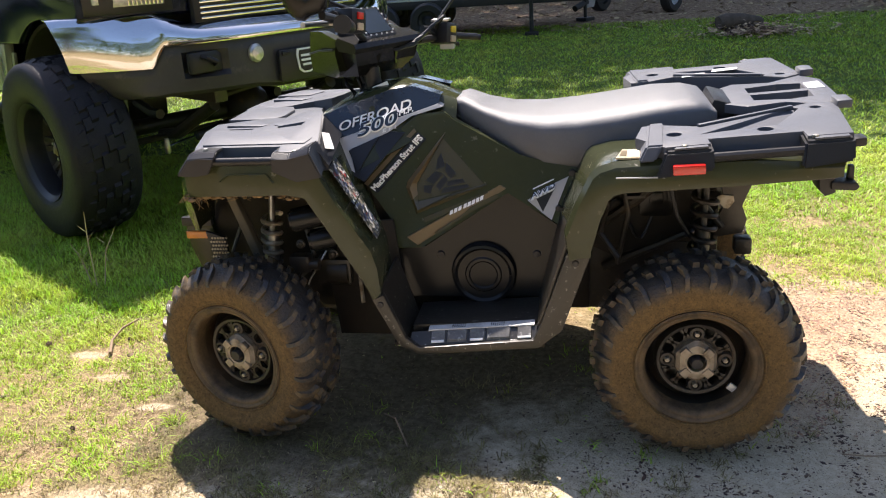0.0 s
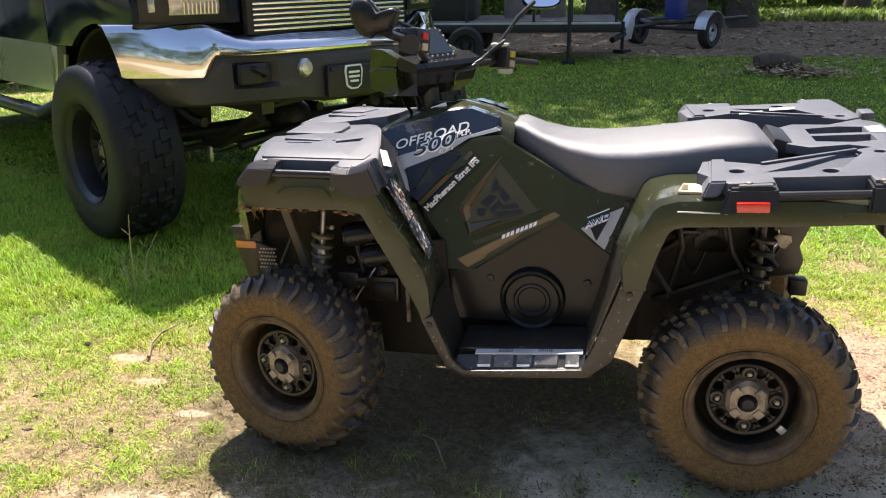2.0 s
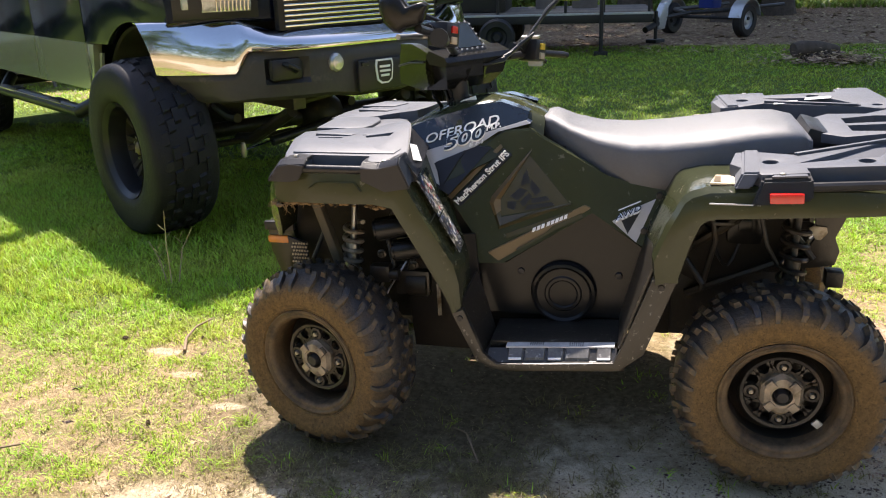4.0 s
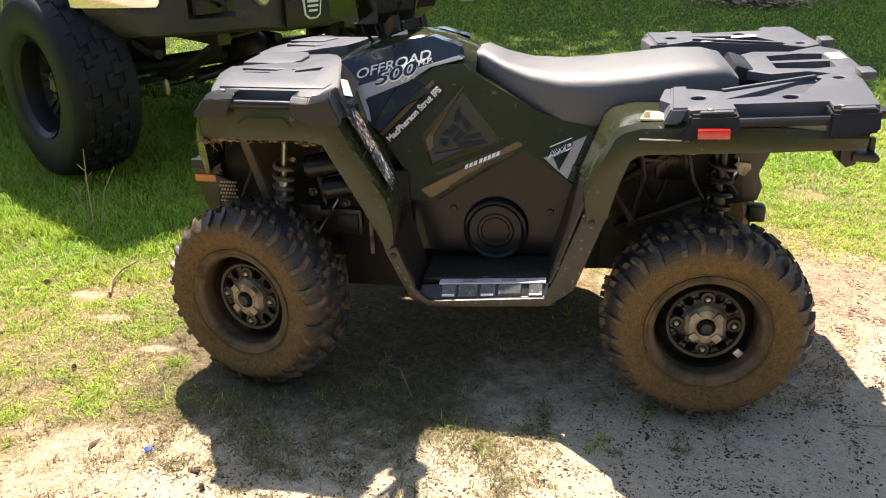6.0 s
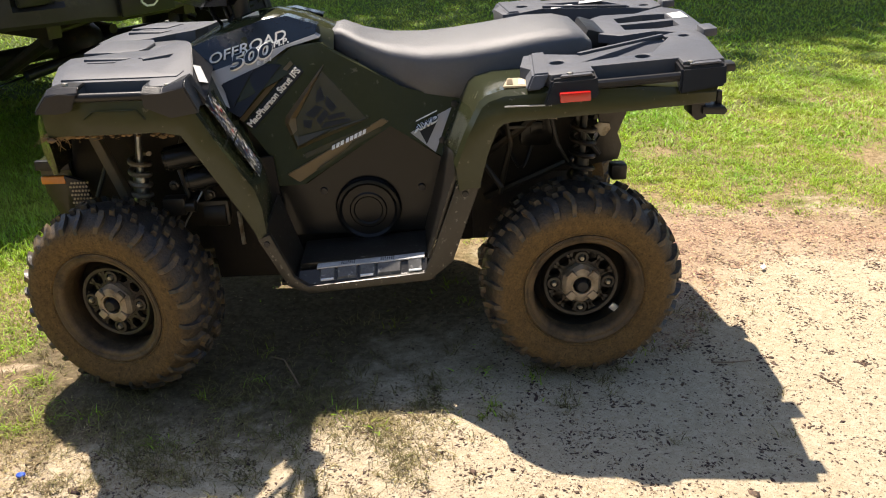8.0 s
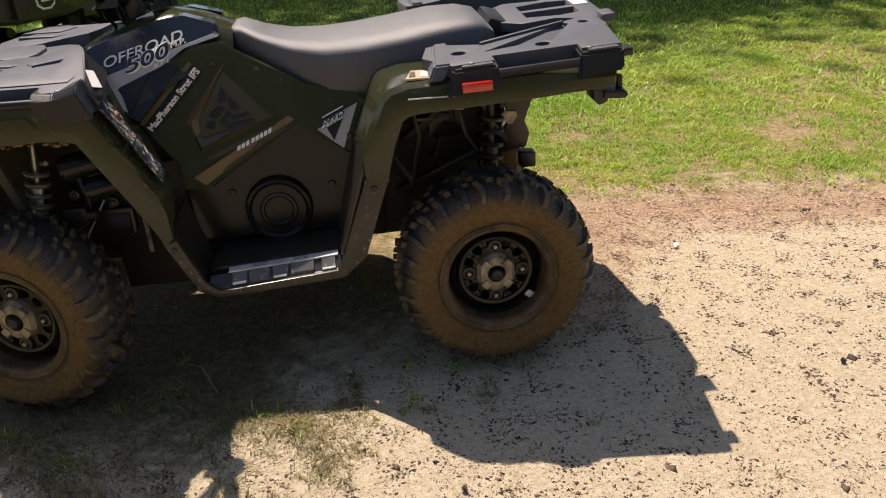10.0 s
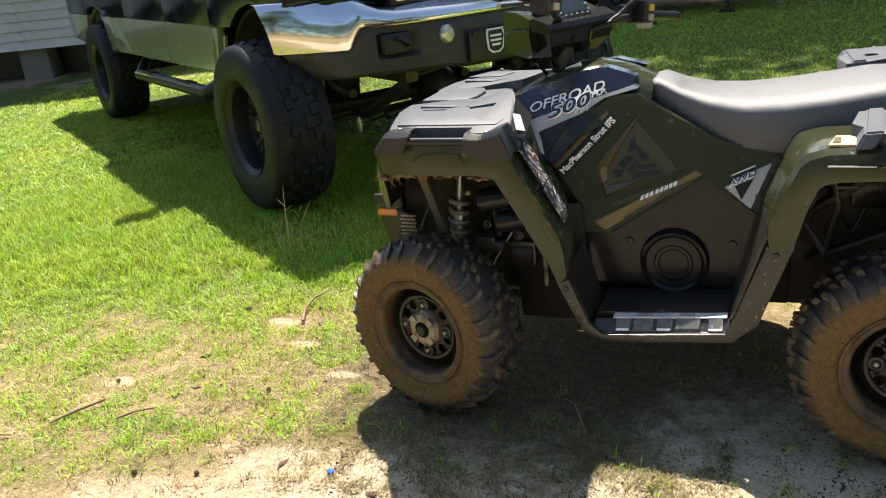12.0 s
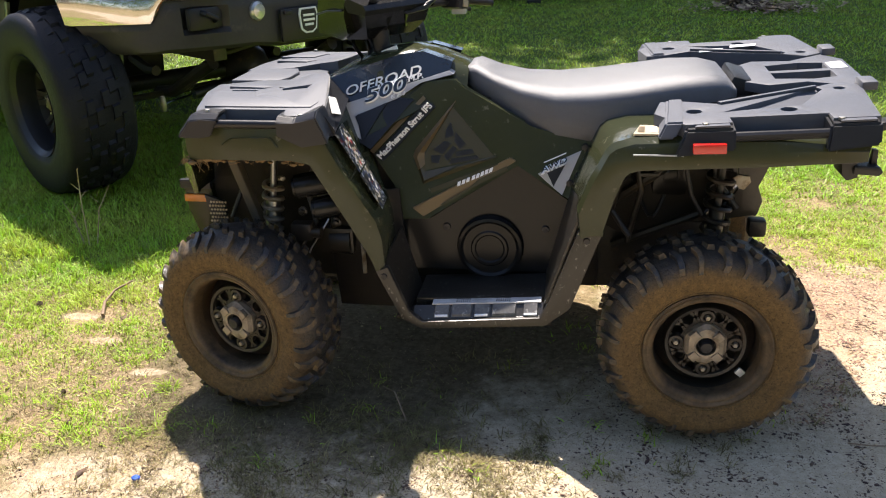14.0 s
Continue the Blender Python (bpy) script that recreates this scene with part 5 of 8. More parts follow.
# front fascia with amber side markers, a pierced grille, bumper bar
bm = bmesh.new()
prism(bm, [(-0.947, 0.600), (-0.852, 0.585), (-0.840, 0.520), (-0.857, 0.420), (-0.902, 0.400), (-0.937, 0.500)], -0.17, 0.17, 0.012)
prism(bm, [(-0.905, 0.760), (-0.840, 0.820), (-0.835, 0.660), (-0.870, 0.600), (-0.930, 0.615)], -0.15, 0.15, 0.015)
fascia = part("front_fascia", bm, OLIVE, atv, "olive front fascia and bumper")
for s in (LEFT, RIGHT):
    bm = bmesh.new()
    box(bm, (-0.940, mirror(s, -0.172) - .007, 0.528), (-0.868, mirror(s, -0.172) + .007, 0.553), None, 0.004)
    part("side_marker", bm, AMBER, fascia, "amber side marker")
    bm = bmesh.new()
    box(bm, (-0.948, mirror(s, -0.172) - .010, 0.572), (-0.846, mirror(s, -0.172) + .010, 0.602), None, 0.004)
    part("marker_cap", bm, BLACK, fascia, "black cap over the marker")
    bm = bmesh.new()
    prism(bm, [(-0.862, 0.560), (-0.800, 0.540), (-0.790, 0.440), (-0.840, 0.430)], mirror(s, -0.20), mirror(s, -0.185), 0.003)
    mesh_plate = part("mesh_guard", bm, BLACK, fascia, "black pierced guard")
    bm = bmesh.new()
    for i in range(6):
        for j in range(8):
            lathe(bm, [(0, -0.002), (0.0036, -0.002), (0.0036, 0.002)], 6, centre=(-0.846 + 0.0095 * i + 0.005 * (j % 2), mirror(s, -0.201), 0.450 + 0.0125 * j))
    part("guard_holes", bm, ALLOY, mesh_plate)

# bars, headlamp pod, gauge, mirrors, levers
def turned(p):
    """The bars stand turned with the front wheels."""
    c = Vector((-0.215, 0, 1.08))
    return tuple(Matrix.Rotation(radians(-28), 3, Vector((math.sin(radians(24)), 0, math.cos(radians(24))))) @ (Vector(p) - c) + c)


def podded(p):
    """The lamp pod's own frame: nose to -x, turned with the bars."""
    return Matrix.Translation((-0.292, 0.030, 0)) @ Matrix.Rotation(radians(-33), 4, "Z") @ Vector(p)


# pod: faceted lamp body, olive cheeks, a flat shoulder rim towards the rider
def rings_to(name, rows, mat, parent, label="", bevel=0.004):
    bm = bmesh.new()
    loft(bm, [[podded(p) for p in r] for r in rows])
    bmesh.ops.bevel(bm, geom=[e for e in bm.edges if e.calc_face_angle(0) > 0.3], offset=bevel, segments=2, affect="EDGES")
    return part(name, bm, mat, parent, label, smooth=24)


pod = rings_to("headlamp_pod", [[(-0.190, y * 0.62, 1.030), (-0.205, y * 0.62, 1.075), (-0.150, y * 0.80, 1.130), (0.000, y, 1.118), (0.040, y, 1.100), (0.030, y * 0.92, 1.050), (0.000, y * 0.70, 1.014), (-0.100, y * 0.62, 1.004)] for y in (-0.138, -0.05, 0.05, 0.138)], GLOSS, atv, "black angular handlebar headlamp pod")
rings_to("pod_rim", [[(-0.020, y, 1.096), (0.046, y * 0.96, 1.090), (0.052, y * 0.96, 1.104), (0.044, y * 0.96, 1.118), (-0.020, y, 1.136), (-0.034, y, 1.120)] for y in (-0.152, -0.05, 0.05, 0.152)], GLOSS, pod, "flat dark shoulder rim")
for sg in (-1, 1):
    rings_to("pod_cheek", [[(-0.215, sg * (w - 0.048), 1.020), (-0.218, sg * (w - 0.048), 1.075), (-0.170, sg * (w - 0.018), 1.150), (-0.100, sg * (w - 0.004), 1.152), (-0.030, sg * w, 1.130), (-0.040, sg * w, 1.085), (-0.050, sg * (w - 0.02), 1.030), (-0.110, sg * (w - 0.05), 1.004)] for w in (0.118, 0.150)], DARK_OLIVE, pod, "dark olive pod cheek")
    bm = bmesh.new()
    tube(bm, [podded(p) for p in ((-0.200, sg * 0.118, 1.078), (-0.120, sg * 0.146, 1.094), (-0.045, sg * 0.152, 1.100))], 0.003, 6)
    part("cheek_crease", bm, BLACK, pod)
    bm = bmesh.new()
    loft(bm, [[podded(p) for p in ((0.014, sg * 0.118, 1.064 - d), (0.040 - d, sg * 0.030, 1.076), (0.026 - d, sg * 0.040, 1.036))] for d in (0.0, 0.006)])
    part("pod_facet", bm, GLOSS, pod)
# gauge on a wedge that faces the rider
q = [podded(p) for p in ((-0.075, -0.075, 1.212), (-0.075, 0.075, 1.212), (0.022, 0.066, 1.126), (0.022, -0.066, 1.126))]
qb = [podded(p) for p in ((-0.110, -0.084, 1.125), (-0.110, 0.084, 1.125), (0.028, 0.072, 1.100), (0.028, -0.072, 1.100))]
bm = bmesh.new()
loft(bm, [qb, q])
bmesh.ops.bevel(bm, geom=list(bm.edges), offset=0.006, segments=2, affect="EDGES")
gauge = part("gauge", bm, BLACK, pod, "black instrument gauge with bolts round its rim")
mid = sum((Vector(v) for v in q), Vector()) / 4
nrm = (Vector(q[1]) - Vector(q[0])).cross(Vector(q[3]) - Vector(q[0])).normalized()
nrm = nrm if nrm.z > 0 else -nrm
bm = bmesh.new()
q2 = [Vector(a).lerp(mid, 0.24) for a in q]
loft(bm, [[tuple(p) for p in q2], [tuple(p + nrm * 0.003) for p in q2]])
part("gauge_glass", bm, NAVY, gauge, "dark glass")
for k in range(4):
    for u in (0.1, 0.3, 0.5, 0.7, 0.9):
        bm = bmesh.new()
        p = Vector(q[k]).lerp(Vector(q[(k + 1) % 4]), u).lerp(mid, 0.13) + nrm * 0.002
        bmesh.ops.create_icosphere(bm, subdivisions=1, radius=0.0038, matrix=Matrix.Translation(p))
        part("gauge_screw", bm, SILVER, gauge)
bm = bmesh.new()
tube(bm, [turned(p) for p in ((-0.190, -0.385, 1.150), (-0.215, -0.25, 1.145), (-0.290, -0.09, 1.110), (-0.290, 0.09, 1.110), (-0.215, 0.25, 1.145), (-0.190, 0.385, 1.150))], 0.012, 10)
bars = part("handlebar", bm, BLACK, atv, "black handlebar turned aside")
for s in (LEFT, RIGHT):
    bm = bmesh.new()
    if s == LEFT:
        tube(bm, [(-0.308, -0.235, 1.180), (-0.296, -0.300, 1.190), (-0.280, -0.400, 1.203), (-0.2795, -0.404, 1.2035), (-0.279, -0.410, 1.204)], [0.018, 0.019, 0.019, 0.025, 0.025], 18)
    else:
        tube(bm, [turned((-0.212, 0.270, 1.1455)), turned((-0.205, 0.30, 1.147)), turned((-0.188, 0.395, 1.150)), turned((-0.187, 0.40, 1.150))], [0.013, 0.012, 0.010, 0.011], 14)
    part("grip", bm, BLACK, bars, "ribbed rubber grip")
    bm = bmesh.new()
    turn3 = Matrix.Rotation(radians(-28), 4, Vector((math.sin(radians(24)), 0, math.cos(radians(24)))))
    box(bm, (-0.040, -0.032, -0.030), (0.034, 0.032, 0.040), Matrix.Translation(turned((-0.218, mirror(s, -0.235), 1.145))) @ turn3, 0.012)
    sw = part("switch_housing", bm, BLACK, bars, "black switch housing")
    for dz, mt in ((0.018, RED if s == LEFT else YELLOW), (-0.012, LABEL)):
        bm = bmesh.new()
        box(bm, (0.030, -0.012, dz - 0.010), (0.040, 0.012, dz + 0.010), Matrix.Translation(turned((-0.218, mirror(s, -0.235), 1.145))) @ turn3, 0.002)
        part("switch_button", bm, mt, sw)
    bm = bmesh.new()
    tube(bm, [turned((-0.262, mirror(s, -0.215), 1.150)), turned((-0.290, mirror(s, -0.255), 1.145)), turned((-0.285, mirror(s, -0.31), 1.138)), turned((-0.262, mirror(s, -0.385), 1.128))], [0.011, 0.010, 0.007, 0.008], 10)
    part("brake_lever", bm, STEEL if s == LEFT else BLACK, bars, "bent brake lever")
    bm = bmesh.new()
    tube(bm, [turned((-0.275, mirror(s, -0.19), 1.160)), turned((-0.26, mirror(s, -0.235), 1.162)), turned((-0.245, mirror(s, -0.28), 1.160))], 0.016, 10)
    part("master_cylinder", bm, BLACK, bars)
    foot = Vector(turned((-0.235, mirror(s, -0.215), 1.185)))
    c = Vector((-0.385, -0.36, 1.285)) if s == LEFT else Vector((-0.005, 0.385, 1.300))
    neck = c + Vector((-0.02, -mirror(s, -0.050), -0.020))
    bm = bmesh.new()
    tube(bm, [foot, foot.lerp(neck, 0.45) + Vector((0, mirror(s, -.010), 0.010)), foot.lerp(neck, 0.55) + Vector((0, mirror(s, -.010), 0.012)), neck], [0.006, 0.006, 0.009, 0.008], 8)
    stalk = part("mirror_stalk", bm, BLACK, bars)
    face = Vector((0.42, 0.90, 0.05)).normalized() if s == LEFT else Vector((0.28, -0.88, 0.38)).normalized()
    across = Vector((0, 0, 1)).cross(face).normalized()
    base = frame_on(c, across, face.cross(across))
    ring = [(0.068 * math.copysign(abs(math.cos(a)) ** 0.7, math.cos(a)), 0.046 * math.copysign(abs(math.sin(a)) ** 0.7, math.sin(a))) for a in (2 * math.pi * k / 28 for k in range(28))]
    if s == LEFT:
        # folded mirror: a two-lobed shell seen from its back
        lobes = [(-0.459, 1.3), (-0.449, 1.315), (-0.418, 1.322), (-0.397, 1.309), (-0.376, 1.283), (-0.36, 1.288), (-0.332, 1.295), (-0.318, 1.285), (-0.327, 1.265), (-0.331, 1.248), (-0.344, 1.233), (-0.384, 1.224), (-0.401, 1.211), (-0.419, 1.214), (-0.447, 1.239), (-0.458, 1.271)]
        cx, cz = sum(a for a, b in lobes) / len(lobes), sum(b for a, b in lobes) / len(lobes)
        bm = bmesh.new()
        loft(bm, [[(cx + (a - cx) * f, -0.36 + d, cz + (b - cz) * f) for a, b in lobes] for f, d in ((0.97, 0.030), (1.0, 0.016), (0.97, 0.0), (0.80, -0.014), (0.35, -0.020))])
        part("mirror_housing", bm, GLOSS, stalk, "black folded mirror housing", smooth=50)
        continue
    bm = bmesh.new()
    loft(bm, [[base @ Vector((u * f, v * f, d)) for u, v in ring] for f, d in ((1.0, 0.0), (1.02, -0.012), (0.85, -0.032), (0.4, -0.042))])
    part("mirror_housing", bm, GLOSS, stalk, "black oval mirror housing", smooth=60)
    bm = bmesh.new()
    loft(bm, [[base @ Vector((u * 0.93, v * 0.91, d)) for u, v in ring] for d in (0.0, 0.0025)])
    part("mirror_glass", bm, MIRROR, stalk)
bm = bmesh.new()
box(bm, (-0.024, -0.020, -0.026), (0.024, 0.020, 0.010), Matrix.Translation(turned((-0.215, 0.250, 1.128))), 0.006)
part("fluid_cup", bm, material("clear_cup", (0.55, 0.56, 0.5), 0.2, bump=0.0), bars, "milky brake fluid cup")
bm = bmesh.new()
box(bm, (-0.030, -0.026, 0.0), (0.030, 0.026, 0.008), Matrix.Translation(turned((-0.225, 0.225, 1.190))), 0.003)
part("reservoir_lid", bm, STEEL, bars)
for k in range(5):
    bm = bmesh.new()
    y0 = -0.06 + 0.03 * k
    pts = [turned((-0.235, 0.21, 1.165 - 0.006 * k)), podded((0.085 - 0.006 * k, 0.215 - 0.012 * k, 1.165 - 0.010 * k)), podded((0.070 - 0.004 * k, 0.165 - 0.016 * k, 1.135 - 0.012 * k)), podded((0.044, 0.130 - 0.022 * k, 1.098 - 0.004 * k)), podded((0.020, 0.110 - 0.024 * k, 1.080))]
    tube(bm, pts, 0.005, 6)
    part("control_cable", bm, BLACK, atv)
for k in range(5):
    bm = bmesh.new()
    a = podded((-0.10 + 0.025 * k, -0.07 + 0.03 * (k % 3), 1.02))
    tube(bm, [tuple(a), (a.x + 0.015, a.y - 0.03 + 0.01 * k, 0.985), (a.x + 0.035 - 0.012 * k, a.y - 0.02, 0.955), (a.x + 0.02, a.y + 0.02, 0.930)], 0.006 + 0.001 * (k % 2), 6)
    part("loom_cable", bm, GLOSS, atv)
bm = bmesh.new()
tube(bm, [(-0.31, 0, 0.90), (-0.318, 0, 1.04)], 0.028, 12)
part("steering_post", bm, BLACK, atv)
bm = bmesh.new()
box(bm, (-0.30, -0.062, 0.965), (-0.25, -0.056, 0.990), Matrix.Translation((-0.275, -0.06, 0.98)) @ Matrix.Rotation(radians(-20), 4, "Y") @ Matrix.Translation((0.275, 0.06, -0.98)), 0.001)
part("post_label", bm, WHITE, atv, "white warning label")


# ---- the lifted pickup: x ahead, y to its left, from a point near its front axle ----
truck = thing("pickup_truck", pose(-1.814, 2.319, 0, 0, 0, -35.4), "lifted two-tone dark blue and gold pickup truck with a chrome bumper", "pickup truck")


def truck_wheel(m):
    rim = bmesh.new()
    lathe(rim, [(0.235, -0.150), (0.250, -0.162), (0.252, -0.140), (0.232, -0.10), (0.225, 0.10), (0.245, 0.15), (0.215, 0.13), (0.212, -0.08), (0.225, -0.140)], 48, close=True)
    wheel = part("wheel", rim, BLACK, truck, "big black off-road wheel")
    wheel.matrix_basis = m
    t = bmesh.new()
    lathe(t, [(0.238, -0.13), (0.256, -0.160), (0.30, -0.172), (0.36, -0.175), (0.405, -0.172), (0.428, -0.163), (0.441, -0.145), (0.447, -0.05), (0.447, 0.05), (0.441, 0.145), (0.428, 0.163), (0.36, 0.175), (0.30, 0.172), (0.25, 0.15)], 72)
    tyre = part("tyre", t, TRUCK_TYRE, wheel, "huge dark mud-terrain tyre", smooth=50)
    t = bmesh.new()
    knobby(t, 0.452, 0.176, 24, 0.009, 0.05, 0.085)
    part("tread", t, TRUCK_TYRE, tyre, "worn chunky tread blocks")["kind"] = "stuff"
    d = bmesh.new()
    lathe(d, [(0.0, -0.020), (0.060, -0.022), (0.080, -0.010), (0.085, 0.02), (0.0, 0.03)], 28)
    lathe(d, [(0.205, -0.030), (0.222, -0.075), (0.226, -0.075), (0.226, 0.02), (0.205, 0.02)], 48, close=True)
    for k in range(8):
        for da in (-0.13, 0.13):
            R3 = Matrix.Rotation(2 * math.pi * k / 8 + da, 4, "Y")
            q = [[(-.011, -.020, .06), (.011, -.020, .06), (.011, .010, .06), (-.011, .010, .06)], [(-.013, -.050, .216), (.013, -.050, .216), (.013, -.02, .220), (-.013, -.02, .220)]]
            loft(d, [[R3 @ Vector(p) for p in r] for r in q])
    part("rim_spokes", d, UNDER, wheel, "dark rim with eight split spokes")
    b = bmesh.new()
    lathe(b, [(0, -0.085), (0.020, -0.084), (0.034, -0.075), (0.036, -0.05)], 20)
    part("hub", b, BRONZE, wheel, "brassy hub")
    nut = bmesh.new()
    lathe(nut, [(0, -0.072), (0.008, -0.070), (0.010, -0.05)], 6)
    first = part("lug_nut", nut, STEEL, wheel)
    for k in range(8):
        a = 2 * math.pi * (k + .5) / 8
        o = first if k == 0 else new("lug_nut", first.data)
        o.parent, o.location = wheel, (0.058 * math.cos(a), 0, 0.058 * math.sin(a))


for X, Yw, k in ((0.050, 1.030, 1.04), (-4.12, 0.880, 1.0)):
    truck_wheel(pose(X, -Yw, 0.460 * k) @ Matrix.Scale(k, 4))
    truck_wheel(pose(X, Yw, 0.460 * k, 0, 0, 180) @ Matrix.Scale(k, 4))


def front_x(y, a=0.80, b=0.44):
    return a - b * (abs(y) / 1.06) ** 2.6


YS = [-1.10, -1.06, -1.00, -0.94, -0.88, -0.82, -0.77, -0.75, -0.73, -0.71, -0.69, -0.64, -0.60, -0.53, -0.46, -0.42, -0.30, -0.15, 0.0, 0.15, 0.30, 0.42, 0.46, 0.53, 0.60, 0.64, 0.69, 0.71, 0.73, 0.75, 0.77, 0.82, 0.88, 0.94, 1.00, 1.06, 1.10]


def cut(y, z):
    """The bumper's ends slant inwards towards the bottom."""
    k = min(1.0, max(0.0, (abs(y) - 0.80) / 0.28))
    end = 0.16 * max(0.0, 1.13 - z) if z > 0.88 else 0.04 + 0.64 * (0.88 - z)
    return y - math.copysign(end * k, y)


def bumper_top(y):
    a = abs(y)
    return 1.138 if a > 0.71 else (1.138 - (0.71 - a) / 0.16 * 0.060 if a > 0.55 else 1.078 - (0.55 - a) * 0.02)


def chrome_low(y):
    a = abs(y)
    return 0.875 if a > 0.765 else (0.875 + (0.765 - a) / 0.055 * 0.100 if a > 0.71 else 0.975 + (0.71 - a) * 0.008)


bm = bmesh.new()
rows = []
for y in YS:
    x, zt, zl = front_x(y), bumper_top(y), chrome_low(y)
    hh = zt - zl
    rows.append([(x - 0.12, y, zt + 0.006), (x - 0.088, y, zt + 0.003), (x - 0.076, y, zt - 0.004), (x - 0.054, y, zt - 0.14 * hh), (x - 0.024, y, zt - 0.36 * hh), (x - 0.010, y, zt - 0.50 * hh), (x - 0.003, y, zt - 0.66 * hh), (x, y, zt - 0.85 * hh), (x - 0.003, y, zl + 0.008), (x - 0.025, y, zl)])
rows = [[(px, cut(py, pz), pz) for px, py, pz in r] for r in rows]
sheet(bm, rows, 0.005)
bumper = part("front_bumper", bm, CHROME, truck, "wide polished chrome front bumper", smooth=40)
bm = bmesh.new()
rows = []
for y in YS[1:-1]:
    a = abs(y)
    x, zt = front_x(y) - 0.012, chrome_low(y)
    zl = 0.735 - (0.02 if a < 0.2 else 0)
    deep = 0.05 if (0.43 < a < 0.63) else 0.0
    hh = zt - zl
    rows.append([(x - 0.016, y, zt + 0.004), (x - deep * .4, y, zt - 0.12 * hh), (x - deep, y, zt - 0.24 * hh), (x - deep, y, zl + 0.45 * hh), (x + 0.004, y, zl + 0.34 * hh), (x, y, zl + 0.08 * hh), (x - 0.02, y, zl)])
rows = [[(px, cut(py, pz), pz) for px, py, pz in r] for r in rows]
sheet(bm, rows, 0.006)
part("bumper_valance", bm, TRIM, truck, "dark grey plastic lower valance", smooth=35)
for y in (-0.525, 0.525):
    bm = bmesh.new()
    box(bm, (0.675, y - 0.10, 0.835), (0.715, y + 0.10, 0.945), None, 0.02)
    hook_bay = part("tow_hook_bay", bm, BLACK, bumper, "dark tow hook opening")
    bm = bmesh.new()
    tube(bm, [(0.70, y - 0.03, 0.92), (0.750, y - 0.02, 0.915), (0.755, y + 0.03, 0.89), (0.71, y + 0.04, 0.875)], 0.013, 8)
    part("tow_hook", bm, BLACK, hook_bay)
for y in (-0.275, 0.275):
    bm = bmesh.new()
    lathe(bm, [(0.0, 0.026), (0.032, 0.021), (0.042, 0.008), (0.045, -0.03)], 30, "x", (0.778, y, 0.905))
    for v in bm.verts:
        v.co.z = 0.905 + (v.co.z - 0.905) * 1.15
    part("fog_lamp", bm, LENS, bumper, "oval clear fog lamp")
bm = bmesh.new()
box(bm, (0.800, -0.165, 0.735), (0.822, 0.165, 0.905), None, 0.012)
box(bm, (0.815, -0.150, 0.875), (0.835, -0.10, 0.895), None, 0.004)
plate_ob = part("plate_holder", bm, BLACK, bumper, "black front plate")
bm = bmesh.new()
outline = [(-0.052, 0.900), (0.052, 0.900), (0.060, 0.870), (0.050, 0.790), (0.022, 0.770), (-0.022, 0.770), (-0.050, 0.790), (-0.060, 0.870)]
loft(bm, [[(0.823, y, z) for y, z in outline], [(0.832, y, z) for y, z in outline]])
badge = part("shield_badge", bm, WHITE, plate_ob, "white-edged dark shield badge")
bm = bmesh.new()
loft(bm, [[(0.830, y * 0.84, 0.838 + (z - 0.838) * 0.86) for y, z in outline], [(0.834, y * 0.84, 0.838 + (z - 0.838) * 0.86) for y, z in outline]])
part("badge_field", bm, BLACK, badge)
for z in (0.862, 0.838, 0.814):
    bm = bmesh.new()
    w = 0.036 if z > 0.82 else 0.028
    box(bm, (0.832, -w, z - 0.006), (0.8365, w, z + 0.006), None, 0.001)
    part("badge_bar", bm, WHITE, badge)

# nose: grille with bright slats, headlamps, dark surround
bm = bmesh.new()
rows = []
for y in YS[2:-2]:
    x = front_x(y, 0.64, 0.30)
    rows.append([(x - 0.02, y, 1.125), (x, y, 1.14), (x - 0.005, y, 1.30), (x - 0.03, y, 1.46), (x - 0.10, y, 1.52)])
sheet(bm, rows, 0.01)
nose = part("nose_panel", bm, TRUCK_BLUE, truck, "dark blue painted nose")
bm = bmesh.new()
box(bm, (0.61, -0.53, 1.075), (0.662, 0.53, 1.48), None, 0.02)
grille = part("grille", bm, BLACK, truck, "bright billet grille in a black surround")
slat = bmesh.new()
box(slat, (0.658, -0.50, -0.006), (0.676, 0.50, 0.006), None, 0.003)
first = part("slat", slat, CHROME, grille)
for k in range(13):
    o = first if k == 0 else new("slat", first.data)
    o.parent, o.location = grille, (0, 0, 1.100 + 0.026 * k)
bm = bmesh.new()
lathe(bm, [(0, 0.016), (0.06, 0.014), (0.075, 0.006), (0.08, -0.01)], 30, "x", (0.672, 0.0, 1.36))
for v in bm.verts:
    v.co.y *= 1.6
part("maker_badge", bm, SILVER, grille, "plain oval badge")
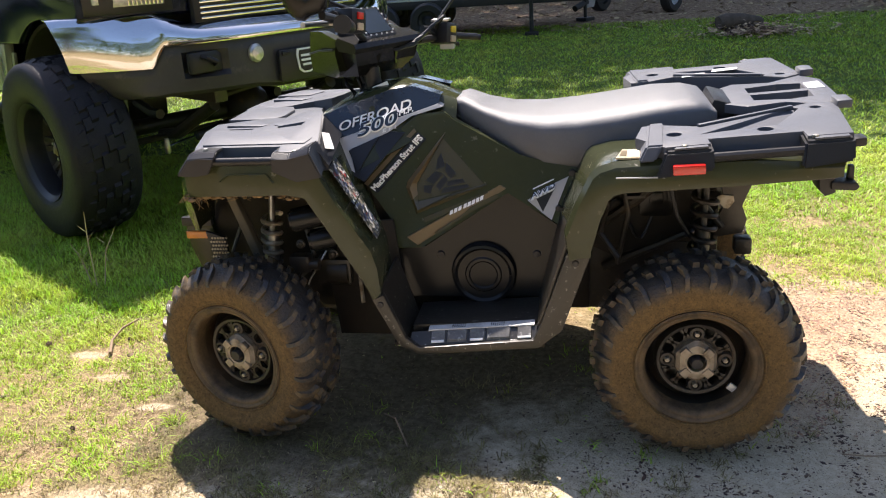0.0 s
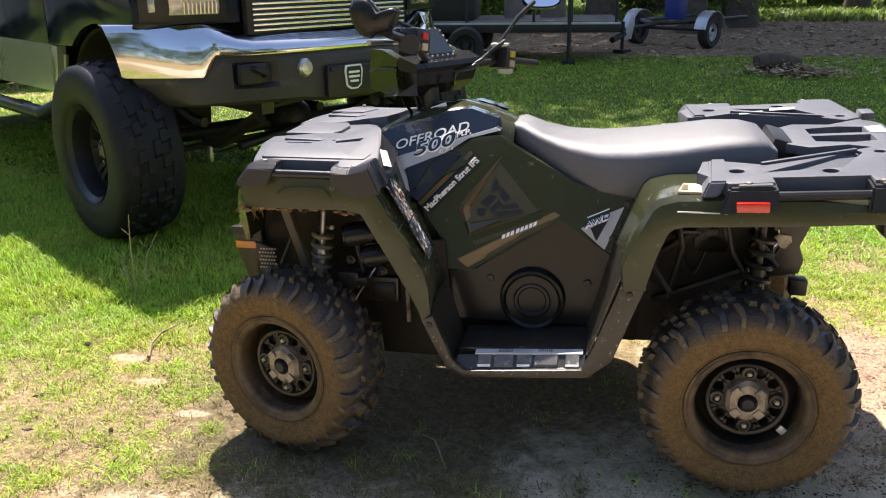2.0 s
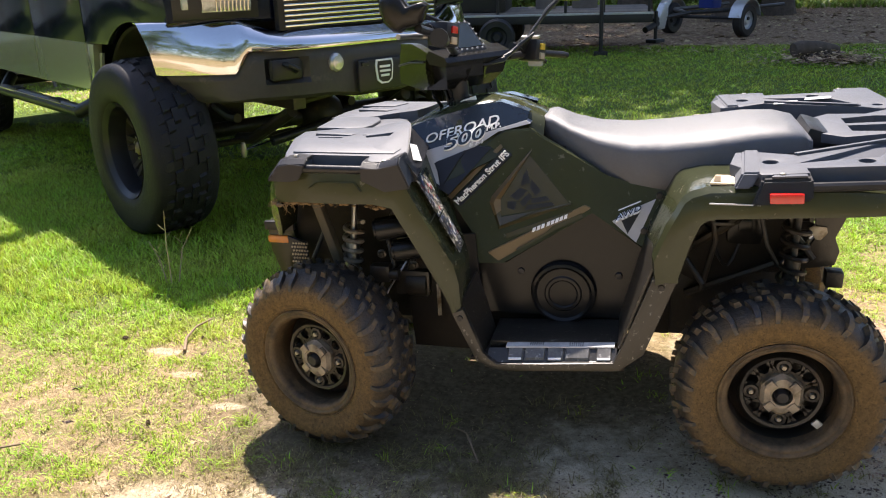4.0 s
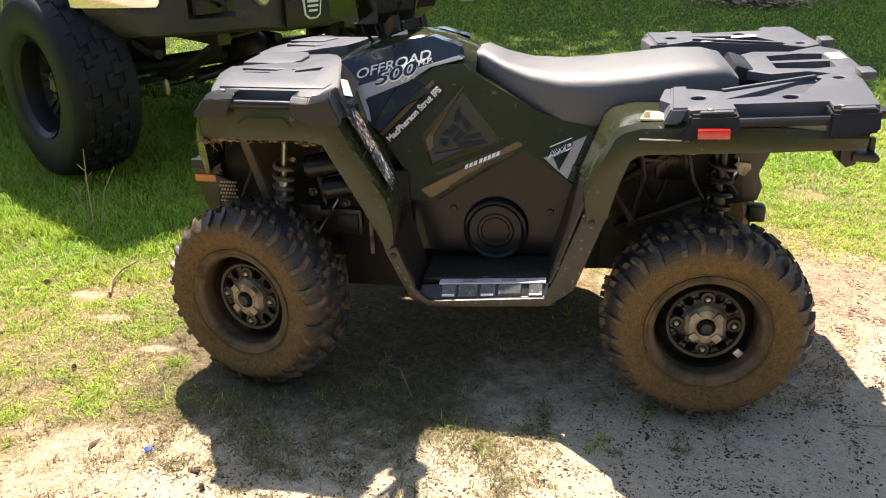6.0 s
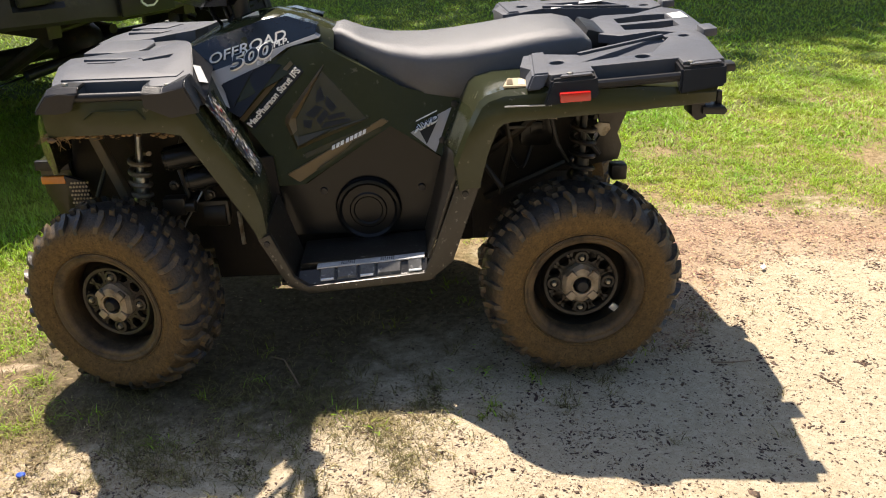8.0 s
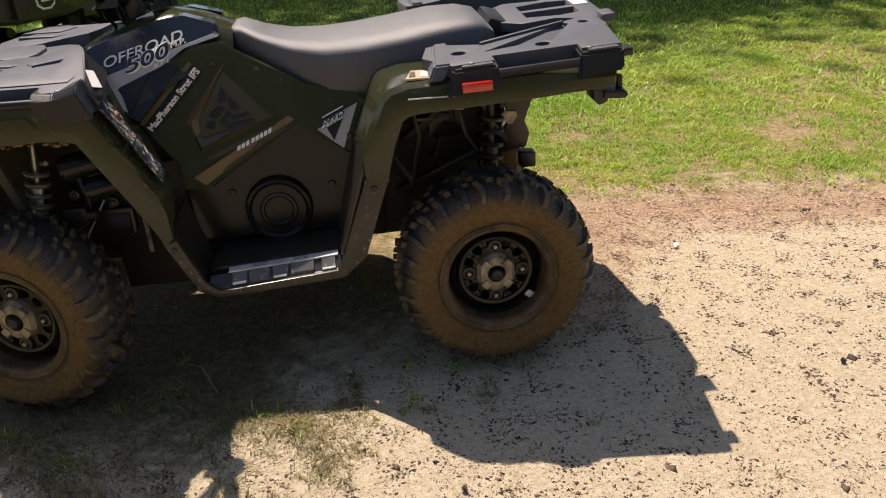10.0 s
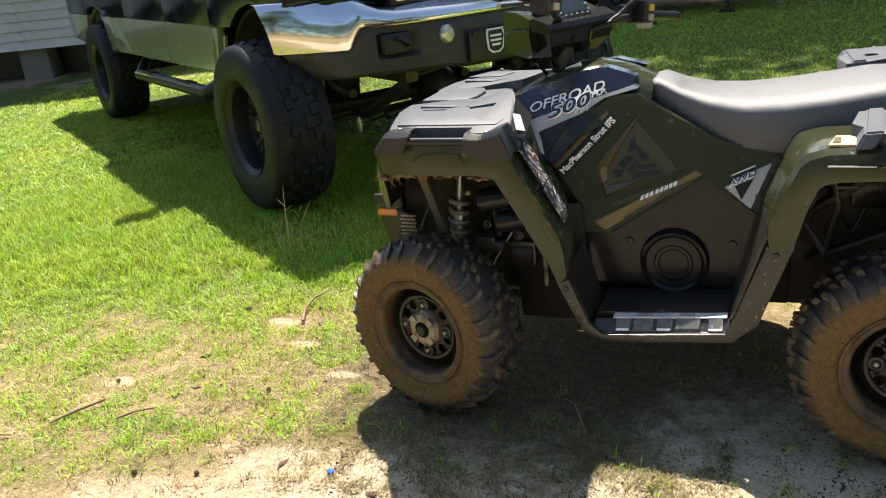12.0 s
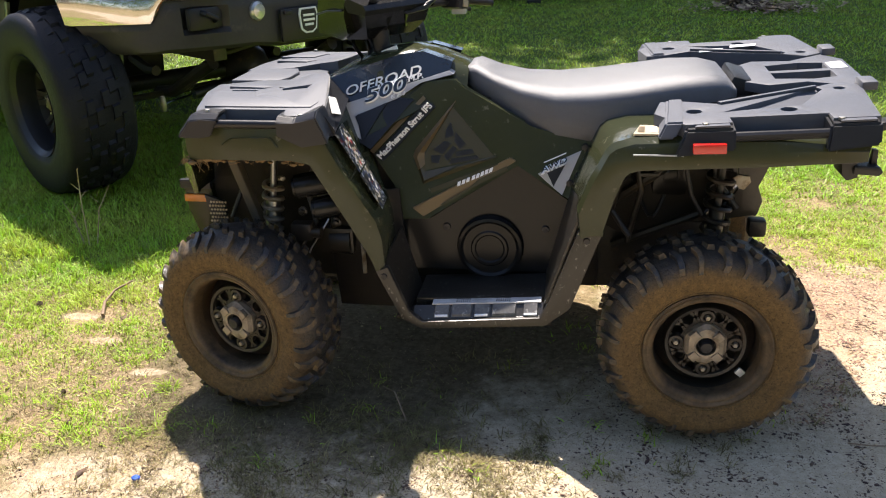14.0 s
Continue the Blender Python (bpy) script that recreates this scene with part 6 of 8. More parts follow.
for sgn in (-1, 1):
    y0 = 0.80 * sgn
    bm = bmesh.new()
    rows = []
    for y in (0.60, 0.70, 0.80, 0.90, 0.98):
        x = front_x(y, 0.655, 0.30)
        rows.append([(x, sgn * y, 1.150), (x + 0.006, sgn * y, 1.160), (x + 0.004, sgn * y, 1.38), (x - 0.01, sgn * y, 1.40)])
    sheet(bm, rows, 0.02)
    lamp = part("headlamp", bm, BLACK, truck, "smoked rectangular headlamp")
    bm = bmesh.new()
    rows = []
    for y in (0.64, 0.70, 0.78, 0.86):
        x = front_x(y, 0.666, 0.30)
        rows.append([(x, sgn * y, 1.185), (x + 0.012, sgn * y, 1.22), (x + 0.006, sgn * y, 1.285)])
    sheet(bm, rows, 0.01)
    part("lens", bm, LENS, lamp, "ribbed clear lens")
    for i in range(9):
        bm = bmesh.new()
        y = sgn * (0.655 + 0.018 * i)
        x = front_x(abs(y), 0.680, 0.30)
        tube(bm, [(x, y, 1.19), (x + 0.004, y, 1.23), (x, y, 1.28)], 0.004, 5)
        part("lens_rib", bm, CHROME, lamp)
    bm = bmesh.new()
    x = front_x(0.93, 0.666, 0.30)
    box(bm, (x - .01, sgn * 0.925 - .02, 1.20), (x + .004, sgn * 0.925 + .02, 1.26), None, 0.003)
    part("turn_lens", bm, LENS, lamp)


# body sides with wheel openings
def arch(cx, r, z0, a0, a1, n=12):
    return [(cx + r * math.cos(a), 0.47 + r * math.sin(a)) for a in (radians(a0 + (a1 - a0) * k / n) for k in range(n + 1))]


SPLIT = 0.985
for sgn in (-1, 1):
    y1, y2 = 0.985 * sgn, 0.93 * sgn
    up = [(0.34, 1.135), (0.36, 1.20), (0.25, 1.42), (-0.85, 1.50), (-0.85, SPLIT)] + [p for p in arch(-0.10, 0.66, 0, 72, 128) if p[1] > SPLIT - 0.02][::-1]
    bm = bmesh.new()
    prism(bm, up, y1, y2, 0.008)
    part("front_wing", bm, TRUCK_BLUE, truck, "dark blue front wing")
    for nm, x0, x1 in (("front_door", -0.86, -1.84), ("rear_door", -1.85, -2.98)):
        bm = bmesh.new()
        prism(bm, [(x0, 1.50), (x1, 1.50), (x1, SPLIT), (x0, SPLIT)], y1, y2, 0.006)
        door = part(nm, bm, TRUCK_BLUE, truck)
        bm = bmesh.new()
        lo = [(x0, SPLIT), (x1, SPLIT), (x1, 0.690), (x0, 0.700)] if nm == "front_door" else [(x0, SPLIT), (x1 - 0.30, SPLIT), (x1 - .12, 0.84), (x1 + .05, 0.690), (x0, 0.690)]
        rows = [[(x, y1 + sgn * 0.004, z) for x, z in lo], [(x, y2, z) for x, z in lo]]
        loft(bm, rows)
        bmesh.ops.bevel(bm, geom=list(bm.edges), offset=0.006, segments=2, affect="EDGES")
        part("lower_panel", bm, TRUCK_GOLD, door, "pale gold lower door panel")
        bm = bmesh.new()
        xm = x1 + 0.16
        tube(bm, [(xm - .07, y1 + sgn * .012, 1.235), (xm - .05, y1 + sgn * .040, 1.24), (xm + .05, y1 + sgn * .040, 1.24), (xm + .07, y1 + sgn * .012, 1.235)], 0.012, 8)
        part("door_handle", bm, CHROME, door)
        bm = bmesh.new()
        prism(bm, [(x0 - .06, 1.54), (x1 + .05, 1.54), (x1 + .10, 1.94), (x0 - (.40 if nm == "front_door" else .08), 1.94)], sgn * 0.925, sgn * 0.905)
        part("window", bm, NAVY, door, "tinted side window")
    # gold sill strip ahead of the door
    bm = bmesh.new()
    prism(bm, [(-0.74, SPLIT - .004), (-0.855, SPLIT - .004), (-0.855, 0.705), (-0.815, 0.705)], y1, y2, 0.005)
    part("wing_lower_panel", bm, TRUCK_GOLD, truck)
    bm = bmesh.new()
    bed = [(-3.00, 1.50), (-5.30, 1.50), (-5.30, SPLIT), (-4.43, SPLIT), (-4.36, 1.04), (-4.12, 1.07), (-3.88, 1.04), (-3.80, SPLIT), (-3.00, SPLIT)]
    prism(bm, bed, y1, y2, 0.006)
    part("bed_side", bm, TRUCK_BLUE, truck, "dark blue bed side")
    for lo in ([(-3.29, SPLIT - .004), (-3.80, SPLIT - .004), (-3.70, 0.72), (-3.66, 0.68), (-2.93, 0.690), (-3.10, .84)], [(-4.43, SPLIT - .004), (-5.30, SPLIT - .004), (-5.30, 0.74), (-4.62, 0.70)]):
        bm = bmesh.new()
        prism(bm, lo, y1, y2, 0.006)
        part("bed_lower_panel", bm, TRUCK_GOLD, truck, "pale gold lower bed panel")
    for cx, rr in ((-0.10, 0.645), (-4.12, 0.585)):
        bm = bmesh.new()
        rows = [[(x, sgn * 0.94, z), (x, sgn * 0.93, z - 0.008), (x, sgn * 0.45, z - 0.01)] for x, z in arch(cx, rr, 0, 46, 160, 16)]
        sheet(bm, rows, 0.012)
        part("wheel_liner", bm, UNDER, truck, "black wheel arch liner")
    bm = bmesh.new()
    tube(bm, [(-0.98, sgn * 0.90, 0.62), (-1.10, sgn * 1.00, 0.545), (-2.80, sgn * 1.00, 0.535), (-2.92, sgn * 0.90, 0.62)], 0.045, 12)
    step = part("running_board", bm, BLACK, truck, "black tubular side step")
    bm = bmesh.new()
    tube(bm, [(-1.10, sgn * 1.035, 0.572), (-2.80, sgn * 1.035, 0.562)], 0.006, 6)
    part("step_trim", bm, CHROME, step)
    for x in (-1.50, -2.45):
        bm = bmesh.new()
        box(bm, (x - .10, sgn * 1.0 - .035, 0.575), (x + .10, sgn * 1.0 + .035, 0.586), None, 0.003)
        part("step_pad", bm, BLACK, step)
    bm = bmesh.new()
    tube(bm, [(-1.02, sgn * 0.96, 1.56), (-1.12, sgn * 1.10, 1.60)], 0.022, 8)
    box(bm, (-1.20, min(sgn * 1.06, sgn * 1.30), 1.54), (-1.09, max(sgn * 1.06, sgn * 1.30), 1.82), None, 0.03)
    part("door_mirror", bm, BLACK, truck)
    bm = bmesh.new()
    prism(bm, [(-0.70, 0.93), (-0.742, 0.93), (-0.83, 0.70), (-0.79, 0.70)], sgn * 0.955, sgn * 0.935, 0.003)
    part("arch_lip", bm, TRUCK_GOLD, truck)

bm = bmesh.new()
prism(bm, [(0.62, 1.50), (0.55, 1.55), (-0.85, 1.62), (-0.85, 1.30), (0.60, 1.30)], -0.94, 0.94, 0.02)
part("hood", bm, TRUCK_BLUE, truck, "dark blue bonnet")
bm = bmesh.new()
prism(bm, [(-0.80, 1.48), (-1.36, 2.04), (-1.55, 2.10), (-2.75, 2.10), (-2.93, 2.02), (-3.00, 1.48)], -0.90, 0.90, 0.03)
part("cab_roof", bm, TRUCK_BLUE, truck, "dark blue cab")
bm = bmesh.new()
box(bm, (-2.98, -0.92, 0.72), (-0.86, 0.92, 1.48), None, 0.02)
part("cab_floor", bm, BLACK, truck)
bm = bmesh.new()
box(bm, (-5.28, -0.92, 0.90), (-3.02, 0.92, 1.02), None, 0.02)
box(bm, (-5.32, -0.95, 0.90), (-5.27, 0.95, 1.48), None, 0.01)
part("cargo_bed", bm, TRUCK_BLUE, truck)
bm = bmesh.new()
for y in (-0.42, 0.42):
    box(bm, (-5.2, y - .04, 0.66), (0.62, y + .04, 0.82), None, 0.01)
box(bm, (-0.75, -0.38, 0.72), (0.50, 0.38, 1.28), None, 0.05)
part("chassis", bm, UNDER, truck, "dark ladder chassis and engine bay")
for X in (-0.20, -4.12):
    bm = bmesh.new()
    tube(bm, [(X, -0.78, 0.458), (X, 0.78, 0.458)], 0.048, 14)
    bmesh.ops.create_icosphere(bm, subdivisions=2, radius=0.17, matrix=Matrix.Translation((X, 0.22, 0.458)))
    part("axle", bm, UNDER, truck, "grimy solid axle")
    for y in (-0.42, 0.42):
        bm = bmesh.new()
        tube(bm, [(X + (0.10 if X > -1 else 0.75), y, 0.53 if X > -1 else 0.74), (X, y, 0.53), (X - 0.75, y, 0.74)], 0.03, 8)
        part("leaf_spring", bm, UNDER, truck)
bm = bmesh.new()
tube(bm, [(0.02, -0.70, 0.42), (0.05, 0.70, 0.44)], 0.020, 10)
tube(bm, [(0.10, -0.15, 0.60), (0.20, 0.60, 0.72)], 0.020, 10)
tube(bm, [(0.50, -0.40, 0.635), (0.10, -0.43, 0.44), (-0.05, -0.45, 0.42)], 0.035, 10)
tube(bm, [(0.50, 0.40, 0.635), (0.10, 0.43, 0.44), (-0.05, 0.45, 0.42)], 0.035, 10)
part("steering_linkage", bm, UNDER, truck, "dark steering rods under the nose")
for y in (-0.47, 0.47):
    bm = bmesh.new()
    prism(bm, [(-0.62, 0.70), (-0.36, 0.70), (-0.40, 0.40), (-0.58, 0.36)], y * 0.74 - 0.13, y * 0.74 + 0.13, 0.012)
    part("drop_bracket", bm, UNDER, truck, "dark suspension drop bracket")
bm = bmesh.new()
tube(bm, [(0.20, -0.37, 0.425), (0.20, 0.10, 0.485)], 0.030, 12)
damper = part("steering_damper", bm, BLACK, truck, "steering damper with a bright rod")
bm = bmesh.new()
tube(bm, [(0.20, -0.55, 0.400), (0.20, -0.36, 0.426)], 0.008, 8)
part("damper_rod", bm, CHROME, damper)
bm = bmesh.new()
lathe(bm, [(0, -0.035), (0.014, -0.035), (0.018, -0.015), (0.018, 0.015), (0.012, 0.05), (0, 0.05)], 12, "z", (0.20, -0.56, 0.395))
part("damper_bolt", bm, STEEL, damper)


# ---- ground ----
def sandy(x, y):
    """Above 0 on the gravel drive, below 0 on the lawn."""
    d = math.hypot((x + 0.10) / 0.75, (y + 0.22) / 0.36)
    return min(x - 1.08 * y - 0.08, 2.6 * (0.62 - y) + 0.35 * (1.35 - x) + 0.25, 1.1 * (y + 5.2)) - 0.9 * min(1.0, max(0.0, (1.85 - d) / 1.1))


BARE = [(-1.53, 0.013, 0.17, 0.050), (-1.332, -0.156, 0.13, 0.045), (-1.074, -0.350, 0.085, 0.040), (-0.97, -0.08, 0.09, 0.04), (-0.85, -0.95, 0.30, 0.16), (-1.30, -1.12, 0.22, 0.10), (-1.88, -0.56, 0.09, 0.05), (2.76, 1.88, 0.30, 0.15), (2.86, 2.55, 0.34, 0.11), (2.34, 1.97, 0.20, 0.08), (2.52, 1.30, 0.24, 0.10), (3.60, 3.55, 0.40, 0.16), (1.95, 1.55, 0.14, 0.06), (-5.65, 4.80, 0.62, 0.36)]


def bare(x, y):
    return max(math.exp(-(((x - cx) / rx) ** 2 + ((y - cy) / ry) ** 2)) for cx, cy, rx, ry in BARE)


def bumps(x, y):
    return 0.35 * noise.noise(Vector((x * 1.1, y * 1.1, 3.0))) + 0.3 * noise.noise(Vector((x * 3.3, y * 3.3, 7.0))) + 0.2 * noise.noise(Vector((x * 9, y * 9, 1.0)))


def relief(x, y):
    k = max(0.0, 1 - max(abs(x) - 3, abs(y) - 3, 0) / 6)
    return k * (0.010 * noise.noise(Vector((x * 1.7, y * 1.7, 0))) + 0.004 * noise.noise(Vector((x * 9, y * 9, 5)))) - 0.004


def axis_steps(lo, hi, fine):
    far = [9, 14, 22, 40, 80, 200, 600, 2000]
    near = list(np.arange(lo, hi + 1e-6, fine))
    return [lo - f for f in far[::-1]] + near + [hi + f for f in far]


xs, ys = axis_steps(-4.5, 3.5, 0.07), axis_steps(-2.6, 4.5, 0.07)
verts = [(x, y, relief(x, y)) for y in ys for x in xs]
nx = len(xs)
faces = [(j * nx + i, j * nx + i + 1, (j + 1) * nx + i + 1, (j + 1) * nx + i) for j in range(len(ys) - 1) for i in range(nx - 1)]
me = bpy.data.meshes.new("ground")
me.from_pydata(verts, [], faces)
me.shade_smooth()
ground = tagged(new("ground", me), "sandy gravel drive running into a patchy mown lawn", "ground", kind="structure")


def ground_material():
    m = bpy.data.materials.new("sand_soil_lawn")
    m.use_nodes = True
    nt = m.node_tree
    n, l = nt.nodes, nt.links
    b = n["Principled BSDF"]
    co = n.new("ShaderNodeTexCoord")
    sx = n.new("ShaderNodeSeparateXYZ")
    l.new(co.outputs["Object"], sx.inputs[0])

    def math_node(op, a, c=None, d=None):
        q = n.new("ShaderNodeMath")
        q.operation = op
        for i, v in enumerate((a, c, d)):
            if v is None:
                continue
            if isinstance(v, (int, float)):
                q.inputs[i].default_value = v
            else:
                l.new(v, q.inputs[i])
        return q.outputs[0]

    def noise_node(scale, detail=6, rough=0.6):
        q = n.new("ShaderNodeTexNoise")
        q.inputs["Scale"].default_value, q.inputs["Detail"].default_value, q.inputs["Roughness"].default_value = scale, detail, rough
        l.new(co.outputs["Object"], q.inputs["Vector"])
        return q.outputs["Fac"]

    def step(v, lo, hi, out=1.0):
        q = n.new("ShaderNodeMapRange")
        q.interpolation_type = "SMOOTHSTEP"
        q.inputs["From Min"].default_value, q.inputs["From Max"].default_value, q.inputs["To Max"].default_value = lo, hi, out
        l.new(v, q.inputs["Value"])
        return q.outputs[0]

    def mix(f, a, c):
        q = n.new("ShaderNodeMix")
        q.data_type = "RGBA"
        for i, v in ((0, f), (6, a), (7, c)):
            if isinstance(v, tuple):
                q.inputs[i].default_value = (*v, 1)
            elif isinstance(v, float):
                q.inputs[i].default_value = v
            else:
                l.new(v, q.inputs[i])
        return q.outputs[2]

    line = math_node("ADD", math_node("MULTIPLY_ADD", sx.outputs[1], -1.08, sx.outputs[0]), -0.08)
    cross = math_node("ADD", math_node("MULTIPLY_ADD", sx.outputs[1], -2.6, math_node("MULTIPLY", sx.outputs[0], -0.35)), 2.6 * 0.62 + 0.35 * 1.35 + 0.25)
    line = math_node("MINIMUM", math_node("MINIMUM", line, cross), math_node("MULTIPLY_ADD", sx.outputs[1], 1.1, 5.72))
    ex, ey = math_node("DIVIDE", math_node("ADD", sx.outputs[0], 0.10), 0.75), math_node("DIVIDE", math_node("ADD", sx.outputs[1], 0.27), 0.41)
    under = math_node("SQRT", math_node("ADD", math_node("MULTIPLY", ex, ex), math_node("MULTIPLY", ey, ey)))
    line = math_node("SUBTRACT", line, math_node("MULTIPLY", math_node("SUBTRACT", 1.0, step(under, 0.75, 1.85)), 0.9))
    patch = math_node("MULTIPLY_ADD", noise_node(1.1, 5), 3.2, -1.6)
    speck = math_node("MULTIPLY_ADD", noise_node(7, 8, 0.7), 2.2, -1.1)
    total = math_node("ADD", math_node("ADD", line, patch), speck)
    for cx, cy, rx, ry in BARE:
        ux, uy = math_node("DIVIDE", math_node("ADD", sx.outputs[0], -cx), rx), math_node("DIVIDE", math_node("ADD", sx.outputs[1], -cy), ry)
        away = math_node("ADD", math_node("SQRT", math_node("ADD", math_node("MULTIPLY", ux, ux), math_node("MULTIPLY", uy, uy))), math_node("MULTIPLY", speck, 1.1))
        total = math_node("ADD", total, math_node("MULTIPLY", math_node("SUBTRACT", 1.0, step(away, 0.2, 1.35)), 2.0))
    sand_f = step(total, -0.55, 0.35)
    # dark soil under the quad bike, its colour deepened for part of the shade
    soil_and_shade = math_node("SUBTRACT", 1.0, step(math_node("ADD", under, math_node("MULTIPLY", speck, 0.45)), 1.0, 1.95))
    grit = noise_node(160, 6, 0.75)
    fine = noise_node(45, 8, 0.7)
    sand = mix(step(fine, 0.35, 0.7), (0.51, 0.42, 0.285), (0.66, 0.565, 0.41))
    sand = mix(step(grit, 0.57, 0.62, 0.75), sand, (0.15, 0.105, 0.075))
    sand = mix(math_node("MULTIPLY", step(math_node("MULTIPLY_ADD", sx.outputs[0], -1.0, math_node("MULTIPLY", speck, 0.5)), 0.7, 1.3), 0.6), sand, mix(step(fine, 0.35, 0.7), (0.44, 0.31, 0.19), (0.62, 0.46, 0.32)))
    # reddish bark and leaf crumbs where the drive meets the lawn
    red_f = step(math_node("ADD", math_node("MULTIPLY_ADD", math_node("ABSOLUTE", math_node("ADD", line, -0.60)), -1.0, 0.70), math_node("MULTIPLY", speck, 0.4)), 0.0, 0.6)
    right = step(sx.outputs[0], 0.75, 1.25)
    red_f = math_node("MULTIPLY", red_f, right)
    sand = mix(red_f, sand, mix(step(grit, 0.4, 0.62), (0.33, 0.20, 0.12), (0.55, 0.42, 0.29)))
    soil = mix(step(fine, 0.3, 0.7), (0.20, 0.145, 0.068), (0.45, 0.33, 0.185))
    soil = mix(step(noise_node(2.3, 5), 0.45, 0.75), soil, mix(step(grit, 0.4, 0.6), (0.085, 0.115, 0.026), (0.19, 0.20, 0.06)))
    lawn = mix(step(fine, 0.3, 0.7), (0.05, 0.088, 0.015), (0.11, 0.165, 0.03))
    back = step(math_node("ADD", math_node("MULTIPLY_ADD", sx.outputs[0], -0.55, sx.outputs[1]), math_node("MULTIPLY", speck, 0.5)), 0.6, 1.9)
    soil = mix(back, soil, lawn)
    # brown soil tones, lowered to hold some of the shade under the quad bike
    soil = mix(soil_and_shade, soil, mix(step(fine, 0.3, 0.7), (0.110, 0.086, 0.048), (0.25, 0.195, 0.12)))
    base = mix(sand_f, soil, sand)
    # strip of fallen needles and bare earth under the far trees
    wav = math_node("ADD", math_node("MULTIPLY_ADD", sx.outputs[0], -0.10, sx.outputs[1]), math_node("MULTIPLY", patch, 0.5))
    strip = math_node("MULTIPLY", step(wav, 10.6, 11.8), math_node("SUBTRACT", 1.0, step(wav, 19.5, 22.5)))
    straw = mix(step(noise_node(14, 8, 0.75), 0.35, 0.65), (0.13, 0.075, 0.04), (0.40, 0.28, 0.17))
    base = mix(strip, base, straw)
    # bare earth by the house
    yard = math_node("MULTIPLY", step(math_node("MULTIPLY", sx.outputs[0], -1.0), 2.5, 4.5), step(sx.outputs[1], 5.2, 6.6))
    base = mix(math_node("MULTIPLY", yard, step(noise_node(1.2, 5), 0.42, 0.55)), base, mix(step(grit, 0.4, 0.6), (0.30, 0.19, 0.13), (0.45, 0.32, 0.23)))
    l.new(base, b.inputs["Base Color"])
    b.inputs["Roughness"].default_value = 0.95
    b.inputs["Specular IOR Level"].default_value = 0.2
    bp = n.new("ShaderNodeBump")
    bp.inputs["Strength"].default_value, bp.inputs["Distance"].default_value = 0.9, 0.012
    l.new(math_node("ADD", math_node("MULTIPLY", grit, 0.5), fine), bp.inputs["Height"])
    l.new(bp.outputs["Normal"], b.inputs["Normal"])
    return m


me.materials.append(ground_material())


def per_island(m, amount):
    """Each blade or leaf differs a little in brightness and hue."""
    nt = m.node_tree
    b = nt.nodes["Principled BSDF"]
    src = b.inputs["Base Color"].links[0].from_socket
    geo, hsv = nt.nodes.new("ShaderNodeNewGeometry"), nt.nodes.new("ShaderNodeHueSaturation")
    for sock, lo, hi in (("Value", 1 - amount, 1 + amount), ("Hue", 0.5 - amount * 0.06, 0.5 + amount * 0.03)):
        mr = nt.nodes.new("ShaderNodeMapRange")
        mr.inputs["To Min"].default_value, mr.inputs["To Max"].default_value = lo, hi
        nt.links.new(geo.outputs["Random Per Island"], mr.inputs["Value"])
        nt.links.new(mr.outputs[0], hsv.inputs[sock])
    nt.links.new(src, hsv.inputs["Color"])
    for link in [k for k in nt.links if k.from_socket == src and k.to_node.type != "HUE_SAT"]:
        to = link.to_socket
        nt.links.new(hsv.outputs["Color"], to)


for mm, aa in ((GRASS, 0.6), (DRYGRASS, 0.5), (STRAW, 0.5), (DRY, 0.6), (REDLEAF, 0.5), (CRUMB, 0.6), (PEBBLE, 0.6), (LEAF, 0.4), (BUSH, 0.5)):
    per_island(mm, aa)

rng = np.random.default_rng(4)


def blades(name, pts, height, width, mat, label, flat=1.0):
    """Tapered bent blades at the given places, in one mesh."""
    pts = np.asarray(pts)
    n = len(pts)
    h = height * rng.uniform(0.5, 1.25, n)
    w = width * rng.uniform(0.7, 1.3, n)
    lean_ = h * rng.uniform(0.4 * flat, 1.6 * flat, n)
    b = rng.uniform(0, 2 * np.pi, n)
    a = b + np.pi / 2 + rng.normal(0, 0.35, n)
    side = np.stack([np.cos(a), np.sin(a), 0 * a], 1) * w[:, None] / 2
    tip = np.stack([np.cos(b) * lean_, np.sin(b) * lean_, h], 1)
    mid = np.stack([np.cos(b) * lean_ * 0.3, np.sin(b) * lean_ * 0.3, h * 0.6], 1)
    v = np.stack([pts - side, pts + side, pts + mid + side * 0.8, pts + mid - side * 0.8, pts + tip], 1).reshape(-1, 3)
    i = np.arange(n)[:, None] * 5
    quads = (i + np.array([0, 1, 2, 3])).ravel()
    tris = (i + np.array([3, 2, 4])).ravel()
    mesh_from(name, v, quads, tris, mat, label)


def mesh_from(name, v, quads, tris, mat, label, category="grass"):
    me = bpy.data.meshes.new(name)
    nq, nt_ = len(quads) // 4, len(tris) // 3
    me.vertices.add(len(v))
    me.vertices.foreach_set("co", np.asarray(v, dtype=np.float32).ravel())
    me.loops.add(len(quads) + len(tris))
    me.loops.foreach_set("vertex_index", np.concatenate([quads, tris]).astype(np.int32))
    me.polygons.add(nq + nt_)
    me.polygons.foreach_set("loop_start", np.concatenate([np.arange(nq) * 4, nq * 4 + np.arange(nt_) * 3]).astype(np.int32))
    me.update(calc_edges=True)
    me.materials.append(mat)
    return tagged(new(name, me), label, category, kind="stuff")


def scatter(n, x0, x1, y0, y1, keep):
    out = []
    while len(out) < n:
        x, y = random.uniform(x0, x1), random.uniform(y0, y1)
        if random.random() < keep(x, y):
            out.append((x, y, relief(x, y) - 0.002))
    return out


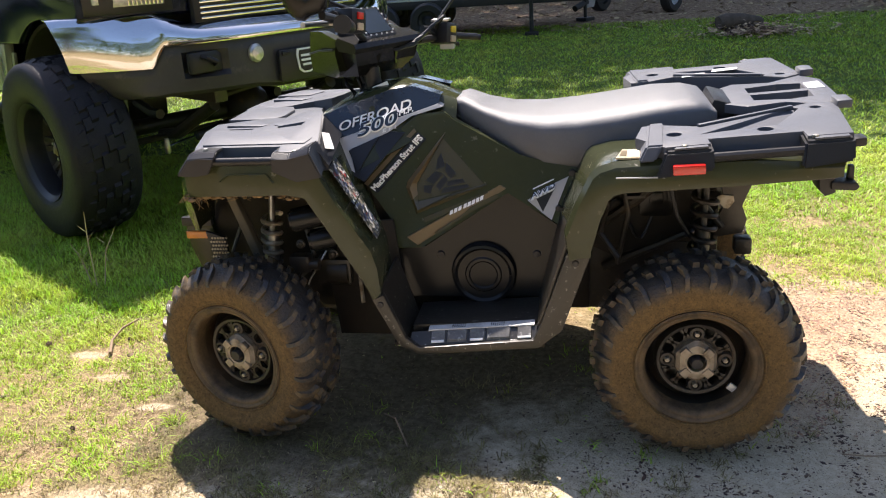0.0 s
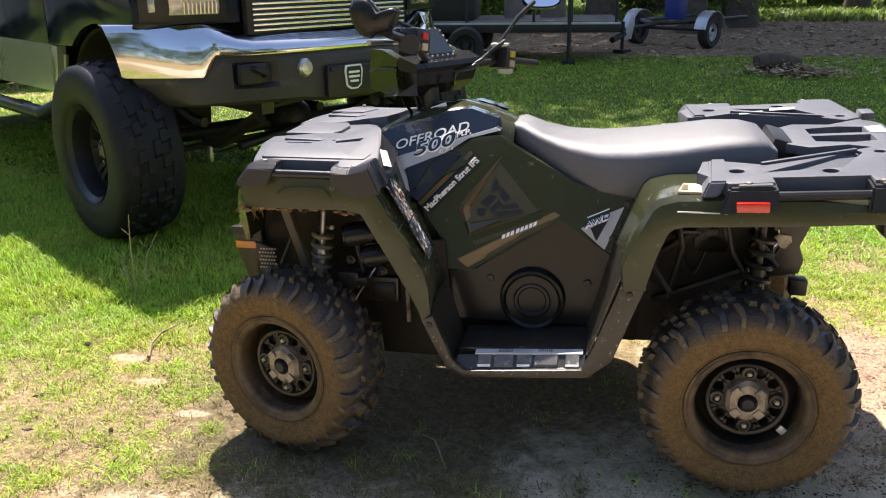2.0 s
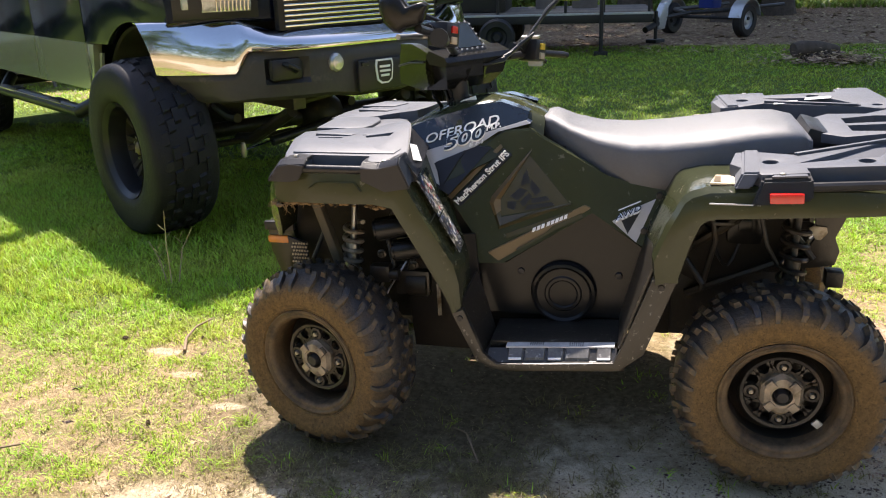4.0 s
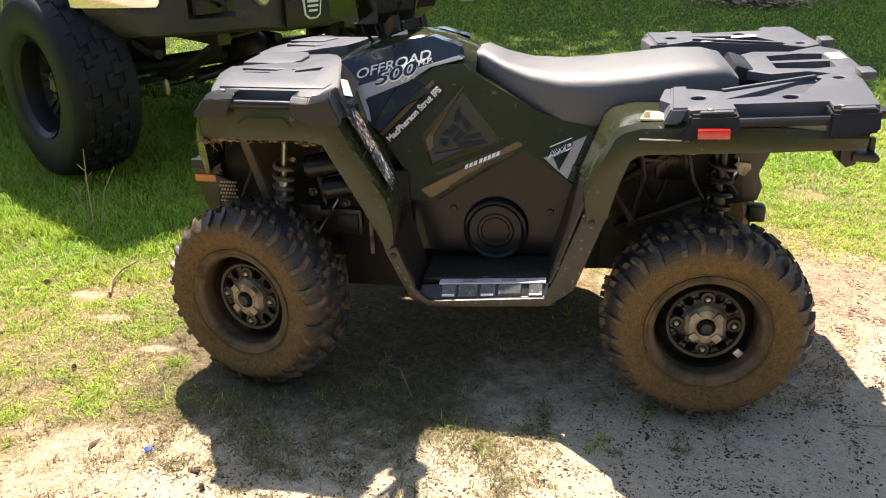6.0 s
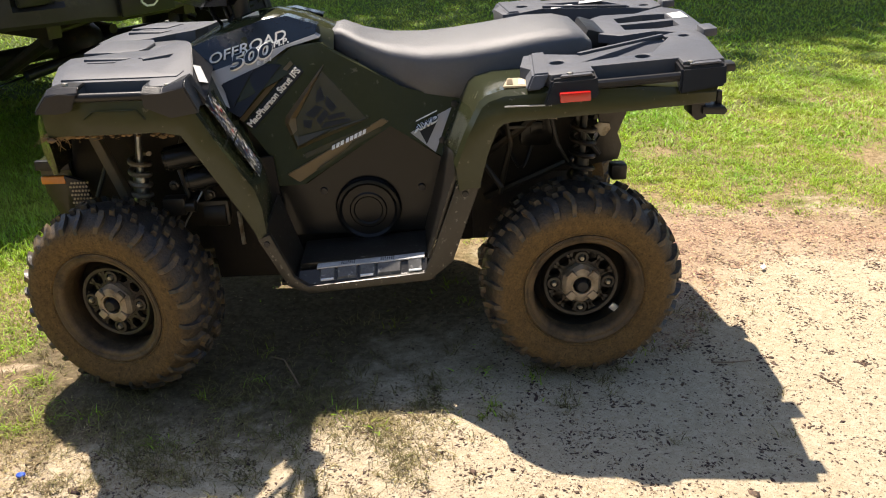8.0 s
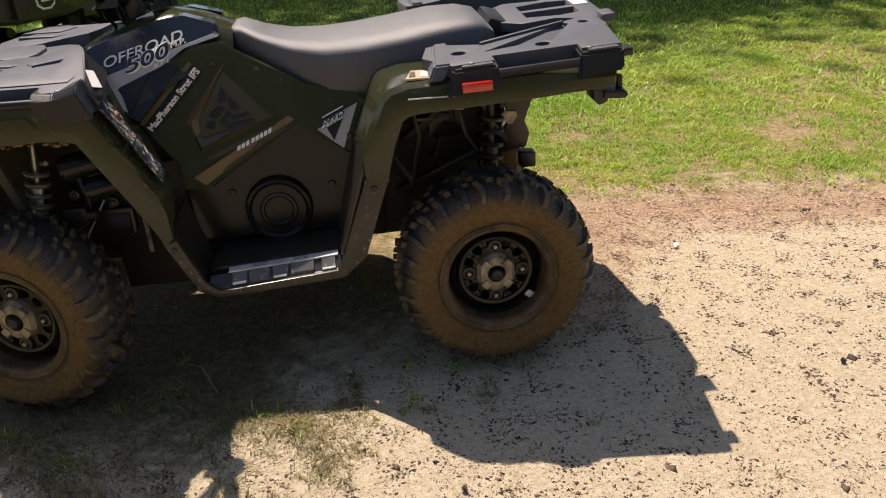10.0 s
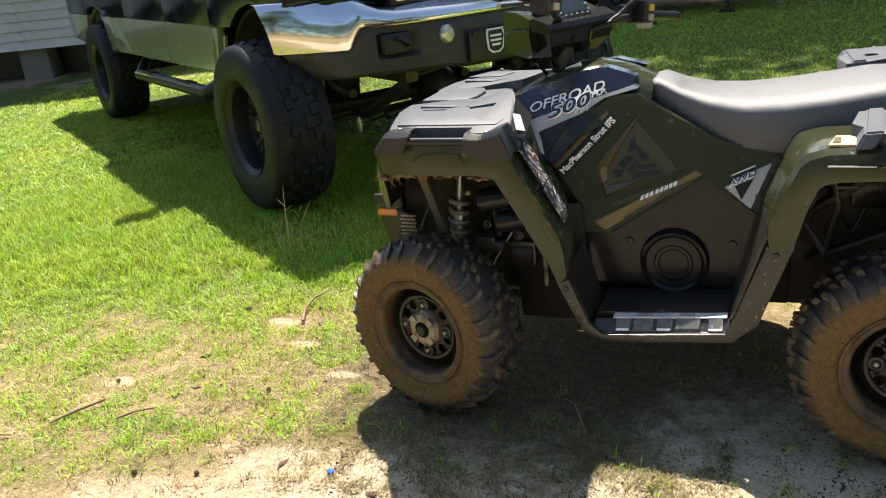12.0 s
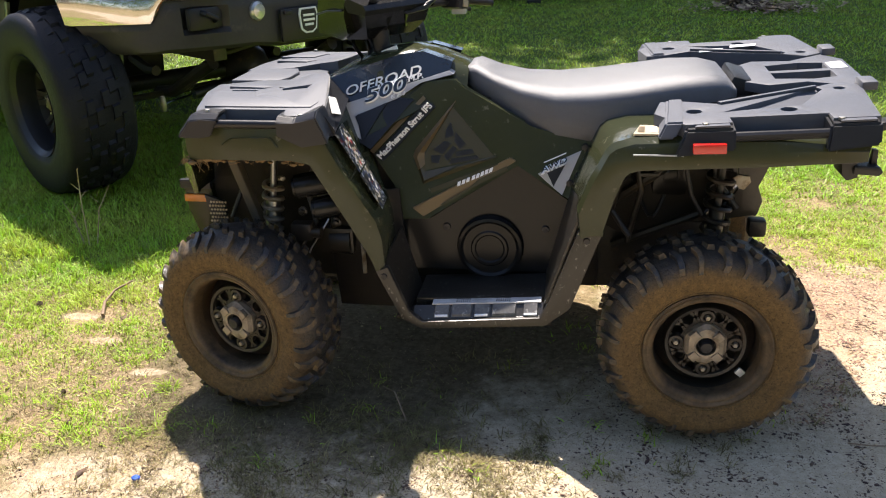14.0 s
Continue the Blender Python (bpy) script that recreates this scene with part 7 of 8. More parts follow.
def near_grass(x, y):
    """How thick the grass stands: patchy in front, closed further back, none under the quad bike."""
    s = sandy(x, y) + 1.0 * bumps(x, y) + 3.0 * bare(x, y)
    under = math.hypot((x + 0.05) / 1.0, (y + 0.15) / 0.66)
    if under < 1.0:
        return 0.015
    patch = 0.5 + 1.5 * noise.noise(Vector((x * 3.1, y * 3.1, 11.0))) + 0.7 * noise.noise(Vector((x * 8, y * 8, 4.0)))
    lush = min(1.0, max(0.0, (y - 0.2 * x + 0.1) / 0.9)) if x < 0.6 else 0.75
    thick = min(1.0, max(0.0, (0.30 - s) / 1.1))
    return thick * min(1.0, max(0.26, patch * (0.75 + 0.6 * lush) + 0.5 * lush)) + (0.012 if s < 0.5 else 0.0)


def lawn_keep(x, y):
    return max(0.0, 1.0 - 1.6 * bare(x, y)) * (1.0 if y > 2.0 or x < -2.0 else max(0.0, min(1.0, -0.8 * sandy(x, y))))


def tufts(n, x0, x1, y0, y1, keep, per, spread):
    out = []
    for x, y, z in scatter(n, x0, x1, y0, y1, keep):
        for _ in range(random.randint(per // 2, per)):
            px, py = x + random.gauss(0, spread), y + random.gauss(0, spread)
            out.append((px, py, relief(px, py) - 0.002))
    return out


blades("grass", tufts(18000, -4.2, 3.2, -1.6, 3.2, near_grass, 22, 0.020), 0.020, 0.0034, GRASS, "patchy short green lawn grass with bare spots", 1.4)
blades("grass", tufts(4200, 3.1, 6.4, 0.7, 4.6, lambda x, y: max(0.0, min(1.0, 0.2 - 0.7 * sandy(x, y) + 0.6 * bumps(x, y) - 1.5 * bare(x, y))), 20, 0.026), 0.021, 0.0042, GRASS, "short patchy lawn grass beyond the gravel", 1.5)
blades("grass", tufts(5200, -7.0, -4.2, -0.4, 5.0, lambda x, y: max(0.0, 0.8 - 1.6 * bare(x, y)), 20, 0.024), 0.030, 0.0060, GRASS, "short green lawn grass beside the drive", 1.4)
blades("grass", scatter(140000, -4.2, 2.6, -1.6, 3.2, near_grass), 0.009, 0.0042, GRASS, "low creeping lawn grass between bare spots", 2.4)
blades("grass", tufts(5200, -4.2, -0.7, -0.6, 2.6, lambda x, y: max(0.0, min(1.0, (y - 0.25 * x - 0.55) / 0.9 + 0.5 * bumps(x, y))), 18, 0.024), 0.046, 0.0046, GRASS, "longer lush lawn grass beside the truck", 1.0)
blades("dry_grass", tufts(620, -1.0, 0.25, -0.95, -0.45, lambda x, y: max(0.05, min(1.0, 0.5 + 1.6 * noise.noise(Vector((x * 5, y * 5, 6.0))))), 16, 0.016), 0.014, 0.0026, DRYGRASS, "thin trampled grass and straw on dark soil", 2.2)
blades("dry_grass", tufts(520, -1.6, 1.3, -1.9, -0.1, lambda x, y: 0.7 if sandy(x, y) < 1.15 else 0.05, 16, 0.012), 0.018, 0.0030, DRYGRASS, "wiry half-dry grass tufts on the sand", 1.8)
blades("grass", scatter(170000, -8.0, 7.0, 1.6, 11.5, lawn_keep), 0.028, 0.0085, GRASS, "mown green lawn behind the quad bike", 1.7)
blades("grass", scatter(26000, -9.0, 16.0, 20.0, 34.0, lambda x, y: 1.0), 0.16, 0.05, BUSH, "rough sunlit grass beyond the trees")


def flakes(name, pts, size, mat, label, category, flat=0.35):
    """Small curled leaves lying about."""
    pts = np.asarray(pts)
    n = len(pts)
    a = rng.uniform(0, 2 * np.pi, n)
    s = size * rng.uniform(0.5, 1.5, n)
    u = np.stack([np.cos(a), np.sin(a), rng.uniform(-flat, flat, n)], 1) * s[:, None]
    w = np.stack([-np.sin(a), np.cos(a), rng.uniform(-flat, flat, n)], 1) * (s * rng.uniform(0.3, 0.6, n))[:, None]
    c = pts + np.array([0, 0, size * 0.28])
    v = np.stack([c - u, c + w, c + u, c - w], 1).reshape(-1, 3)
    return mesh_from(name, v, (np.arange(n)[:, None] * 4 + np.arange(4)).ravel(), np.zeros(0, int), mat, label, category)


def litter(x, y):
    s = sandy(x, y) + 0.8 * bumps(x, y)
    if math.hypot((x + 0.05) / 1.0, (y + 0.15) / 0.66) < 1.05:
        return 0.06
    return 0.9 if -1.6 < s < 0.3 else 0.12


blades("straw", scatter(90000, -3.4, 1.2, -1.8, 1.2, litter), 0.006, 0.0020, STRAW, "dry straw and clippings lying in the lawn", 2.6)
flakes("dry_leaves", scatter(5200, -3.6, 0.6, -1.6, 1.4, litter), 0.0075, DRY, "dry tan leaf crumbs in the lawn", "leaves")
flakes("red_leaves", scatter(9000, 0.85, 3.4, -0.4, 2.0, lambda x, y: 1.0 if abs(sandy(x, y) - 0.55) < 0.65 + 0.5 * bumps(x, y) else 0.03), 0.0085, REDLEAF, "red-brown bark and leaf crumbs on the gravel", "leaves")
flakes("tan_leaves", scatter(9000, 0.80, 3.2, -0.4, 1.8, lambda x, y: 1.0 if abs(sandy(x, y) - 0.55) < 0.70 + 0.6 * bumps(x, y) else 0.05), 0.0080, DRY, "tan leaf and bark crumbs on the gravel", "leaves")
flakes("bark_crumbs", scatter(26000, -1.6, 2.2, -1.9, 0.3, lambda x, y: min(1.0, max(0.08, 0.35 + 1.3 * noise.noise(Vector((x * 2.7, y * 2.7, 9.0))) + 0.6 * noise.noise(Vector((x * 11, y * 11, 2.0)))))), 0.0050, CRUMB, "dark brown bark crumbs on sand and soil", "leaves", 0.5)
flakes("needles", scatter(9000, -6, 12, 10.5, 22.0, lambda x, y: 1.0), 0.05, DRY, "fallen leaves under the far trees", "leaves")


def pebbles(name, pts, size, mat, label):
    """Small flattened stones, six corners each."""
    shape = np.array([(1, 0, 0), (0, 1, 0), (-1, 0, 0), (0, -1, 0), (0, 0, 0.7), (0, 0, -0.4)], float)
    idx = np.array([(0, 1, 4), (1, 2, 4), (2, 3, 4), (3, 0, 4), (1, 0, 5), (2, 1, 5), (3, 2, 5), (0, 3, 5)])
    pts = np.asarray(pts)
    n = len(pts)
    s = size * rng.uniform(0.35, 1.0, n) ** 1.5 * 1.6
    a = rng.uniform(0, 2 * np.pi, n)
    p = shape[None] * (s[:, None] * np.stack([rng.uniform(.9, 1.6, n), rng.uniform(.5, .9, n), rng.uniform(.35, .6, n)], 1))[:, None] + rng.normal(0, 0.14, (n, 6, 3)) * s[:, None, None]
    ca, sa = np.cos(a)[:, None], np.sin(a)[:, None]
    v = np.stack([p[..., 0] * ca - p[..., 1] * sa, p[..., 0] * sa + p[..., 1] * ca, p[..., 2]], 2) + pts[:, None] + np.array([0, 0, 0.12 * size])
    mesh_from(name, v.reshape(-1, 3), np.zeros(0, int), (idx[None] + 6 * np.arange(n)[:, None, None]).ravel(), mat, label, "gravel")


def stony(x, y):
    return min(1.0, max(0.03, sandy(x, y) / 1.1 + 0.55 + 0.5 * bumps(x, y)))


pebbles("gravel", scatter(9000, -2.0, -0.5, -2.0, -0.6, lambda x, y: min(1.0, max(0.1, sandy(x, y) + 0.6 + bumps(x, y)))), 0.0052, PEBBLE, "small brown crumbs on the sandy soil")
pebbles("gravel", scatter(105000, -1.0, 3.2, -2.1, 0.9, stony), 0.0048, PEBBLE, "small dark pebbles on pale sand")
pebbles("gravel", scatter(3000, -0.6, 3.0, -1.9, 0.9, lambda x, y: min(1.0, max(0.0, sandy(x, y) / 1.5 + 0.9 * bumps(x, y)))), 0.0068, PEBBLE, "mixed brown stones on pale sand")
pebbles("gravel", scatter(90, -2.5, 2.6, -1.7, 0.8, lambda x, y: 1.0 if not (-0.9 < x < 0.95 and y > -0.6) else 0.0), 0.015, PEBBLE, "scattered pine cones and stones on the ground")

# small loose things on the ground
bm = bmesh.new()
lathe(bm, [(0, 0.010), (0.011, 0.009), (0.014, 0.003), (0.013, 0.0)], 16, "z", (0, 0, 0))
for v in bm.verts:
    v.co = Vector((v.co.x * 1.25, v.co.y * 0.9, v.co.z * 0.7 + 0.25 * v.co.x))
cap = part("bottle_cap", bm, BLUE_BIT)
cap.matrix_basis = pose(-0.829, -0.886, 0.004, 18, 10, 0) @ Matrix.Scale(0.72, 4)
tagged(cap, "small crumpled blue plastic scrap on the sand", "litter")
bm = bmesh.new()
prism(bm, [(0, 0), (0.022, 0.004), (0.028, 0.020), (0.004, 0.018)], 0, 0.003, axis="z")
scrap = part("paper_scrap", bm, WHITE)
scrap.matrix_basis = pose(1.42, 0.10, 0.004, 10, -8, 30)
tagged(scrap, "small white paper scrap on the gravel", "litter")


def stick(name, pts, r, label):
    b = bmesh.new()
    tube(b, pts, [r, r * 0.9, r * 0.8, r * 0.5][: len(pts)], 6)
    return tagged(part(name, b, TWIG), label, "twig")


stick("twig", [(-1.895, -0.862, 0.008), (-1.85, -0.785, 0.014), (-1.805, -0.700, 0.012)], 0.0065, "short dead stick lying in the grass")
stick("twig", [(-1.426, 0.003, 0.008), (-1.470, 0.100, 0.014), (-1.475, 0.190, 0.022), (-1.440, 0.260, 0.030)], 0.0065, "bent dead twig beside a bare patch")
stick("twig", [(-1.68, -0.790, 0.008), (-1.64, -0.745, 0.013), (-1.585, -0.700, 0.008)], 0.0045, "thin broken twig lying in the grass")
stick("twig", [(-2.06, -1.02, 0.006), (-2.02, -0.97, 0.012), (-1.97, -0.955, 0.008)], 0.004, "short grey twig lying in the grass")
stick("twig", [(1.04, -0.50, 0.005), (1.10, -0.51, 0.008), (1.16, -0.50, 0.005)], 0.0022, "thin dark twig on the gravel")
stick("twig", [(-0.28, -0.36, 0.004), (-0.22, -0.46, 0.05), (-0.17, -0.54, 0.004)], 0.003, "pale grass stalk under the quad bike")
# pine cones: an egg of overlapping scales
b = bmesh.new()
bmesh.ops.create_icosphere(b, subdivisions=2, radius=0.012, matrix=Matrix.Diagonal((1.25, 1, 1, 1)))
for k in range(44):
    t = (k + 0.5) / 44
    a, x = 2.4 * k, 0.015 * (2 * t - 1)
    r = 0.0125 * math.sqrt(max(0.05, 1 - (x / 0.017) ** 2))
    c, d = Vector((x, r * math.cos(a), r * math.sin(a))), Vector((-0.5, math.cos(a), math.sin(a))).normalized()
    e = d.cross(Vector((1, 0, 0))).normalized() * 0.0040
    loft(b, [[c - e, c + e, c + e * 0.9 + Vector((0.003, 0, 0))], [c + d * 0.007 - e * 0.4, c + d * 0.007 + e * 0.4, c + d * 0.0065 + Vector((0.002, 0, 0))]])
cone = tagged(part("pine_cone", b, CONE), "small dark brown pine cone lying in the grass", "pine cone", "fallen pine cones")
for k, (x, y) in enumerate(((-1.723, 0.071), (-1.862, -0.569), (-1.414, -1.023), (-1.223, -0.979), (-1.266, -0.513), (-1.413, 0.127), (1.60, -0.72), (0.46, -1.06), (-0.62, -1.02))):
    m = pose(x, y, relief(x, y) + 0.010, 20 * k, 8, 77 * k) @ Matrix.Scale(0.68, 4)
    if k == 0:
        cone.matrix_basis = m
    else:
        copy_thing(cone, m)
# tall seeding weed at the truck's shadow edge
b = bmesh.new()
for dx, dy, h in ((0, 0, 0.36), (0.02, 0.03, 0.26), (-0.03, 0.01, 0.20)):
    tube(b, [(dx, dy, 0), (dx * 2, dy * 2, h * 0.6), (dx * 4 + 0.01, dy * 3, h)], [0.0030, 0.0025, 0.0012], 5)
    for k in range(6):
        z = h * (0.3 + 0.11 * k)
        a = k * 2.4
        tube(b, [(dx * 2, dy * 2, z), (dx * 2 + 0.03 * math.cos(a), dy * 2 + 0.03 * math.sin(a), z + 0.03)], [0.0015, 0.0006], 4)
weed = part("weed", b, STRAW)
weed.matrix_basis = pose(-1.86, 0.66, 0)
tagged(weed, "tall dry seeding weed in the lawn", "weed")


# ---- trees ----
def tree(name, m, height, trunk_r, crown_r, crown_z, leaves, seed, label, leaf=0.16, group="yard trees", reach=(0.0, 0.0)):
    rnd = random.Random(seed)
    t = thing(name, m, label, "tree", group)
    b = bmesh.new()
    lean_x, lean_y = rnd.uniform(-.3, .3), rnd.uniform(-.3, .3)
    tube(b, [(lean_x * u * u, lean_y * u * u, height * u - 0.1) for u in (0, 0.02, 0.06, 0.2, 0.45, 0.7, 0.95)], [trunk_r * 1.55, trunk_r * 1.25, trunk_r * 1.05, trunk_r, trunk_r * 0.8, trunk_r * 0.5, trunk_r * 0.15], 12)
    part("trunk", b, BARK, t)
    ends = []
    b = bmesh.new()
    for k in range(11):
        u = rnd.uniform(0.42, 0.9)
        z = height * u
        a = rnd.uniform(0, 2 * math.pi)
        r = crown_r * rnd.uniform(0.45, 0.95)
        p0 = Vector((lean_x * u * u, lean_y * u * u, z))
        p2 = p0 + Vector((math.cos(a) * r + reach[0], math.sin(a) * r + reach[1], rnd.uniform(0.1, 0.5) * crown_r))
        p1 = p0.lerp(p2, 0.5) + Vector((0, 0, rnd.uniform(-.1, .25)))
        tube(b, [p0, p1, p2], [trunk_r * 0.38, trunk_r * 0.22, trunk_r * 0.06], 6)
        ends += [p1, p2, p0.lerp(p2, 0.8)]
    part("limbs", b, BARK, t)
    # clumps of single leaves round the limb ends
    clumps = [e + Vector((rnd.gauss(0, .5), rnd.gauss(0, .5), rnd.gauss(0, .4))) * crown_r * 0.3 for e in ends for _ in range(2)]
    v, q = [], []
    per = leaves // len(clumps)
    for c in clumps:
        cr = crown_r * rnd.uniform(0.16, 0.34)
        for _ in range(per):
            p = c + Vector((rnd.gauss(0, 1), rnd.gauss(0, 1), rnd.gauss(0, .7))) * cr * 0.55
            d = Vector((rnd.gauss(0, 1), rnd.gauss(0, 1), rnd.gauss(0, .6))).normalized()
            e = d.orthogonal().normalized()
            s = leaf * rnd.uniform(0.6, 1.3)
            i = len(v)
            v += [p - d * s, p + e * s * 0.45, p + d * s, p - e * s * 0.45]
            q.append((i, i + 1, i + 2, i + 3))
    me = bpy.data.meshes.new("crown")
    me.from_pydata(v, [], q)
    me.materials.append(LEAF)
    o = new("crown", me)
    o.parent = t
    return t


oak = tree("shade_tree", pose(-0.15, 17.6, 0), 19, 0.32, 5.5, 7, 9500, 3, "tall shade tree with a thick brown trunk", 0.20)
oak2 = tree("shade_tree", pose(6.4, 15.6, 0), 18, 0.26, 5.2, 7, 9000, 8, "tall shade tree standing in leaf litter", 0.20)
tree("shade_tree", pose(1.75, 16.4, 0), 18, 0.24, 4.2, 7, 9500, 21, "tall shade tree whose crown reaches over the lawn", 0.17, reach=(0.9, -2.8))
for x, y, r, k in ((-4.6, 21.5, 40, 1.0), (2.9, 18.3, 150, 1.0), (9.8, 12.5, 260, 0.95), (-9.0, 27.0, 300, 1.1), (12.0, 19.0, 80, 1.1)):
    copy_thing(oak, pose(x, y, 0, 0, 0, r) @ Matrix.Scale(k, 4))
for x, y, r, k in ((1.2, 24.0, 30, 1.1), (-15.0, 24.0, 120, 1.0), (-2.0, 27.0, 200, 1.2), (7.0, 25.0, 10, 1.1), (-9.0, -17.0, 190, 0.8), (4.0, -22.0, 320, 0.8), (17.0, -13.0, 250, 0.8)):
    copy_thing(oak2, pose(x, y, 0, 0, 0, r) @ Matrix.Scale(k, 4))


def bush(name, m, w, d, h, leaves, seed, label, leaf=0.09):
    rnd = random.Random(seed)
    t = thing(name, m, label, "bush", "shrubs at the edge of the yard")
    b = bmesh.new()
    for k in range(9):
        a = rnd.uniform(0, 6.28)
        e = Vector((math.cos(a) * w * 0.6 * rnd.random(), math.sin(a) * d * 0.6 * rnd.random(), h * rnd.uniform(0.6, 1.0)))
        tube(b, [(rnd.uniform(-.2, .2), rnd.uniform(-.2, .2), -0.05), e * 0.5 + Vector((rnd.uniform(-.1, .1), 0, 0.05)), e], [0.03, 0.02, 0.008], 5)
    part("stems", b, BARK, t)
    v, q = [], []
    for k in range(34):
        c = Vector((rnd.gauss(0, w * 0.42), rnd.gauss(0, d * 0.42), h * rnd.uniform(0.12, 1.0)))
        for _ in range(leaves // 34):
            p = c + Vector((rnd.gauss(0, 1), rnd.gauss(0, 1), rnd.gauss(0, .8))) * 0.22 * h * 0.6
            if p.z < 0.02:
                continue
            dd = Vector((rnd.gauss(0, 1), rnd.gauss(0, 1), rnd.gauss(0, .8))).normalized()
            e = dd.orthogonal().normalized()
            s = leaf * rnd.uniform(0.6, 1.4)
            i = len(v)
            v += [p - dd * s, p + e * s * 0.5, p + dd * s, p - e * s * 0.5]
            q.append((i, i + 1, i + 2, i + 3))
    me = bpy.data.meshes.new("foliage")
    me.from_pydata(v, [], q)
    me.materials.append(BUSH)
    o = new("foliage", me)
    o.parent = t
    return t


sh = bush("bush", pose(2.4, 19.0, 0), 1.1, 0.8, 1.8, 2600, 5, "bare-stemmed leafy shrub in leaf litter")
k = 0
for x, y, s in ((-6.5, 21, 1.5), (-4.2, 20, 1.3), (-2.4, 21.5, 1.2), (0.6, 23.5, 1.4), (2.6, 25.5, 1.5), (4.5, 26.5, 1.3), (6.4, 27.5, 1.6), (8.6, 27.0, 1.5), (11.0, 27.5, 1.6), (13.5, 28, 1.6), (16, 26, 1.6), (-9, 22, 1.6), (-12, 20, 1.6), (-15, 17, 1.6), (-5.0, 14.5, 1.0), (-7.0, 13.5, 1.2), (-2.8, 17.5, 0.9), (3.3, 22.0, 0.6)):
    k += 1
    copy_thing(sh, pose(x, y, 0, 0, 0, 53 * k) @ Matrix.Scale(s, 4))

# far woods all round
v, q = [], []
rw = random.Random(12)
for i in range(230):
    a = 2 * math.pi * i / 230 + rw.uniform(-.01, .01)
    R = rw.uniform(44, 60)
    cx, cy, hh = R * math.cos(a), R * math.sin(a) + 4, rw.uniform(7, 13) + (6 if math.sin(a) < -0.1 else 0)
    for _ in range(110):
        p = Vector((cx + rw.gauss(0, 1.6), cy + rw.gauss(0, 1.6), hh * rw.random() ** 0.8))
        dd = Vector((rw.gauss(0, 1), rw.gauss(0, 1), rw.gauss(0, 1))).normalized()
        e = dd.orthogonal().normalized()
        s = rw.uniform(0.4, 0.9)
        j = len(v)
        v += [p - dd * s, p + e * s * 0.6, p + dd * s, p - e * s * 0.6]
        q.append((j, j + 1, j + 2, j + 3))
me = bpy.data.meshes.new("far_woods")
me.from_pydata(v, [], q)
me.materials.append(LEAF)
tagged(new("far_woods", me), "dense green woods round the yard", "woods", kind="stuff")

# stump with a heap of chips
stump = thing("tree_stump", pose(2.25, 9.45, 0, 0, 0, 25), "dark rotten tree stump lying in the lawn", "stump")
b = bmesh.new()
tube(b, [(-0.22, 0, 0.14), (-0.10, 0, 0.16), (0.15, 0.02, 0.15), (0.45, 0.06, 0.10)], [0.09, 0.10, 0.09, 0.07], 12)
part("trunk", b, BARK, stump)
b = bmesh.new()
for k in range(5):
    tube(b, [(-0.1 + 0.1 * k, 0.0, 0.08), (-0.15 + 0.14 * k, -0.22, 0.0)], [0.05, 0.02], 6)
part("roots", b, BARK, stump)
flakes("wood_chips", [(2.55 + random.gauss(0, .35), 9.3 + random.gauss(0, .28), 0.0 + abs(random.gauss(0, .05))) for _ in range(1400)], 0.035, DRY, "grey wood chips heaped by the stump", "wood chips")


# ---- trailers ----
def trailer_wheel(parent, x, y, z=0.27, r=0.27, rim_mat=None):
    b = bmesh.new()
    lathe(b, [(0.15, -0.07), (0.16, -0.085), (r - .03, -0.088), (r, -0.06), (r, 0.06), (r - .03, 0.088), (0.15, 0.07)], 28, centre=(x, y, z), close=True)
    w = part("tyre", b, TRAILER_BLACK, parent, "black trailer tyre")
    b = bmesh.new()
    lathe(b, [(0, -0.05), (0.05, -0.055), (0.09, -0.02), (0.14, -0.03), (0.155, -0.075), (0.155, 0.05), (0, 0.05)], 24, centre=(x, y, z))
    part("rim", b, rim_mat or TRAILER_BLACK, w, "trailer wheel rim")


flat = thing("flatbed_trailer", pose(-1.55, 11.2, 0, 0, 0, 4), "dark flatbed utility trailer with pipe rails", "trailer")
b = bmesh.new()
for y in (-0.85, 0.85):
    box(b, (-2.6, y - .04, 0.44), (1.75, y + .04, 0.56), None, 0.006)
for x in (-2.5, -1.2, 0.2, 1.7):
    box(b, (x - .03, -0.8, 0.44), (x + .03, 0.8, 0.52))
part("frame", b, TRAILER_BLACK, flat)
b = bmesh.new()
box(b, (-2.6, -0.89, 0.555), (1.76, -0.80, 0.585), None, 0.004)
part("edge_rail", b, GALV, flat, "worn bright edge rail")
pl = bmesh.new()
box(pl, (-2.6, -0.055, 0.56), (1.75, 0.055, 0.60), None, 0.004)
first = part("plank", pl, PLANK, flat)
for i in range(14):
    o = first if i == 0 else new("plank", first.data)
    o.parent, o.location = flat, (0, -0.78 + 0.12 * i, 0)
for x in (-2.5, -1.5, -0.5, 0.5, 1.05, 1.7):
    b = bmesh.new()
    tube(b, [(x, -0.83, 0.44), (x, -0.83, 1.35)], 0.022, 8)
    part("post", b, TRAILER_BLACK, flat)
b = bmesh.new()
tube(b, [(-2.5, -0.83, 1.02), (1.7, -0.83, 1.02)], 0.018, 8)
tube(b, [(-2.5, -0.83, 1.35), (1.7, -0.83, 1.35)], 0.022, 8)
part("rail", b, TRAILER_BLACK, flat)
b = bmesh.new()
tube(b, [(1.02, -1.05, 0.0), (1.02, -1.05, 1.35)], 0.03, 8)
box(b, (0.92, -1.13, 0.0), (1.12, -0.97, 0.05), None, 0.006)
part("jack_leg", b, TRAILER_BLACK, flat)
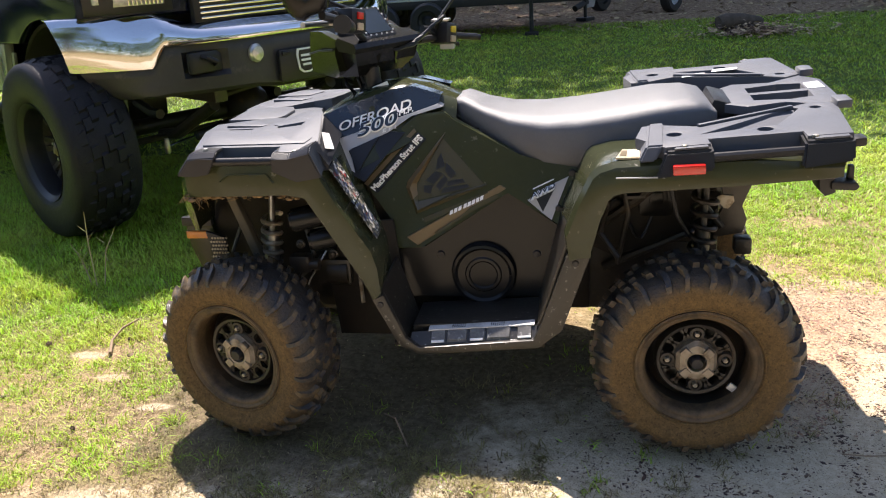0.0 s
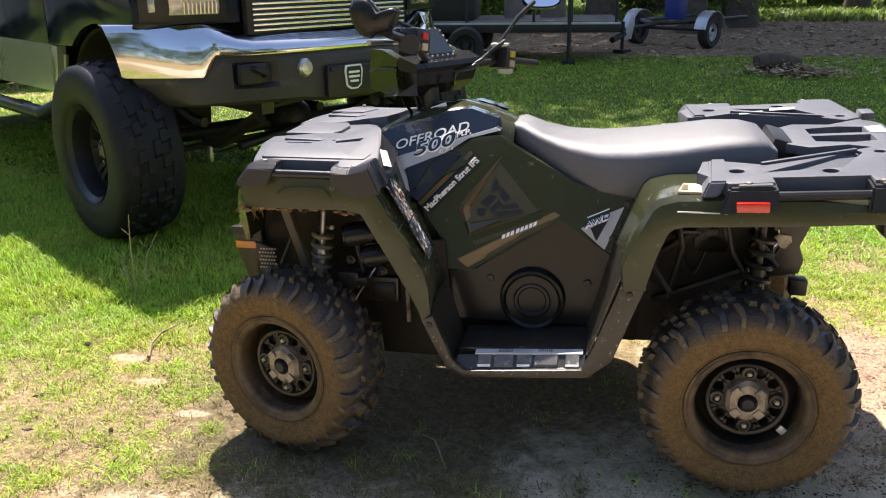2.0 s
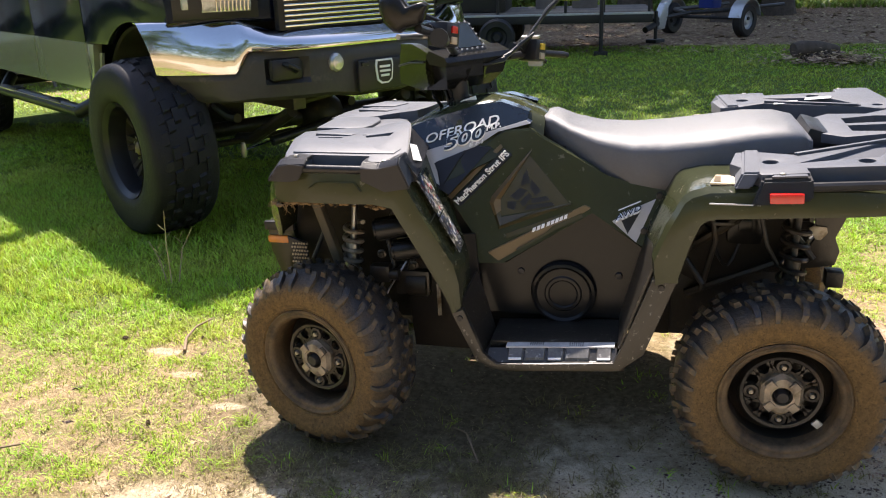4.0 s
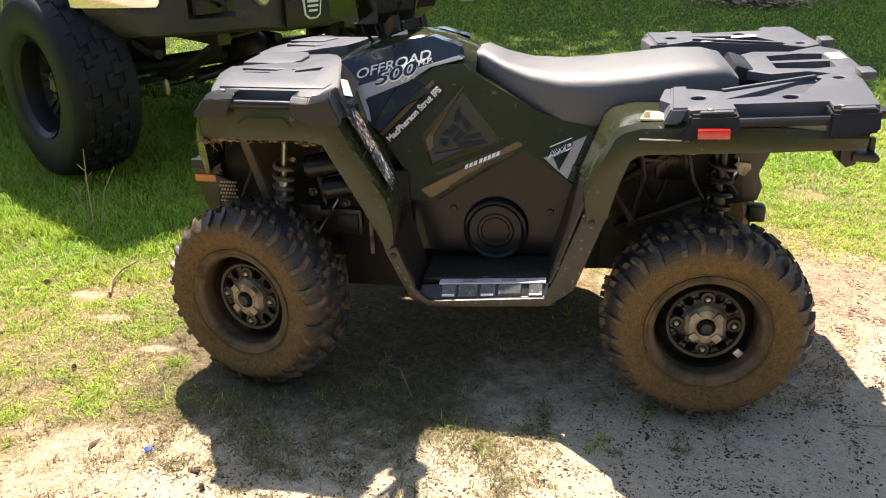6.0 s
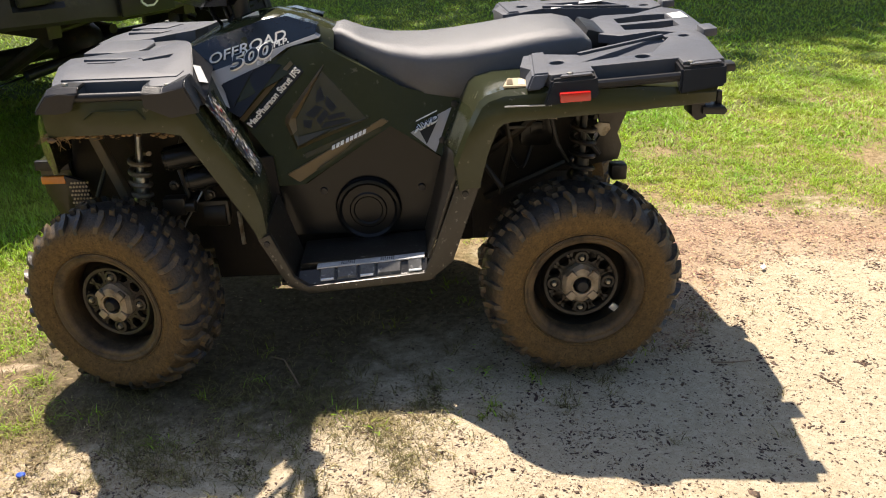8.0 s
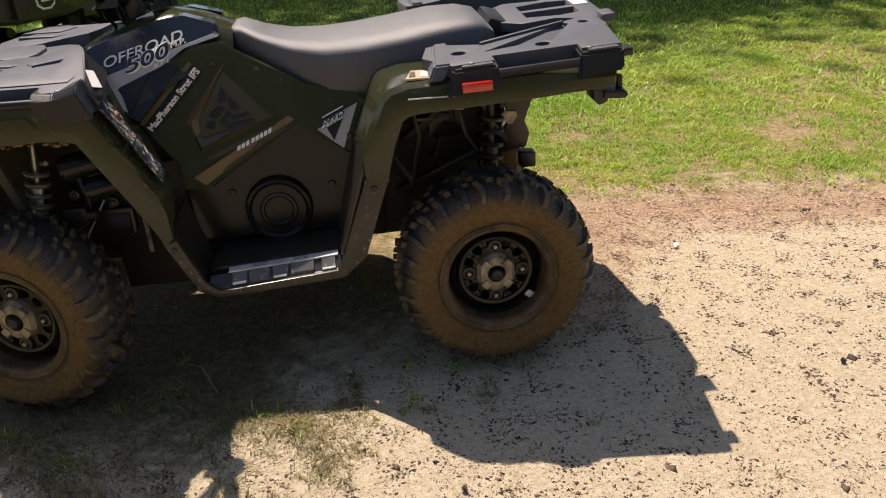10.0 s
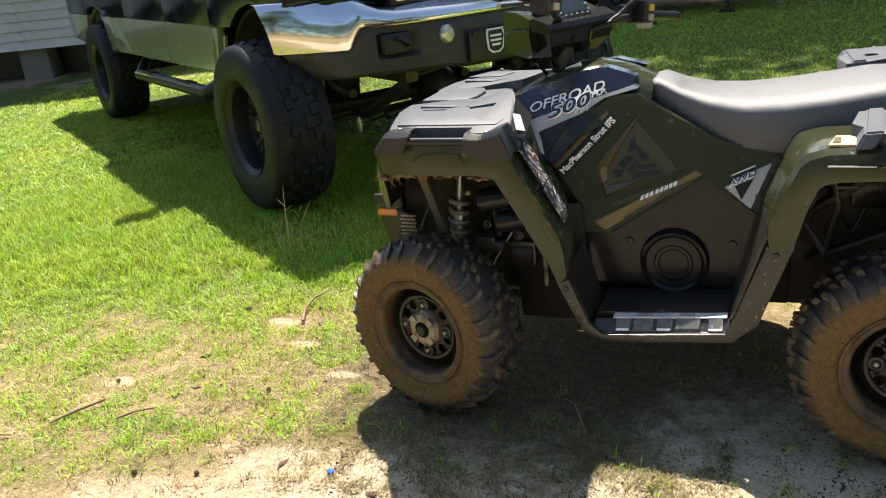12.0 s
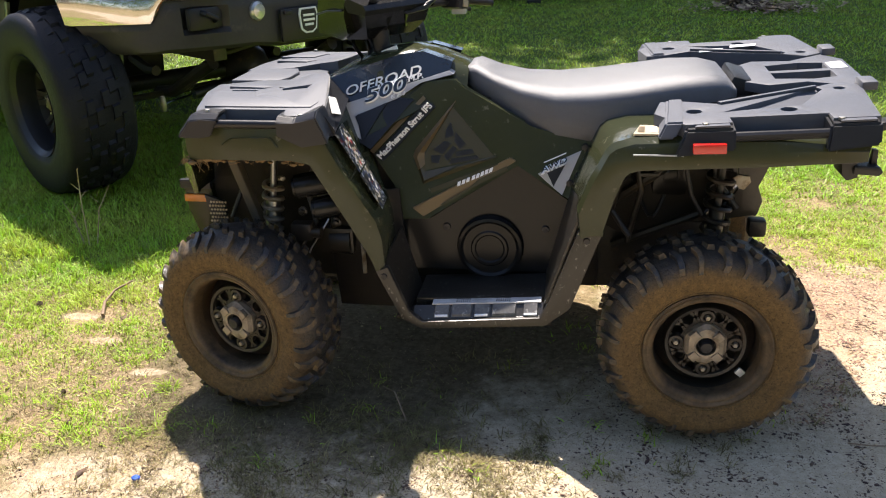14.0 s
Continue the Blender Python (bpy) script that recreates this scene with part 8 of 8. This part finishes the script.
for x in (-1.2, -0.5):
    trailer_wheel(flat, x, -0.98)
    trailer_wheel(flat, x, 0.98)
b = bmesh.new()
box(b, (-1.6, -0.60, 0.60), (-0.4, 0.5, 1.05), None, 0.05)
load = part("tarped_load", b, TRAILER_BLACK)
load.matrix_basis = flat.matrix_basis.copy()
tagged(load, "dark covered load resting on the trailer deck", "cargo")
for x, w in ((0.15, 0.16), (0.75, 0.20)):
    b = bmesh.new()
    lathe(b, [(0, 0.42), (w * .5, 0.41), (w * .8, 0.36), (w, 0.30), (w, 0.0), (0, 0)], 20, "z", (0, 0, 0))
    can = part("metal_drum", b, PLANK)
    can.matrix_basis = pose(-1.55 + x, 11.35 + .2 * x, 0.60)
    tagged(can, "rusty grey metal drum standing on the trailer deck", "drum")

boat = thing("boat_trailer", pose(0.25, 12.0, 0, 0, 0, 55), "galvanised trailer with a tongue jack on leaf litter", "trailer")
b = bmesh.new()
tube(b, [(0.0, 0, 0.36), (1.0, -0.05, 0.42), (1.3, -0.45, 0.44), (3.2, -0.55, 0.44)], 0.035, 8)
tube(b, [(0.9, -0.05, 0.42), (1.3, 0.45, 0.44), (3.2, 0.55, 0.44)], 0.035, 8)
tube(b, [(1.60, -0.8, 0.30), (1.60, 0.8, 0.30)], 0.03, 8)
part("frame", b, TRAILER_BLACK, boat)
b = bmesh.new()
prism(b, [(0.10, 0.20), (0.30, 0.20), (0.38, 0.45), (0.36, 0.62), (0.26, 0.60), (0.14, 0.40)], -0.05, 0.05, 0.02)
part("winch_post", b, GALV, boat, "pale grey winch post cover")
b = bmesh.new()
tube(b, [(0.02, -0.06, 0.06), (0.02, -0.06, 0.50)], 0.028, 10)
tube(b, [(-0.25, -0.05, 0.22), (0.1, -0.03, 0.30)], 0.05, 10)
box(b, (-0.10, -0.16, 0.0), (0.14, 0.04, 0.06), None, 0.01)
part("tongue_jack", b, TRAILER_BLACK, boat, "dark tongue jack")
for y in (-0.72, 0.72):
    trailer_wheel(boat, 1.60, y, rim_mat=GALV if y < 0 else None)
    b = bmesh.new()
    rows = [[(1.60 + 0.33 * math.cos(a), y - 0.11, 0.27 + 0.35 * math.sin(a)), (1.60 + 0.33 * math.cos(a), y + 0.11, 0.27 + 0.35 * math.sin(a))] for a in (radians(10 + 16 * i) for i in range(11))]
    sheet(b, rows, 0.008)
    part("fender", b, GALV, boat, "pale metal wheel fender")
b = bmesh.new()
box(b, (-0.14, -0.14, 0.0), (0.14, 0.14, 0.40), None, 0.03)
box(b, (-0.15, -0.15, 0.39), (0.15, 0.15, 0.44), None, 0.015)
binb = part("blue_bin", b, BLUE_BIN)
binb.matrix_basis = pose(1.20, 13.15, 0.46, 0, 0, 55)
tagged(binb, "blue plastic bin standing on the trailer frame", "bin")

# ---- brick pier at the yard's edge ----
pier = thing("brick_pier", pose(5.55, 12.9, 0), "low brown brick wall with a pale coping", "brick wall")
b = bmesh.new()
box(b, (-0.40, -0.09, -0.1), (1.80, 0.09, 0.92))
part("mortar_core", b, MORTAR, pier)
b = bmesh.new()
box(b, (-0.46, -0.15, 0.92), (1.86, 0.15, 1.02), None, 0.01)
part("coping", b, GALV, pier, "pale stone coping")
br = bmesh.new()
box(br, (0, -0.1, 0), (0.215, 0.1, 0.065), None, 0.004)
first = None
for j in range(12):
    for i in range(10):
        if first is None:
            first = o = part("brick", br, BRICK, pier)
        else:
            o = new("brick", first.data)
            o.parent = pier
        o.location = (-0.40 + 0.225 * i - (0.1125 if j % 2 else 0) + 0.05, -0.006, 0.076 * j)

# ---- white sided house with a timber porch frame ----
house = thing("house", pose(-8.9, 6.75, 0, 0, 0, 24), "old white sided house raised on dark piers", "house")
b = bmesh.new()
box(b, (-7.0, 0.03, 0.42), (1.30, 5.0, 3.2))
part("wall", b, SIDING, house)
bd = bmesh.new()
prism(bd, [(0.0, 0.0), (-0.028, 0.004), (-0.010, 0.128), (0.0, 0.128)], -7.0, 1.32, axis="x")
first = part("siding_board", bd, SIDING, house)
for j in range(21):
    o = first if j == 0 else new("siding_board", first.data)
    o.parent, o.location = house, (0, 0.03, 0.42 + 0.127 * j)
for x in (-6.5, -4.5, -2.5, -0.6, 1.0):
    b = bmesh.new()
    box(b, (x - .2, 0.15, -0.05), (x + .2, 0.55, 0.42), None, 0.01)
    part("pier", b, MORTAR, house, "grey block pier")
# solid dark box that stands for the shade below the raised floor
b = bmesh.new()
box(b, (-7.0, 0.6, 0.0), (1.3, 4.8, 0.40))
part("underfloor_shade", b, UNDER, house, "dark box for the shade under the floor")
b = bmesh.new()
box(b, (-2.2, -0.05, 0.50), (-2.05, -0.01, 2.6))
part("corner_trim", b, material("red_trim", (0.22, 0.05, 0.05), 0.6), house, "dull red trim board")
b = bmesh.new()
prism(b, [(-0.4, 3.1), (2.5, 4.4), (5.4, 3.1), (5.4, 3.25), (2.5, 4.55), (-0.4, 3.25)], -7.4, 1.7, axis="x")
part("roof", b, GALV, house, "metal roof")
steps = thing("porch_steps", pose(-7.35, 6.85, 0, 0, 0, 24), "weathered timber porch box with thin pale posts", "porch")
b = bmesh.new()
box(b, (-0.45, 0.0, 0.42), (0.75, 0.9, 0.98), None, 0.01)
part("porch_box", b, PLANK, steps)
for x in (-0.30, 0.10):
    b = bmesh.new()
    tube(b, [(x + .12, -0.05, 0.0), (x, -0.04, 0.95)], 0.022, 8)
    part("post", b, PLANK, steps)
b = bmesh.new()
box(b, (-0.5, -0.04, 0.36), (0.8, 0.0, 0.42), None, 0.004)
part("sill_beam", b, PLANK, steps)
